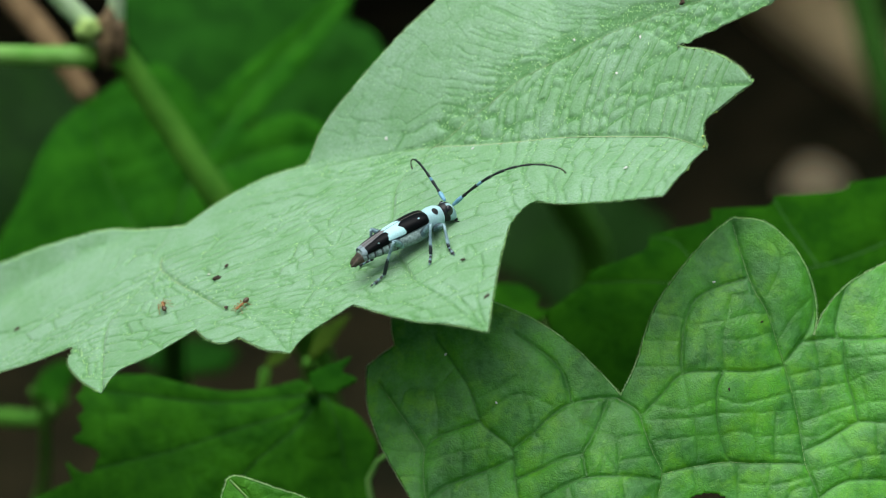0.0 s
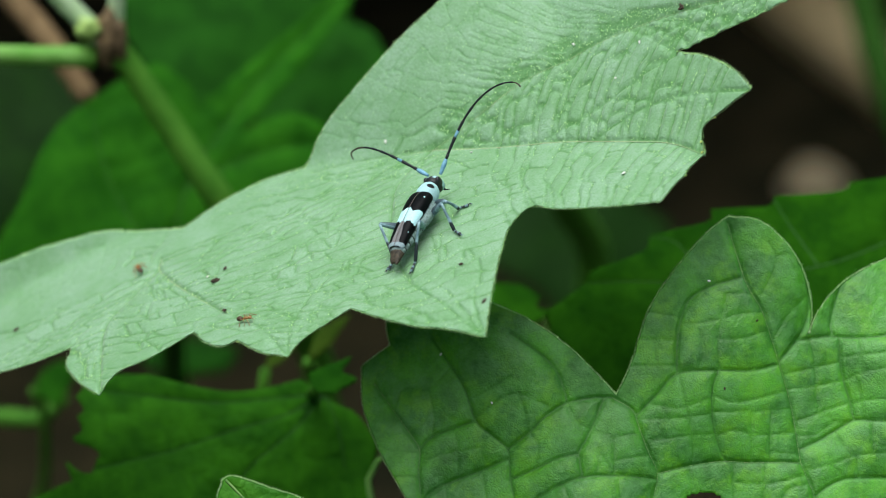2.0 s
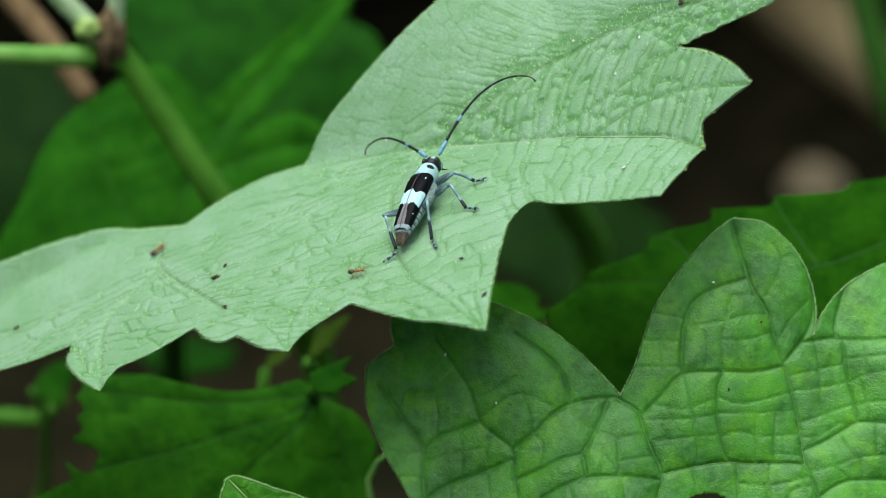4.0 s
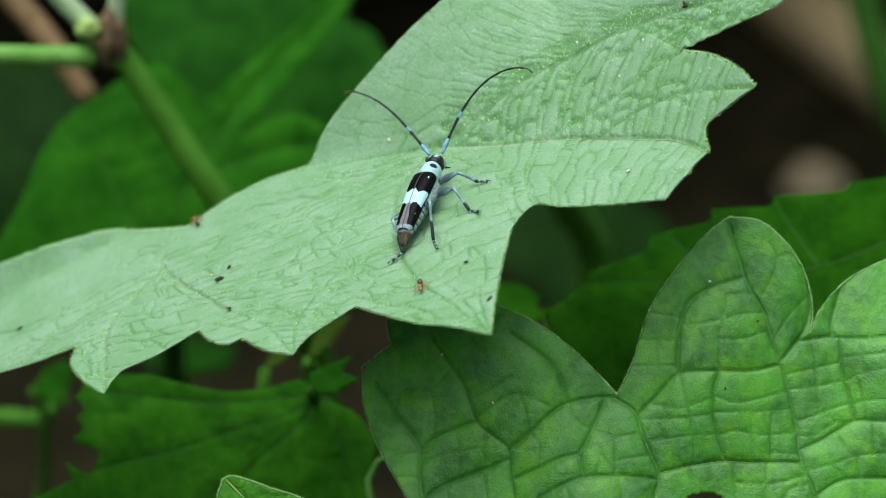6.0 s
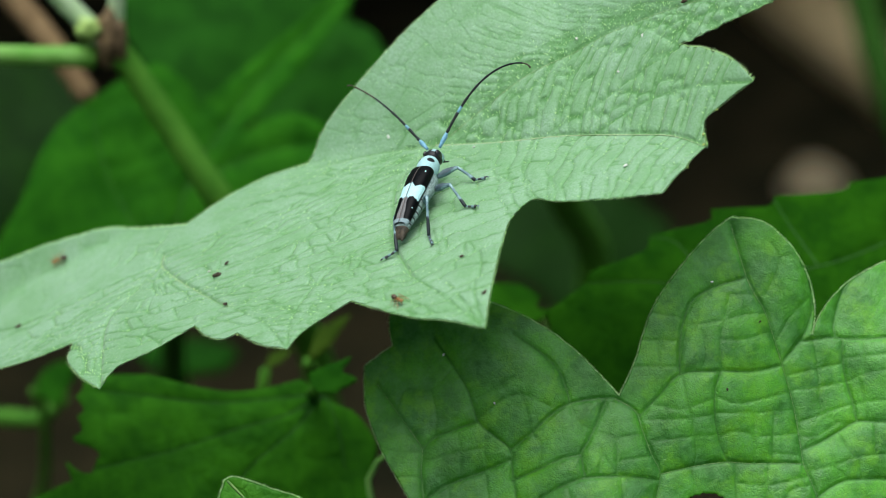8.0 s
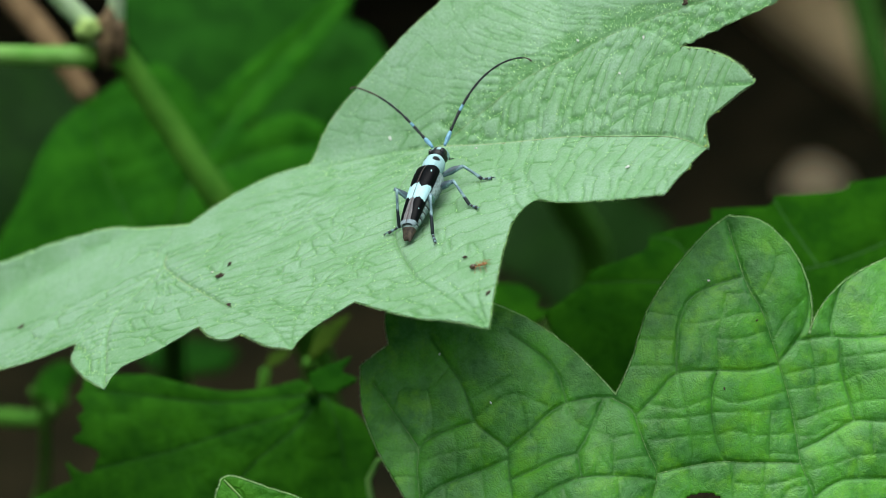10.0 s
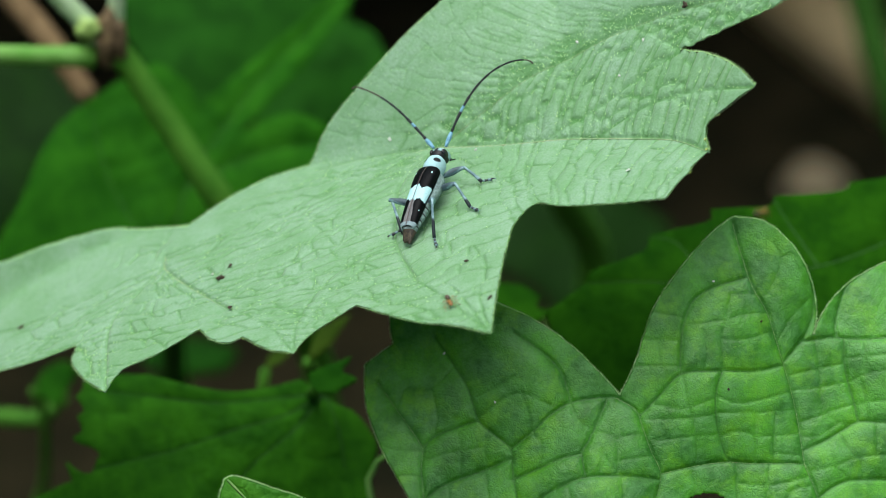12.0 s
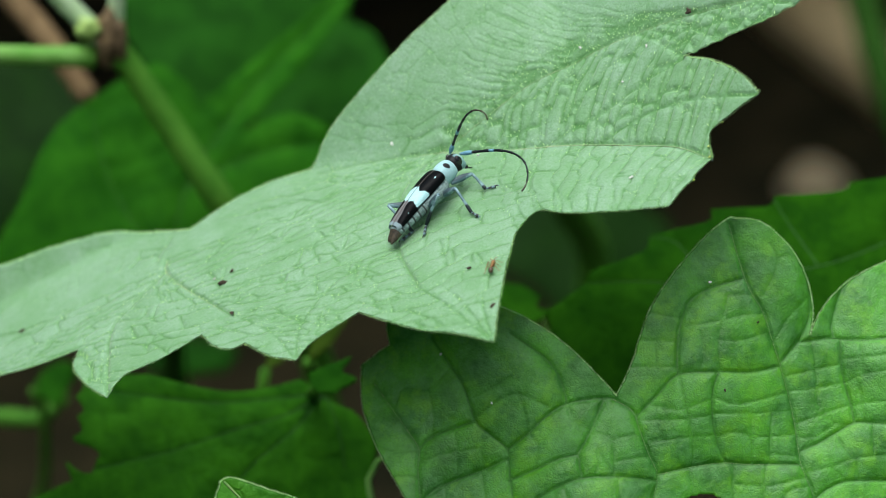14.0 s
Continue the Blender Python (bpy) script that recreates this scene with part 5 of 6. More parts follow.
def make_beetle():
    beetle = tagged(new("longhorn_beetle"), "black and powder-blue longhorn beetle standing on the pale leaf", "beetle")
    beetle.empty_display_size = 0.005
    thorax = fine([(-1.4, 1.72, 1.05, 3.3), (0.2, 1.96, 0.8, 3.4), (1.8, 2.08, 0.8, 3.5), (3.0, 1.75, 1.0, 3.6), (3.5, 1.0, 1.6, 3.5)], 18)
    part("thorax", slim(loft(thorax)), BELLY, beetle, "downy grey-blue underside")
    cuts = [-1.3, -2.5, -3.55, -4.55, -5.5, -6.3]
    for i, (a, b) in enumerate(zip(cuts, cuts[1:])):
        w, lo, hi = 1.76 - 0.13 * i, 1.05 + 0.1 * i, 3.4 - 0.14 * i
        rows = [(a + (b - a) * k / 5, w - 0.03 * k + 0.07 * math.sin(math.pi * k / 5), lo - 0.07 * math.sin(math.pi * k / 5) + 0.02 * k, hi) for k in range(6)]
        part("abdomen_segment", slim(loft(rows)), BELLY, beetle)
    part("tail_plate", loft(fine([(-5.7, 1.0, 1.5, 2.8), (-6.4, 0.95, 1.4, 2.65), (-6.9, 0.72, 1.4, 2.35), (-7.35, 0.52, 1.45, 2.05), (-7.65, 0.28, 1.5, 1.8)], 12)), TAIL, beetle, "brown hairy tail end, paler at its tip")
    for s, end in ((1, -7.7), (-1, -7.95)):
        lobe = loft(fine([(-6.6, 0.36, 1.45, 2.45), (-7.0, 0.36, 1.4, 2.25), (-7.4, 0.28, 1.42, 2.0), (end, 0.12, 1.5, 1.7)], 10), 12)
        bmesh.ops.translate(lobe, vec=(0, 0.38 * s, 0), verts=lobe.verts)
        part("tail_lobe", lobe, TAIL, beetle, "brown tufted lobe of the tail")
    for s in (1, -1):
        shell = part("wing_case", slim(elytron(s)), ELYTRON, beetle, "black wing case with a pale blue band")
        thick = shell.modifiers.new("thickness", "SOLIDIFY")
        thick.thickness, thick.offset = 0.09 * MM, -1.0
    neck = fine([(3.25, 1.2, 1.6, 4.25), (3.6, 1.36, 1.45, 4.42), (4.5, 1.45, 1.4, 4.5), (5.2, 1.28, 1.45, 4.32), (5.6, 1.12, 1.6, 4.12), (5.8, 0.88, 1.8, 3.9)], 22)
    part("pronotum", slim(loft(neck, 28)), PRONOTUM, beetle, "powder-blue neck shield with two black spots")
    head = part("head", loft(fine([(5.7, 0.95, 1.8, 3.95), (6.2, 1.1, 1.6, 4.05), (6.8, 1.12, 1.45, 3.95), (7.25, 0.98, 1.4, 3.6), (7.5, 0.62, 1.5, 3.0)], 18), 24), HEAD, beetle)
    for s in (1, -1):
        part("eye", ball((6.5, 0.90 * s, 3.2), (0.50, 0.36, 0.74)), EYE_BLACK, head)
        part("mandible", tube(bmesh.new(), [Vector((7.2, 0.45 * s, 1.6)), Vector((7.55, 0.35 * s, 1.25)), Vector((7.6, 0.08 * s, 1.05))], [0.2, 0.15, 0.04], 8), FEELER, head)
        part("palp", tube(bmesh.new(), [Vector((7.0, 0.6 * s, 1.5)), Vector((7.45, 0.85 * s, 1.15)), Vector((7.8, 0.8 * s, 0.9))], [0.09, 0.08, 0.06], 6), FEELER, head)
    limbs = {}
    limbs["ant", "R"] = antenna(beetle, 18.0, 1.75, 2.3, 8, 0.5)
    limbs["ant", "L"] = antenna(beetle, 17.0, 1.15, 3.2, 6, 1.6)
    for leg in ("RF", "RM", "RH", "LF", "LM", "LH"):
        thigh, shin, foot = {"F": (3.0, 3.0, 1.7), "M": (3.3, 3.7, 1.8), "H": (4.0, 5.0, 2.2)}[leg[1]]
        limbs[leg, "femur"] = part("femur", spindle(thigh, (0.22, 0.38, 0.48, 0.44, 0.33, 0.24), 0.12), LEG, beetle)
        limbs[leg, "tibia"] = part("tibia", spindle(shin, (0.20, 0.18, 0.18, 0.20, 0.24, 0.22), 0.08), SHIN, beetle)
        limbs[leg, "tarsus"] = part("tarsus", tarsus_mesh(foot), FOOT, beetle)
    return beetle, limbs


beetle, beetle_limbs = make_beetle()

# ---- ants and crumbs on the leaves ----
ANT_SKIN = plain_material("orange_brown_ant", (0.19, 0.085, 0.022), (0.32, 0.16, 0.045), 0.4, 0.5, 4.0)
ANT_DARK = plain_material("dark_ant_gaster", (0.045, 0.026, 0.012), (0.085, 0.048, 0.020), 0.35, 0.5, 4.0)


def make_ant():
    ant = tagged(new("ant"), "tiny orange-brown ant walking on a leaf", "ant", "ants on the leaves")
    ant.empty_display_size = 0.002
    part("gaster", ball((-0.75, 0, 0.48), (0.48, 0.33, 0.32)), ANT_DARK, ant)
    part("waist", ball((-0.2, 0, 0.42), (0.12, 0.1, 0.14), 8), ANT_SKIN, ant)
    part("thorax", ball((0.2, 0, 0.48), (0.38, 0.19, 0.2)), ANT_SKIN, ant)
    part("head", ball((0.8, 0, 0.5), (0.28, 0.26, 0.2)), ANT_SKIN, ant)
    for s in (1, -1):
        part("antenna", tube(bmesh.new(), [Vector((1.0, 0.1 * s, 0.55)), Vector((1.2, 0.35 * s, 0.75)), Vector((1.6, 0.45 * s, 0.5))], [0.035, 0.035, 0.03], 5), ANT_SKIN, ant)
        for x, reach in ((0.42, 0.55), (0.2, 0.0), (0.0, -0.6)):
            part("leg", tube(bmesh.new(), [Vector((x, 0.12 * s, 0.4)), Vector((x + reach * 0.5, 0.55 * s, 0.72)), Vector((x + reach, 0.95 * s, 0.02)), Vector((x + reach * 1.2, 1.1 * s, 0.03))], [0.05, 0.04, 0.03, 0.025], 5), ANT_SKIN, ant)
    return ant


first_ant = make_ant()
ants = [first_ant, copy_thing(first_ant, pose(0, 0, 0)), copy_thing(first_ant, pose(0, 0, 0))]
CRUMB_DARK = plain_material("dark_crumb", (0.03, 0.022, 0.015), (0.08, 0.06, 0.04), 0.8, 0.2, 3.0)
CRUMB_PALE = plain_material("pale_crumb", (0.55, 0.56, 0.52), (0.75, 0.76, 0.72), 0.7, 0.3, 3.0)


def crumb(size, material, label, seed):
    rng = random.Random(seed)
    bm = bmesh.new()
    size = size * (0.55 if material == CRUMB_PALE else 0.75)
    bmesh.ops.create_icosphere(bm, subdivisions=3, radius=size)
    for v in bm.verts:
        v.co *= 1 + 1.1 * noise.noise(v.co / size * 1.3 + Vector((seed * 7.1, 0, 0))) + 0.4 * noise.noise(v.co / size * 4 + Vector((seed * 3.3, 0, 0)))
        v.co.x *= 1.5
        v.co.z = v.co.z * 0.6 + size * 0.35
    ob = tagged(part("crumb", bm, material, None), label, "crumb", "crumbs on the leaves")
    return ob
pale_leaf_crumbs = []
quilted_leaf_crumbs = []
for i, (u, v, size, material, label) in enumerate((
        (-29.3, 5.2, 0.42, CRUMB_DARK, "dark brown crumb lying on the pale leaf"),
        (-28.1, 7.2, 0.28, CRUMB_DARK, "dark brown crumb lying on the pale leaf"),
        (-27.6, -2.8, 0.3, CRUMB_DARK, "dark brown crumb lying on the pale leaf"),
        (-61.5, 16.9, 0.3, CRUMB_DARK, "dark brown crumb lying on the pale leaf"),
        (39.0, 15.3, 0.42, CRUMB_DARK, "dark brown crumb lying on the pale leaf"),
        (4.7, -10.9, 0.22, CRUMB_DARK, "dark brown crumb lying on the pale leaf"),
        # this lump stands in for a grey-green stain near the leaf's tip
        (7.3, -19.7, 0.3, CRUMB_DARK, "dark brown crumb lying on the pale leaf"),
        (23.7, 20.7, 0.22, CRUMB_PALE, "small whitish crumb lying on the pale leaf"),
        (26.5, -2.7, 0.3, CRUMB_PALE, "small whitish crumb lying on the pale leaf"),
        (32.4, 15.1, 0.25, CRUMB_PALE, "small whitish crumb lying on the pale leaf"),
        (28.1, 12.9, 0.2, CRUMB_PALE, "small whitish crumb lying on the pale leaf"),
        (6.8, 14.3, 0.22, CRUMB_PALE, "small whitish crumb lying on the pale leaf"),
        (-4.8, 22.3, 0.25, CRUMB_PALE, "small whitish crumb lying on the pale leaf"),
        (-30.7, 7.0, 0.2, CRUMB_PALE, "small whitish crumb lying on the pale leaf"),
)):
    pale_leaf_crumbs.append((crumb(size, material, label, i + 1), u, v, i * 67))
for i, (u, v, size, material, label) in enumerate((
        (3.6, 11.4, 0.22, CRUMB_PALE, "small whitish crumb lying on the quilted leaf"),
        (-30.3, 0.3, 0.2, CRUMB_PALE, "small whitish crumb lying on the quilted leaf"),
        (-23.5, -5.8, 0.18, CRUMB_PALE, "small whitish crumb lying on the quilted leaf"),
        (10.0, 6.6, 0.14, CRUMB_DARK, "dark brown crumb lying on the quilted leaf"),
        (6.1, -2.5, 0.14, CRUMB_DARK, "dark brown crumb lying on the quilted leaf"),
)):
    quilted_leaf_crumbs.append((crumb(size, material, label, i + 30), u, v, i * 67))


# ---- what moves: leaves in the wind, the beetle and the ants ----

def motions():
    pale_rows = [(0, pose(-0.00209, 0.00159, 0.70257, 3.09, -21.28, 0.05)), (0.5, pose(-0.00234, 0.00182, 0.70241, 2.98, -21.17, -0.26)),
        (1, pose(-0.00230, 0.00164, 0.70232, 3.01, -21.15, -0.36)), (1.5, pose(-0.00272, 0.00224, 0.70257, 2.43, -21.04, -0.29)),
        (2, pose(-0.00231, 0.00172, 0.70193, 3.33, -21.10, -0.28)), (2.5, pose(-0.00208, 0.00168, 0.70194, 3.13, -20.90, -0.13)),
        (3, pose(-0.00230, 0.00255, 0.70204, 2.82, -21.09, -0.04)), (5.5, pose(-0.00225, 0.00164, 0.70249, 2.83, -21.21, -0.19)),
        (6, pose(-0.00175, 0.00210, 0.70200, 3.29, -21.06, -0.01)), (6.5, pose(-0.00172, 0.00183, 0.70233, 3.00, -21.00, 0.00)),
        (7, pose(-0.00190, 0.00251, 0.70201, 3.09, -21.29, -0.08)), (7.5, pose(-0.00176, 0.00169, 0.70231, 2.83, -20.94, -0.27)),
        (8, pose(-0.00212, 0.00094, 0.70333, 2.47, -21.34, -0.54)), (10.5, pose(-0.00174, 0.00272, 0.70194, 2.82, -21.09, -0.23)),
        (11, pose(-0.00178, 0.00234, 0.70174, 3.21, -20.99, -0.38)), (11.5, pose(-0.00220, 0.00252, 0.70236, 2.73, -21.23, -0.44)),
        (12, pose(-0.00170, 0.00299, 0.70163, 3.28, -21.04, -0.04)), (12.5, pose(-0.00197, 0.00257, 0.70181, 3.05, -21.10, -0.46)),
        (13, pose(-0.00234, 0.00294, 0.70193, 2.94, -21.30, -0.50)), (13.5, pose(-0.00255, 0.00234, 0.70179, 3.14, -21.17, -0.58)),
        (14, pose(-0.00138, 0.00212, 0.70122, 3.73, -20.86, -0.15))]
    walk(main_leaf, pale_rows)
    quilted_rows = [(0, pose(0.03074, -0.00215, 0.68360, 51.18, 4.09, -0.38)), (0.5, pose(0.03027, -0.00217, 0.68370, 51.35, 4.01, -0.14)),
        (1, pose(0.03039, -0.00181, 0.68346, 51.58, 4.05, -0.07)), (1.5, pose(0.03020, -0.00169, 0.68339, 51.11, 4.20, -0.15)),
        (2, pose(0.03014, -0.00207, 0.68365, 51.99, 4.02, 0.02)), (2.5, pose(0.03003, -0.00185, 0.68352, 51.89, 4.06, 0.19)),
        (3, pose(0.03081, -0.00172, 0.68328, 51.07, 4.46, 0.24)), (5.5, pose(0.03040, -0.00198, 0.68346, 51.53, 4.12, -0.15)),
        (6, pose(0.03028, -0.00177, 0.68344, 51.59, 4.06, -0.04)), (6.5, pose(0.03025, -0.00204, 0.68362, 52.00, 4.00, 0.00)),
        (7, pose(0.03025, -0.00183, 0.68350, 51.90, 4.06, 0.18)), (7.5, pose(0.03063, -0.00201, 0.68347, 51.51, 4.14, -0.13)),
        (8, pose(0.03049, -0.00223, 0.68363, 51.92, 4.08, -0.09)), (10.5, pose(0.02996, -0.00318, 0.68436, 52.02, 4.00, -0.12)),
        (11, pose(0.03033, -0.00306, 0.68396, 52.00, 4.22, -0.24)), (11.5, pose(0.03067, -0.00295, 0.68415, 52.00, 4.23, -0.25)),
        (12, pose(0.03056, -0.00294, 0.68415, 52.00, 4.23, -0.25)), (12.5, pose(0.03059, -0.00206, 0.68364, 52.00, 4.00, -0.00)),
        (13, pose(0.03059, -0.00269, 0.68394, 51.99, 4.45, -0.37)), (13.5, pose(0.03012, -0.00290, 0.68399, 52.00, 4.23, -0.24)),
        (14, pose(0.03012, -0.00290, 0.68399, 52.00, 4.23, -0.24))]
    walk(quilted_leaf, quilted_rows)
    tip_rows = [(0, pose(-0.02190, -0.01695, 0.67373, 60.00, 0.00, -0.00)), (0.5, pose(-0.02244, -0.01698, 0.67376, 60.00, -0.00, 0.00)),
        (1, pose(-0.02233, -0.01698, 0.67375, 60.00, -0.00, 0.00)), (1.5, pose(-0.02255, -0.01693, 0.67385, 60.00, 0.00, 0.00)),
        (2, pose(-0.02244, -0.01698, 0.67376, 60.00, -0.00, 0.00)), (2.5, pose(-0.02265, -0.01700, 0.67377, 60.00, -0.00, 0.00)),
        (3, pose(-0.02200, -0.01695, 0.67374, 60.00, 0.00, -0.00)), (5.5, pose(-0.02233, -0.01698, 0.67375, 60.00, -0.00, 0.00)),
        (6, pose(-0.02244, -0.01698, 0.67376, 60.00, -0.00, 0.00)), (6.5, pose(-0.02233, -0.01698, 0.67375, 60.00, -0.00, 0.00)),
        (7, pose(-0.02244, -0.01698, 0.67376, 60.00, -0.00, 0.00)), (7.5, pose(-0.02200, -0.01695, 0.67374, 60.00, 0.00, -0.00)),
        (8, pose(-0.02222, -0.01703, 0.67366, 60.00, -0.00, 0.00)), (10.5, pose(-0.02265, -0.01700, 0.67377, 60.00, -0.00, 0.00)),
        (11, pose(-0.02244, -0.01705, 0.67367, 60.00, -0.00, 0.00)), (11.5, pose(-0.02200, -0.01695, 0.67374, 60.00, 0.00, -0.00)),
        (12, pose(-0.02222, -0.01697, 0.67375, 60.00, 0.00, -0.00)), (12.5, pose(-0.02222, -0.01697, 0.67375, 60.00, 0.00, -0.00)),
        (13, pose(-0.02233, -0.01698, 0.67375, 60.00, -0.00, 0.00)), (13.5, pose(-0.02265, -0.01706, 0.67368, 60.00, -0.00, 0.00)),
        (14, pose(-0.02265, -0.01712, 0.67359, 60.00, -0.00, 0.00))]
    walk(small_tip_leaf, tip_rows)
    # the beetle on the leaf, then both together
    on_leaf = [(0, pose(-0.00258, -0.00483, 0.00014, -1.17, 10.04, 30.06)), (0.5, pose(-0.00230, -0.00435, 0.00015, -1.32, 5.91, 41.10)),
        (1, pose(-0.00106, -0.00310, 0.00013, 1.43, 5.00, 46.61)), (1.5, pose(-0.00020, -0.00219, 0.00013, 4.07, 9.34, 58.68)),
        (2, pose(-0.00013, -0.00125, 0.00014, -2.46, -0.87, 64.45)), (2.5, pose(0.00073, -0.00077, 0.00014, 0.98, 3.59, 71.80)),
        (3, pose(0.00068, 0.00121, 0.00014, -0.52, -1.07, 70.20)), (5.5, pose(-0.00006, 0.00300, 0.00018, -0.35, -4.18, 66.59)),
        (6, pose(-0.00006, 0.00300, 0.00018, -0.35, -4.18, 66.59)), (6.5, pose(-0.00006, 0.00300, 0.00018, -0.35, -4.18, 66.59)),
        (7, pose(-0.00006, 0.00300, 0.00018, -0.35, -4.18, 66.59)), (7.5, pose(0.00007, 0.00322, 0.00018, -2.10, -4.86, 66.46)),
        (8, pose(0.00007, 0.00322, 0.00018, -2.10, -4.86, 66.46)), (10.5, pose(0.00066, 0.00356, 0.00017, -1.94, -8.10, 65.89)),
        (11, pose(0.00066, 0.00356, 0.00017, -1.94, -8.10, 65.89)), (11.5, pose(0.00066, 0.00356, 0.00017, -1.94, -8.10, 65.89)),
        (12, pose(0.00064, 0.00377, 0.00019, -2.60, -7.78, 64.59)), (12.5, pose(0.00064, 0.00377, 0.00019, -2.60, -7.78, 64.59)),
        (13, pose(0.00064, 0.00377, 0.00019, -2.60, -7.78, 64.59)), (13.5, pose(0.00072, 0.00379, 0.00017, -1.67, -7.70, 64.50)),
        (14, pose(0.00039, 0.00436, 0.00015, -4.83, -4.39, 44.90))]
    walk(beetle, [(t, m @ n) for (t, m), (_, n) in zip(pale_rows, on_leaf)])
    limb_rows = {}
    limb_rows["RF", "femur"] = [(0, pose(0.00390, -0.00075, 0.00150, -0.0, -28.6, -81.9)), (0.5, pose(0.00390, -0.00075, 0.00150, -0.0, -4.7, -3.0)),
        (1, pose(0.00390, -0.00075, 0.00150, -0.0, -38.2, -87.6)), (1.5, pose(0.00390, -0.00075, 0.00150, -0.0, -14.9, -62.5)),
        (2, pose(0.00390, -0.00075, 0.00150, 0.0, -21.3, -112.5)), (2.5, pose(0.00390, -0.00075, 0.00150, -0.0, -15.4, -46.7)),
        (3, pose(0.00390, -0.00075, 0.00150, -0.0, -17.4, -63.7)), (5.5, pose(0.00390, -0.00075, 0.00150, -0.0, -13.2, -69.5)),
        (6.5, pose(0.00390, -0.00075, 0.00150, -0.0, -13.2, -69.5)), (8, pose(0.00390, -0.00075, 0.00150, -0.0, 4.4, -50.5)),
        (10.5, pose(0.00390, -0.00075, 0.00150, -0.0, 0.6, -61.0)), (11, pose(0.00390, -0.00075, 0.00150, -0.0, 0.6, -61.0)),
        (12.5, pose(0.00390, -0.00075, 0.00150, -0.0, 3.6, -56.5)), (13.5, pose(0.00390, -0.00075, 0.00150, -0.0, 2.5, -63.0)),
        (13.6, pose(0.00390, -0.00075, 0.00150, -0.0, 2.5, -63.0)), (14, pose(0.00390, -0.00075, 0.00150, -0.0, 10.6, -23.9))]
    limb_rows["RF", "tibia"] = [(0, pose(0.00427, -0.00336, 0.00294, -8.8, 45.2, -116.3)), (0.5, pose(0.00689, -0.00091, 0.00175, -16.7, 15.7, -88.5)),
        (1, pose(0.00400, -0.00311, 0.00335, 9.3, 55.8, -52.7)), (1.5, pose(0.00524, -0.00332, 0.00227, -15.7, 21.4, -143.1)),
        (2, pose(0.00283, -0.00333, 0.00259, 25.9, 56.0, 1.9)), (2.5, pose(0.00588, -0.00285, 0.00230, 1.9, 28.1, -39.4)),
        (3, pose(0.00517, -0.00332, 0.00240, 3.9, 48.7, -51.0)), (5.5, pose(0.00492, -0.00349, 0.00218, 0.0, 51.6, -69.5)),
        (6.5, pose(0.00492, -0.00349, 0.00218, 0.0, 51.6, -69.5)), (8, pose(0.00580, -0.00306, 0.00127, -16.6, 32.3, -114.2)),
        (10.5, pose(0.00535, -0.00337, 0.00147, -13.8, 42.8, -106.7)), (11, pose(0.00535, -0.00337, 0.00147, -13.8, 42.8, -106.7)),
        (12.5, pose(0.00555, -0.00325, 0.00131, -16.9, 39.4, -116.3)), (13.5, pose(0.00526, -0.00342, 0.00137, -14.5, 37.6, -113.8)),
        (13.6, pose(0.00526, -0.00342, 0.00137, -14.5, 37.6, -113.8)), (14, pose(0.00660, -0.00194, 0.00095, -19.3, 29.0, -109.0))]
    limb_rows["RF", "tarsus"] = [(0, pose(0.00334, -0.00525, 0.00081, 0.0, 16.4, -99.2)), (0.5, pose(0.00696, -0.00379, 0.00093, -0.0, 3.2, -61.6)),
        (1, pose(0.00502, -0.00445, 0.00087, -0.0, 2.7, -64.2)), (1.5, pose(0.00301, -0.00500, 0.00118, -0.0, 1.3, -89.2)),
        (2, pose(0.00451, -0.00328, 0.00010, -0.0, 10.3, -53.2)), (2.5, pose(0.00793, -0.00453, 0.00089, -0.0, 2.3, -45.9)),
        (3, pose(0.00641, -0.00486, 0.00014, -0.0, 6.0, -51.7)), (5.5, pose(0.00558, -0.00523, -0.00017, -0.0, 6.3, -86.5)),
        (6.5, pose(0.00558, -0.00523, -0.00017, -0.0, 6.3, -86.5)), (8, pose(0.00476, -0.00537, -0.00033, -0.0, 8.6, -71.7)),
        (10.5, pose(0.00472, -0.00548, -0.00057, -0.0, 8.3, -85.8)), (11, pose(0.00472, -0.00548, -0.00057, -0.0, 8.3, -85.8)),
        (12.5, pose(0.00453, -0.00532, -0.00059, -0.0, 11.1, -66.8)), (13.5, pose(0.00430, -0.00560, -0.00046, -0.0, 11.2, -60.2)),
        (13.6, pose(0.00430, -0.00560, -0.00046, -0.0, 11.2, -60.2)), (14, pose(0.00574, -0.00442, -0.00051, -0.0, 12.9, -47.6))]
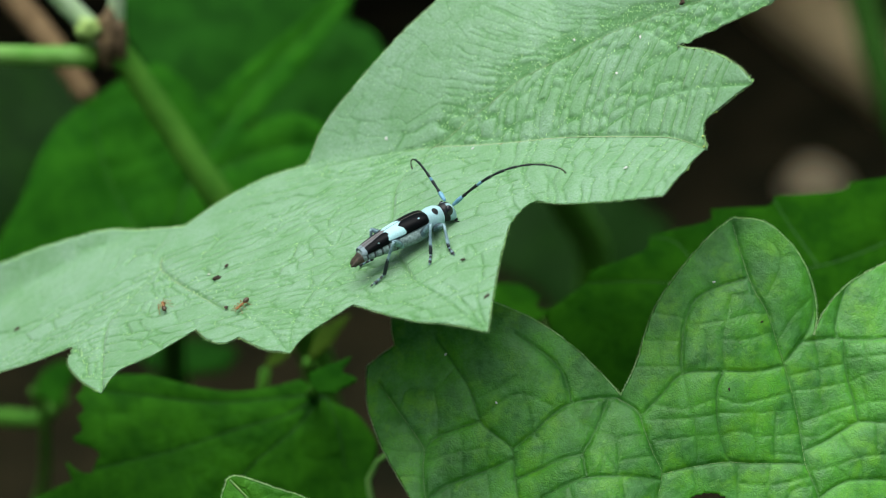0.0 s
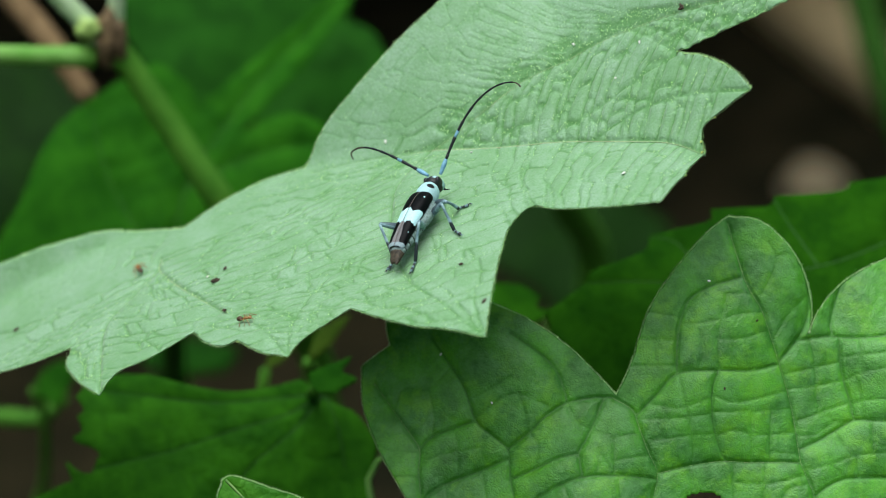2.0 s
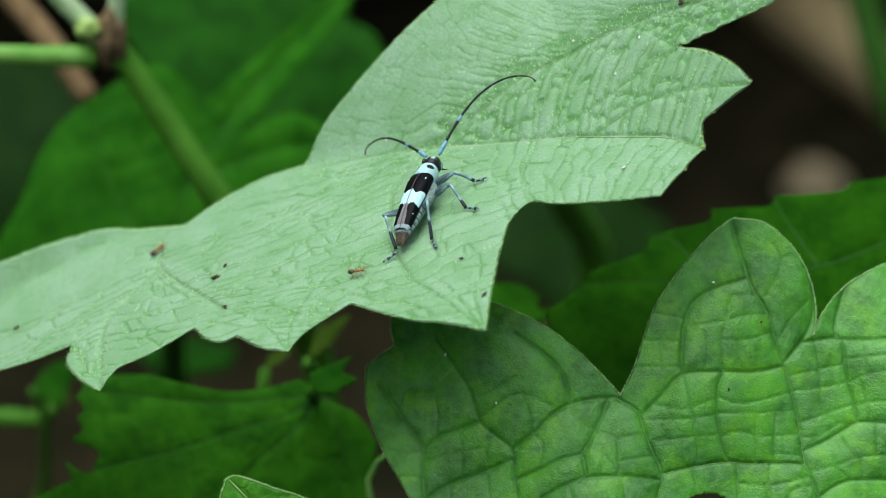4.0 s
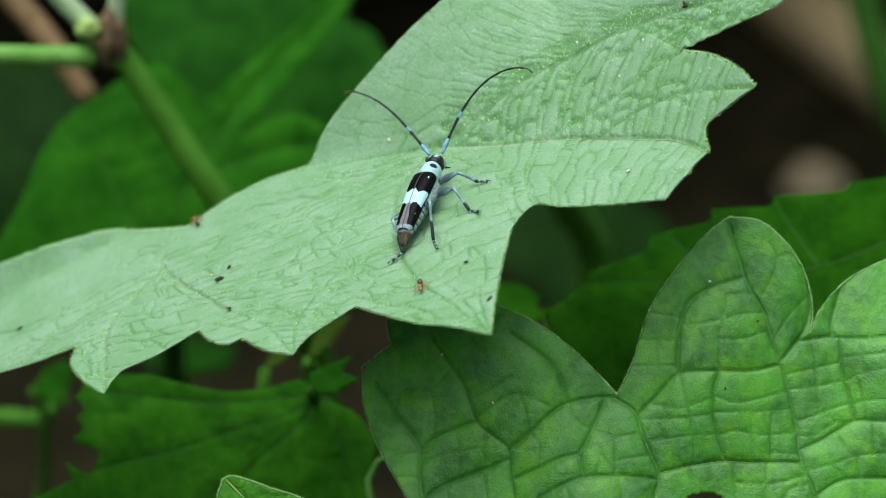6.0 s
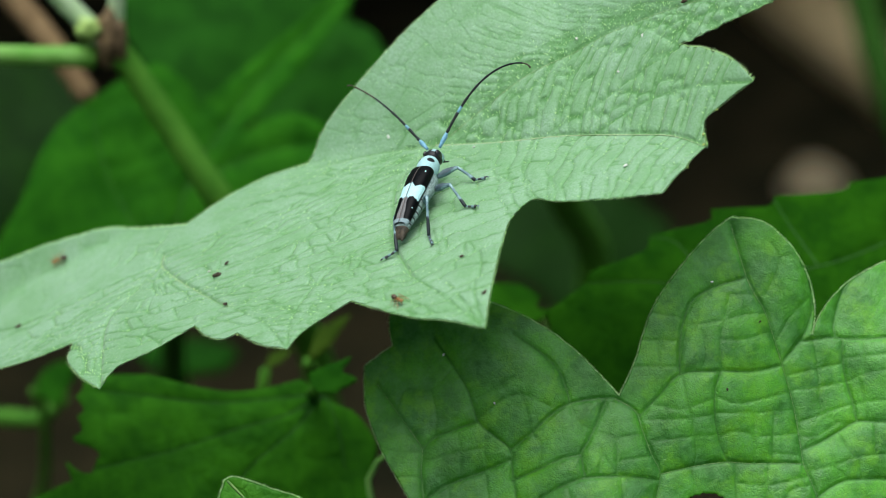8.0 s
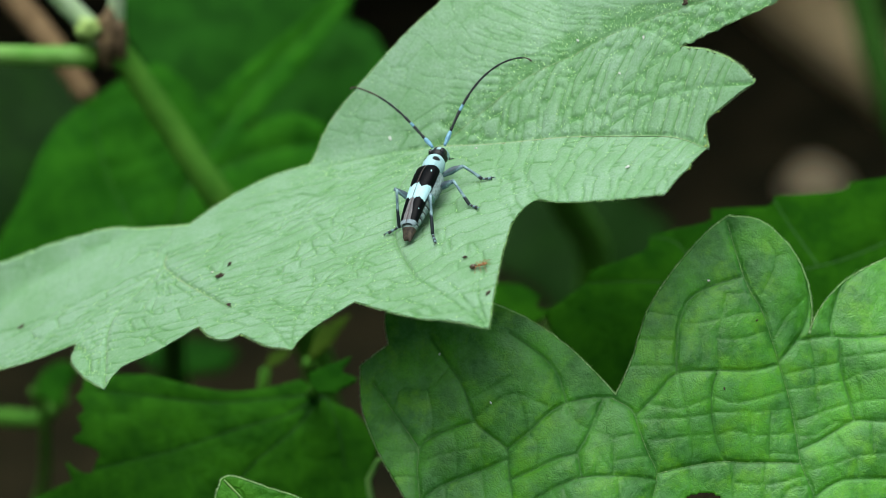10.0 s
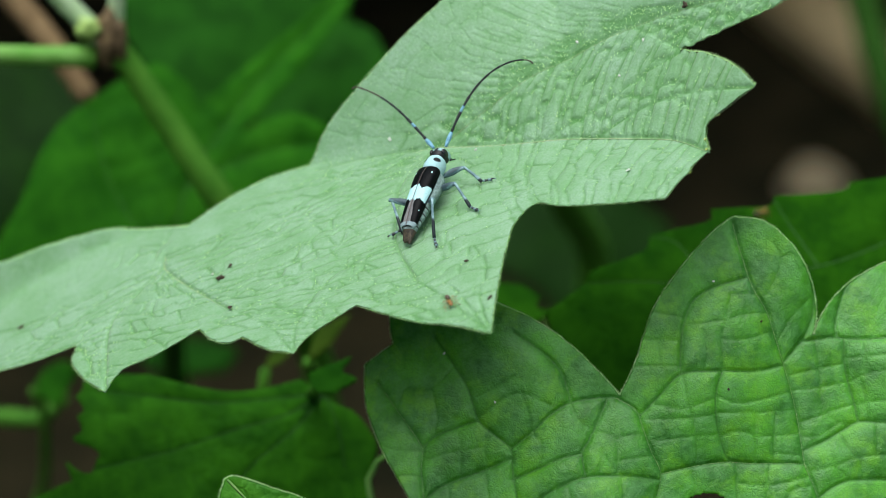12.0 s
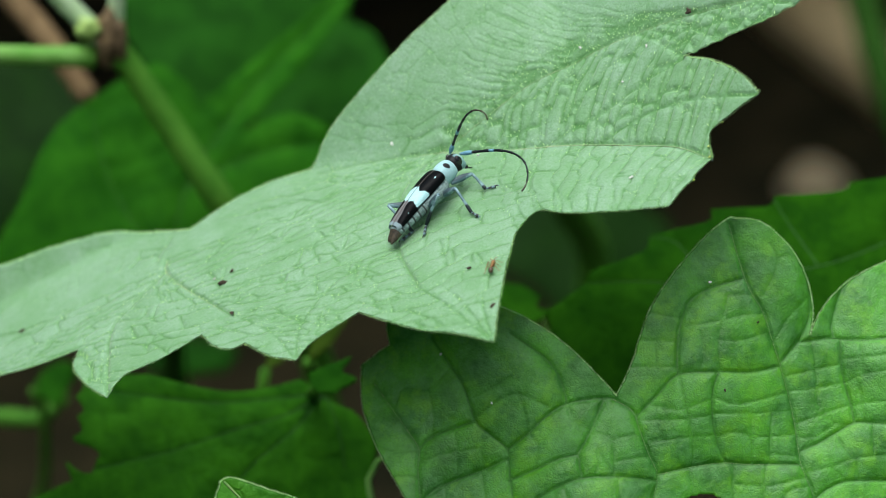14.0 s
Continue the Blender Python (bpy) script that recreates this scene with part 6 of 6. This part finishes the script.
    limb_rows["RM", "femur"] = [(0, pose(0.00160, -0.00110, 0.00135, -0.0, -46.1, -64.0)), (0.5, pose(0.00160, -0.00110, 0.00135, -0.0, -37.3, -87.8)),
        (1, pose(0.00160, -0.00110, 0.00135, -0.0, -59.6, -84.6)), (1.5, pose(0.00160, -0.00110, 0.00135, -0.0, -29.1, -61.0)),
        (2, pose(0.00160, -0.00110, 0.00135, 0.0, -37.3, -95.7)), (2.5, pose(0.00160, -0.00110, 0.00135, 0.0, -35.9, -117.0)),
        (3, pose(0.00160, -0.00110, 0.00135, -0.0, -31.2, -75.7)), (5.5, pose(0.00160, -0.00110, 0.00135, -0.0, -18.7, -89.7)),
        (6.5, pose(0.00160, -0.00110, 0.00135, -0.0, -18.7, -89.7)), (8, pose(0.00160, -0.00110, 0.00135, 0.0, -16.3, -97.5)),
        (10.5, pose(0.00160, -0.00110, 0.00135, 0.0, -25.0, -96.0)), (11, pose(0.00160, -0.00110, 0.00135, 0.0, -25.0, -96.0)),
        (12.5, pose(0.00160, -0.00110, 0.00135, 0.0, -19.6, -94.7)), (13.5, pose(0.00160, -0.00110, 0.00135, 0.0, -20.0, -93.4)),
        (13.6, pose(0.00160, -0.00110, 0.00135, 0.0, -20.0, -93.4)), (14, pose(0.00160, -0.00110, 0.00135, -0.0, -22.8, -79.4))]
    limb_rows["RM", "tibia"] = [(0, pose(0.00260, -0.00316, 0.00373, -18.9, 62.3, -144.0)), (0.5, pose(0.00170, -0.00372, 0.00335, -18.8, 58.7, -161.3)),
        (1, pose(0.00176, -0.00276, 0.00420, 24.8, 74.7, 6.5)), (1.5, pose(0.00300, -0.00362, 0.00296, -16.0, 36.7, -152.1)),
        (2, pose(0.00134, -0.00371, 0.00335, -14.0, 61.2, -143.5)), (2.5, pose(0.00039, -0.00348, 0.00328, -12.2, 54.4, -163.8)),
        (3, pose(0.00230, -0.00383, 0.00306, -16.2, 49.4, -144.3)), (5.5, pose(0.00161, -0.00423, 0.00241, -11.0, 35.4, -133.7)),
        (6.5, pose(0.00161, -0.00423, 0.00241, -11.0, 35.4, -133.7)), (8, pose(0.00118, -0.00424, 0.00227, -9.8, 35.6, -135.0)),
        (10.5, pose(0.00128, -0.00408, 0.00274, -10.7, 43.8, -137.6)), (11, pose(0.00128, -0.00408, 0.00274, -10.7, 43.8, -137.6)),
        (12.5, pose(0.00135, -0.00420, 0.00246, -11.4, 39.5, -138.8)), (13.5, pose(0.00142, -0.00419, 0.00248, -11.9, 37.6, -141.1)),
        (13.6, pose(0.00142, -0.00419, 0.00248, -11.9, 37.6, -141.1)), (14, pose(0.00216, -0.00409, 0.00263, -10.9, 52.3, -116.1))]
    limb_rows["RM", "tarsus"] = [(0, pose(0.00121, -0.00417, 0.00045, 0.0, 17.0, -127.9)), (0.5, pose(-0.00012, -0.00434, 0.00019, 0.0, 13.4, -134.4)),
        (1, pose(0.00273, -0.00265, 0.00063, 0.0, 11.2, -116.1)), (1.5, pose(0.00038, -0.00501, 0.00075, -0.0, -1.1, -66.1)),
        (2, pose(-0.00009, -0.00477, 0.00011, 0.0, 4.7, -123.1)), (2.5, pose(-0.00168, -0.00409, 0.00028, 0.0, 6.3, -117.2)),
        (3, pose(0.00034, -0.00524, 0.00025, 0.0, 5.5, -98.1)), (5.5, pose(-0.00047, -0.00641, 0.00027, 0.0, 4.4, -105.4)),
        (6.5, pose(-0.00047, -0.00641, 0.00027, 0.0, 4.4, -105.4)), (8, pose(-0.00094, -0.00637, 0.00012, 0.0, 7.0, -91.4)),
        (10.5, pose(-0.00069, -0.00588, 0.00018, 0.0, 1.7, -120.5)), (11, pose(-0.00069, -0.00588, 0.00018, 0.0, 1.7, -120.5)),
        (12.5, pose(-0.00080, -0.00608, 0.00010, 0.0, 3.5, -116.0)), (13.5, pose(-0.00087, -0.00604, 0.00022, 0.0, 1.7, -118.3)),
        (13.6, pose(-0.00087, -0.00604, 0.00022, 0.0, 1.7, -118.3)), (14, pose(0.00117, -0.00612, -0.00030, 0.0, 7.6, -102.1))]
    limb_rows["RH", "femur"] = [(0, pose(-0.00090, -0.00110, 0.00140, 0.0, -38.5, -128.9)), (0.5, pose(-0.00090, -0.00110, 0.00140, 0.0, -37.4, -131.4)),
        (1, pose(-0.00090, -0.00110, 0.00140, 0.0, -46.2, -119.6)), (1.5, pose(-0.00090, -0.00110, 0.00140, 0.0, -34.8, -142.1)),
        (2, pose(-0.00090, -0.00110, 0.00140, 0.0, -44.8, -141.7)), (2.5, pose(-0.00090, -0.00110, 0.00140, 0.0, -58.2, -105.9)),
        (3, pose(-0.00090, -0.00110, 0.00140, 0.0, -47.5, -129.5)), (5.5, pose(-0.00090, -0.00110, 0.00140, 0.0, -45.5, -130.3)),
        (6.5, pose(-0.00090, -0.00110, 0.00140, 0.0, -45.5, -130.3)), (8, pose(-0.00090, -0.00110, 0.00140, 0.0, -41.5, -131.8)),
        (10.5, pose(-0.00090, -0.00110, 0.00140, 0.0, -49.0, -133.8)), (11, pose(-0.00090, -0.00110, 0.00140, 0.0, -49.0, -133.8)),
        (12.5, pose(-0.00090, -0.00110, 0.00140, 0.0, -41.9, -132.8)), (13.5, pose(-0.00090, -0.00110, 0.00140, 0.0, -44.6, -131.8)),
        (13.6, pose(-0.00090, -0.00110, 0.00140, 0.0, -44.6, -131.8)), (14, pose(-0.00090, -0.00110, 0.00140, -0.0, -38.6, -82.5))]
    limb_rows["RH", "tibia"] = [(0, pose(-0.00287, -0.00354, 0.00389, -23.4, 62.1, 137.6)), (0.5, pose(-0.00300, -0.00349, 0.00383, -19.5, 53.6, 122.4)),
        (1, pose(-0.00227, -0.00351, 0.00429, -14.2, 59.3, -179.8)), (1.5, pose(-0.00349, -0.00312, 0.00368, -17.2, 57.1, 152.5)),
        (2, pose(-0.00313, -0.00286, 0.00422, -12.0, 51.1, 160.1)), (2.5, pose(-0.00148, -0.00313, 0.00480, -19.2, 68.3, 160.2)),
        (3, pose(-0.00262, -0.00318, 0.00435, -9.5, 52.5, -174.4)), (5.5, pose(-0.00272, -0.00324, 0.00425, -8.8, 45.2, -175.6)),
        (6.5, pose(-0.00272, -0.00324, 0.00425, -8.8, 45.2, -175.6)), (8, pose(-0.00290, -0.00333, 0.00405, -9.3, 42.0, -178.3)),
        (10.5, pose(-0.00272, -0.00299, 0.00442, -8.0, 41.5, -179.8)), (11, pose(-0.00272, -0.00299, 0.00442, -8.0, 41.5, -179.8)),
        (12.5, pose(-0.00292, -0.00329, 0.00407, -8.2, 37.2, -176.0)), (13.5, pose(-0.00280, -0.00322, 0.00421, -8.5, 38.5, -178.5)),
        (13.6, pose(-0.00280, -0.00322, 0.00421, -8.5, 38.5, -178.5)), (14, pose(-0.00049, -0.00420, 0.00390, -9.8, 44.4, 129.2))]
    limb_rows["RH", "tarsus"] = [(0, pose(-0.00459, -0.00196, -0.00053, 0.0, 15.0, -171.1)), (0.5, pose(-0.00459, -0.00098, -0.00020, 0.0, 9.4, 178.9)),
        (1, pose(-0.00482, -0.00352, -0.00001, 0.0, 8.8, -138.5)), (1.5, pose(-0.00590, -0.00186, -0.00051, 0.0, 11.0, -155.4)),
        (2, pose(-0.00608, -0.00179, 0.00033, 0.0, 3.8, -174.4)), (2.5, pose(-0.00321, -0.00250, 0.00015, 0.0, 5.4, -146.1)),
        (3, pose(-0.00565, -0.00348, 0.00038, 0.0, 3.1, -142.2)), (5.5, pose(-0.00623, -0.00351, 0.00071, 0.0, 1.1, -143.5)),
        (6.5, pose(-0.00623, -0.00351, 0.00071, 0.0, 1.1, -143.5)), (8, pose(-0.00661, -0.00345, 0.00071, 0.0, 1.4, -144.5)),
        (10.5, pose(-0.00646, -0.00301, 0.00110, 0.0, -2.0, -147.4)), (11, pose(-0.00646, -0.00301, 0.00110, 0.0, -2.0, -147.4)),
        (12.5, pose(-0.00689, -0.00357, 0.00105, 0.0, -0.5, -146.3)), (13.5, pose(-0.00671, -0.00333, 0.00110, 0.0, -1.3, -142.2)),
        (13.6, pose(-0.00671, -0.00333, 0.00110, 0.0, -1.3, -142.2)), (14, pose(-0.00275, -0.00143, 0.00040, 0.0, 4.6, -146.2))]
    limb_rows["LH", "femur"] = [(0, pose(-0.00090, 0.00110, 0.00140, 0.0, -49.1, -178.7)), (0.5, pose(-0.00090, 0.00110, 0.00140, 0.0, -49.6, 165.7)),
        (1, pose(-0.00090, 0.00110, 0.00140, 0.0, -41.6, 156.6)), (1.5, pose(-0.00090, 0.00110, 0.00140, 0.0, -48.2, 131.7)),
        (2, pose(-0.00090, 0.00110, 0.00140, 0.0, -44.3, 129.9)), (2.5, pose(-0.00090, 0.00110, 0.00140, 0.0, -49.0, 144.8)),
        (3, pose(-0.00090, 0.00110, 0.00140, 0.0, -35.7, 125.9)), (5.5, pose(-0.00090, 0.00110, 0.00140, 0.0, -26.0, 164.4)),
        (6.5, pose(-0.00090, 0.00110, 0.00140, 0.0, -26.0, 164.4)), (8, pose(-0.00090, 0.00110, 0.00140, 0.0, -19.2, 173.7)),
        (10.5, pose(-0.00090, 0.00110, 0.00140, 0.0, -71.6, 101.5)), (11, pose(-0.00090, 0.00110, 0.00140, 0.0, -71.6, 101.5)),
        (12.5, pose(-0.00090, 0.00110, 0.00140, 0.0, -10.4, 92.4)), (13.5, pose(-0.00090, 0.00110, 0.00140, 0.0, -10.3, 94.0)),
        (13.6, pose(-0.00090, 0.00110, 0.00140, 0.0, -10.3, 94.0)), (14, pose(-0.00090, 0.00110, 0.00140, 0.0, -34.1, 137.9))]
    limb_rows["LH", "tibia"] = [(0, pose(-0.00352, 0.00104, 0.00442, -24.0, 71.4, 103.7)), (0.5, pose(-0.00341, 0.00174, 0.00445, -8.5, 66.3, 135.7)),
        (1, pose(-0.00364, 0.00229, 0.00406, 0.0, 60.2, 156.6)), (1.5, pose(-0.00267, 0.00309, 0.00438, 26.7, 77.0, -163.9)),
        (2, pose(-0.00274, 0.00330, 0.00419, 14.5, 48.3, -147.0)), (2.5, pose(-0.00305, 0.00261, 0.00442, 7.5, 63.7, 172.6)),
        (3, pose(-0.00281, 0.00373, 0.00373, 14.6, 41.1, -155.9)), (5.5, pose(-0.00436, 0.00206, 0.00315, 9.4, 27.1, -153.2)),
        (6.5, pose(-0.00436, 0.00206, 0.00315, 9.4, 27.1, -153.2)), (8, pose(-0.00466, 0.00151, 0.00271, 5.7, 19.4, -163.0)),
        (10.5, pose(-0.00115, 0.00234, 0.00520, 6.7, 59.2, 161.4)), (11, pose(-0.00115, 0.00234, 0.00520, 6.7, 59.2, 161.4)),
        (12.5, pose(-0.00106, 0.00503, 0.00212, 13.2, 13.0, -139.4)), (13.5, pose(-0.00117, 0.00503, 0.00212, 13.4, 13.0, -138.9)),
        (13.6, pose(-0.00117, 0.00503, 0.00212, 13.4, 13.0, -138.9)), (14, pose(-0.00336, 0.00332, 0.00364, 14.5, 37.4, -105.7))]
    limb_rows["LH", "tarsus"] = [(0, pose(-0.00390, 0.00259, -0.00032, 0.0, 12.4, 155.2)), (0.5, pose(-0.00485, 0.00315, -0.00013, 0.0, 6.1, 118.7)),
        (1, pose(-0.00593, 0.00327, -0.00028, 0.0, 6.6, 111.3)), (1.5, pose(-0.00375, 0.00278, -0.00049, 0.0, 6.8, 86.7)),
        (2, pose(-0.00553, 0.00148, 0.00046, 0.0, 2.6, 172.3)), (2.5, pose(-0.00524, 0.00290, -0.00007, 0.0, 6.8, 163.7)),
        (3, pose(-0.00624, 0.00219, 0.00044, 0.0, 2.4, 149.6)), (5.5, pose(-0.00834, 0.00006, 0.00088, 0.0, 0.9, 141.9)),
        (6.5, pose(-0.00834, 0.00006, 0.00088, 0.0, 0.9, 141.9)), (8, pose(-0.00917, 0.00014, 0.00106, 0.0, 0.6, 133.3)),
        (10.5, pose(-0.00358, 0.00315, 0.00090, 0.0, -2.3, 128.3)), (11, pose(-0.00358, 0.00315, 0.00090, 0.0, -2.3, 128.3)),
        (12.5, pose(-0.00476, 0.00186, 0.00100, 0.0, -1.0, 128.8)), (13.5, pose(-0.00485, 0.00182, 0.00099, 0.0, -0.2, 128.8)),
        (13.6, pose(-0.00485, 0.00182, 0.00099, 0.0, -0.2, 128.8)), (14, pose(-0.00443, -0.00051, 0.00061, 0.0, -1.7, 169.4))]
    limb_rows["LF", "femur"] = [(t, pose(0.00390, 0.00075, 0.00150, 0, -27.3, 8.3)) for t in (0, 14)]
    limb_rows["LF", "tibia"] = [(t, pose(0.00654, 0.00113, 0.00287, 0, 50.6, 166.5)) for t in (0, 14)]
    limb_rows["LF", "tarsus"] = [(t, pose(0.00469, 0.00158, 0.00056, 0, 6.6, 50.0)) for t in (0, 14)]
    limb_rows["LM", "femur"] = [(t, pose(0.00160, 0.00110, 0.00135, 0, -35.3, 5.5)) for t in (0, 14)]
    limb_rows["LM", "tibia"] = [(t, pose(0.00428, 0.00136, 0.00326, 0, 51.4, 169.0)) for t in (0, 14)]
    limb_rows["LM", "tarsus"] = [(t, pose(0.00201, 0.00180, 0.00037, 0, 6.6, 50.0)) for t in (0, 14)]
    limb_rows["ant", "R"] = [(0, pose(0.00713, -0.00111, 0.00380, 30.4, -36.0, -57.4)), (0.5, pose(0.00713, -0.00111, 0.00380, -7.5, -41.5, -35.5)),
        (1, pose(0.00713, -0.00111, 0.00380, -2.1, -42.5, -50.8)), (1.5, pose(0.00713, -0.00111, 0.00380, -38.8, -43.4, -48.8)),
        (2, pose(0.00713, -0.00111, 0.00380, -79.9, -34.8, -25.4)), (2.5, pose(0.00713, -0.00111, 0.00380, -65.1, -45.3, -58.5)),
        (3, pose(0.00713, -0.00111, 0.00380, -70.4, -18.8, -26.0)), (5.5, pose(0.00713, -0.00111, 0.00380, -72.1, -27.0, -22.9)),
        (6.5, pose(0.00713, -0.00111, 0.00380, -72.1, -27.0, -22.9)), (8, pose(0.00713, -0.00111, 0.00380, -78.1, -23.5, -25.2)),
        (10.5, pose(0.00713, -0.00111, 0.00380, -78.7, -16.9, -12.8)), (11, pose(0.00713, -0.00111, 0.00380, -78.7, -16.9, -12.8)),
        (12.5, pose(0.00713, -0.00111, 0.00380, -75.2, -16.3, -11.8)), (13.5, pose(0.00713, -0.00111, 0.00380, -77.0, -15.6, -11.1)),
        (13.6, pose(0.00713, -0.00111, 0.00380, -77.0, -15.6, -11.1)), (14, pose(0.00713, -0.00111, 0.00380, -76.1, -3.6, -77.0))]
    limb_rows["ant", "L"] = [(0, pose(0.00690, 0.00055, 0.00402, 2.5, -9.9, 77.6)), (0.5, pose(0.00690, 0.00055, 0.00402, 13.5, -14.6, 80.2)),
        (1, pose(0.00690, 0.00055, 0.00402, 6.0, -4.7, 65.9)), (1.5, pose(0.00690, 0.00055, 0.00402, 68.8, -13.6, 69.3)),
        (2, pose(0.00690, 0.00055, 0.00402, 12.5, -15.5, 65.7)), (2.5, pose(0.00690, 0.00055, 0.00402, 6.5, -11.8, 63.1)),
        (3, pose(0.00690, 0.00055, 0.00402, 10.3, -1.0, 44.2)), (5.5, pose(0.00690, 0.00055, 0.00402, 110.3, -19.9, 46.4)),
        (6.5, pose(0.00690, 0.00055, 0.00402, 110.3, -19.9, 46.4)), (8, pose(0.00690, 0.00055, 0.00402, 137.4, -14.2, 47.4)),
        (10.5, pose(0.00690, 0.00055, 0.00402, 124.5, -13.1, 46.9)), (11, pose(0.00690, 0.00055, 0.00402, 124.5, -13.1, 46.9)),
        (12.5, pose(0.00690, 0.00055, 0.00402, 129.2, -13.0, 48.3)), (13.5, pose(0.00690, 0.00055, 0.00402, 128.1, -13.0, 49.2)),
        (13.6, pose(0.00690, 0.00055, 0.00402, 128.1, -13.0, 49.2)), (14, pose(0.00690, 0.00055, 0.00402, -25.4, -44.0, -85.6))]
    for key, rows in limb_rows.items():
        walk(beetle_limbs[key], rows)
    ant_rows_a = [(0, -25.1, -4.2, -138), (0.5, -26.1, -5.1, -176),
        (1, -29.9, -4.5, -183), (1.5, -29.7, -4.9, -103),
        (2, -24.3, -7.2, -23), (2.5, -19.7, -7.8, 2),
        (3, -16.0, -6.9, -9), (5.5, -1.3, -10.6, -23),
        (6, -1.2, -13.3, -89), (6.5, -1.2, -13.1, -118),
        (7, -1.5, -13.8, -163), (7.5, -4.7, -14.2, -134),
        (8, -3.6, -16.0, -54), (10.5, 7.5, -13.9, -7),
        (11, 5.1, -17.1, -87), (11.5, 3.5, -18.6, -155),
        (12, 2.3, -18.4, -75), (12.5, 4.1, -19.9, -5),
        (13, 6.1, -18.7, 56), (13.5, 7.2, -15.2, 74),
        (14, 7.8, -12.7, 76)]
    ant_rows_b = [(0, -36.9, 3.3, 103), (0.5, -37.9, 7.4, 103),
        (1, -38.5, 10.2, 115), (1.5, -40.2, 12.6, 118),
        (2, -41.4, 15.8, 113), (2.5, -42.0, 16.7, 113),
        (3, -41.9, 16.9, 33), (5.5, -33.1, 20.5, 29),
        (6, -33.6, 21.6, 109), (6.5, -36.9, 20.9, 170),
        (7, -43.1, 23.2, 158), (7.5, -49.1, 25.8, 161),
        (8, -55.6, 27.5, 173), (10.5, -71.9, 28.6, 179),
        (11, -73.0, 27.8, 209), (11.5, -74.0, 27.4, 161),
        (12, -74.3, 28.3, 128), (12.5, -74.8, 28.4, 208),
        (13, -74.9, 27.8, 278), (13.5, -74.6, 27.2, 225),
        (14, -75.3, 27.4, 164)]
    ant_rows_c = [(0, -3.7, 7.2, 0), (11.5, -3.7, 7.2, 54),
        (12, 0.3, 12.8, 25), (12.5, 6.5, 11.9, -20),
        (13, 9.6, 9.3, -18), (13.5, 16.8, 8.6, -8),
        (14, 24.4, 7.3, -9)]
    def on_blade(u, v, turn, height):
        """A pose on a blade, lying along its slope."""
        h, a, b = (float(height(np.array([u + i]), np.array([v + j]))[0]) for i, j in ((0, 0), (0.5, 0), (0, 0.5)))
        x, y = Vector((0.5, 0, a - h)).normalized(), Vector((0, 0.5, b - h)).normalized()
        z = x.cross(y).normalized()
        m = Matrix((x, z.cross(x), z)).transposed().to_4x4()
        return Matrix.Translation((u * MM, v * MM, (h + 0.15) * MM)) @ m @ pose(0, 0, 0, 0, 0, turn)

    for ant, rows in zip(ants, (ant_rows_a, ant_rows_b)):
        walk(ant, [(t, m @ on_blade(u, v, turn, main_height)) for (t, m), (_, u, v, turn) in zip(pale_rows, rows)])
    still = saw_toothed_leaf.matrix_world.copy()
    walk(ants[2], [(t, still @ on_blade(u, v, turn, domed_height)) for t, u, v, turn in ant_rows_c])
    for rows, height, crumbs in ((pale_rows, main_height, pale_leaf_crumbs), (quilted_rows, quilted_height, quilted_leaf_crumbs)):
        for ob, u, v, turn in crumbs:
            walk(ob, [(t, m @ on_blade(u, v, turn, height)) for t, m in rows])


motions()
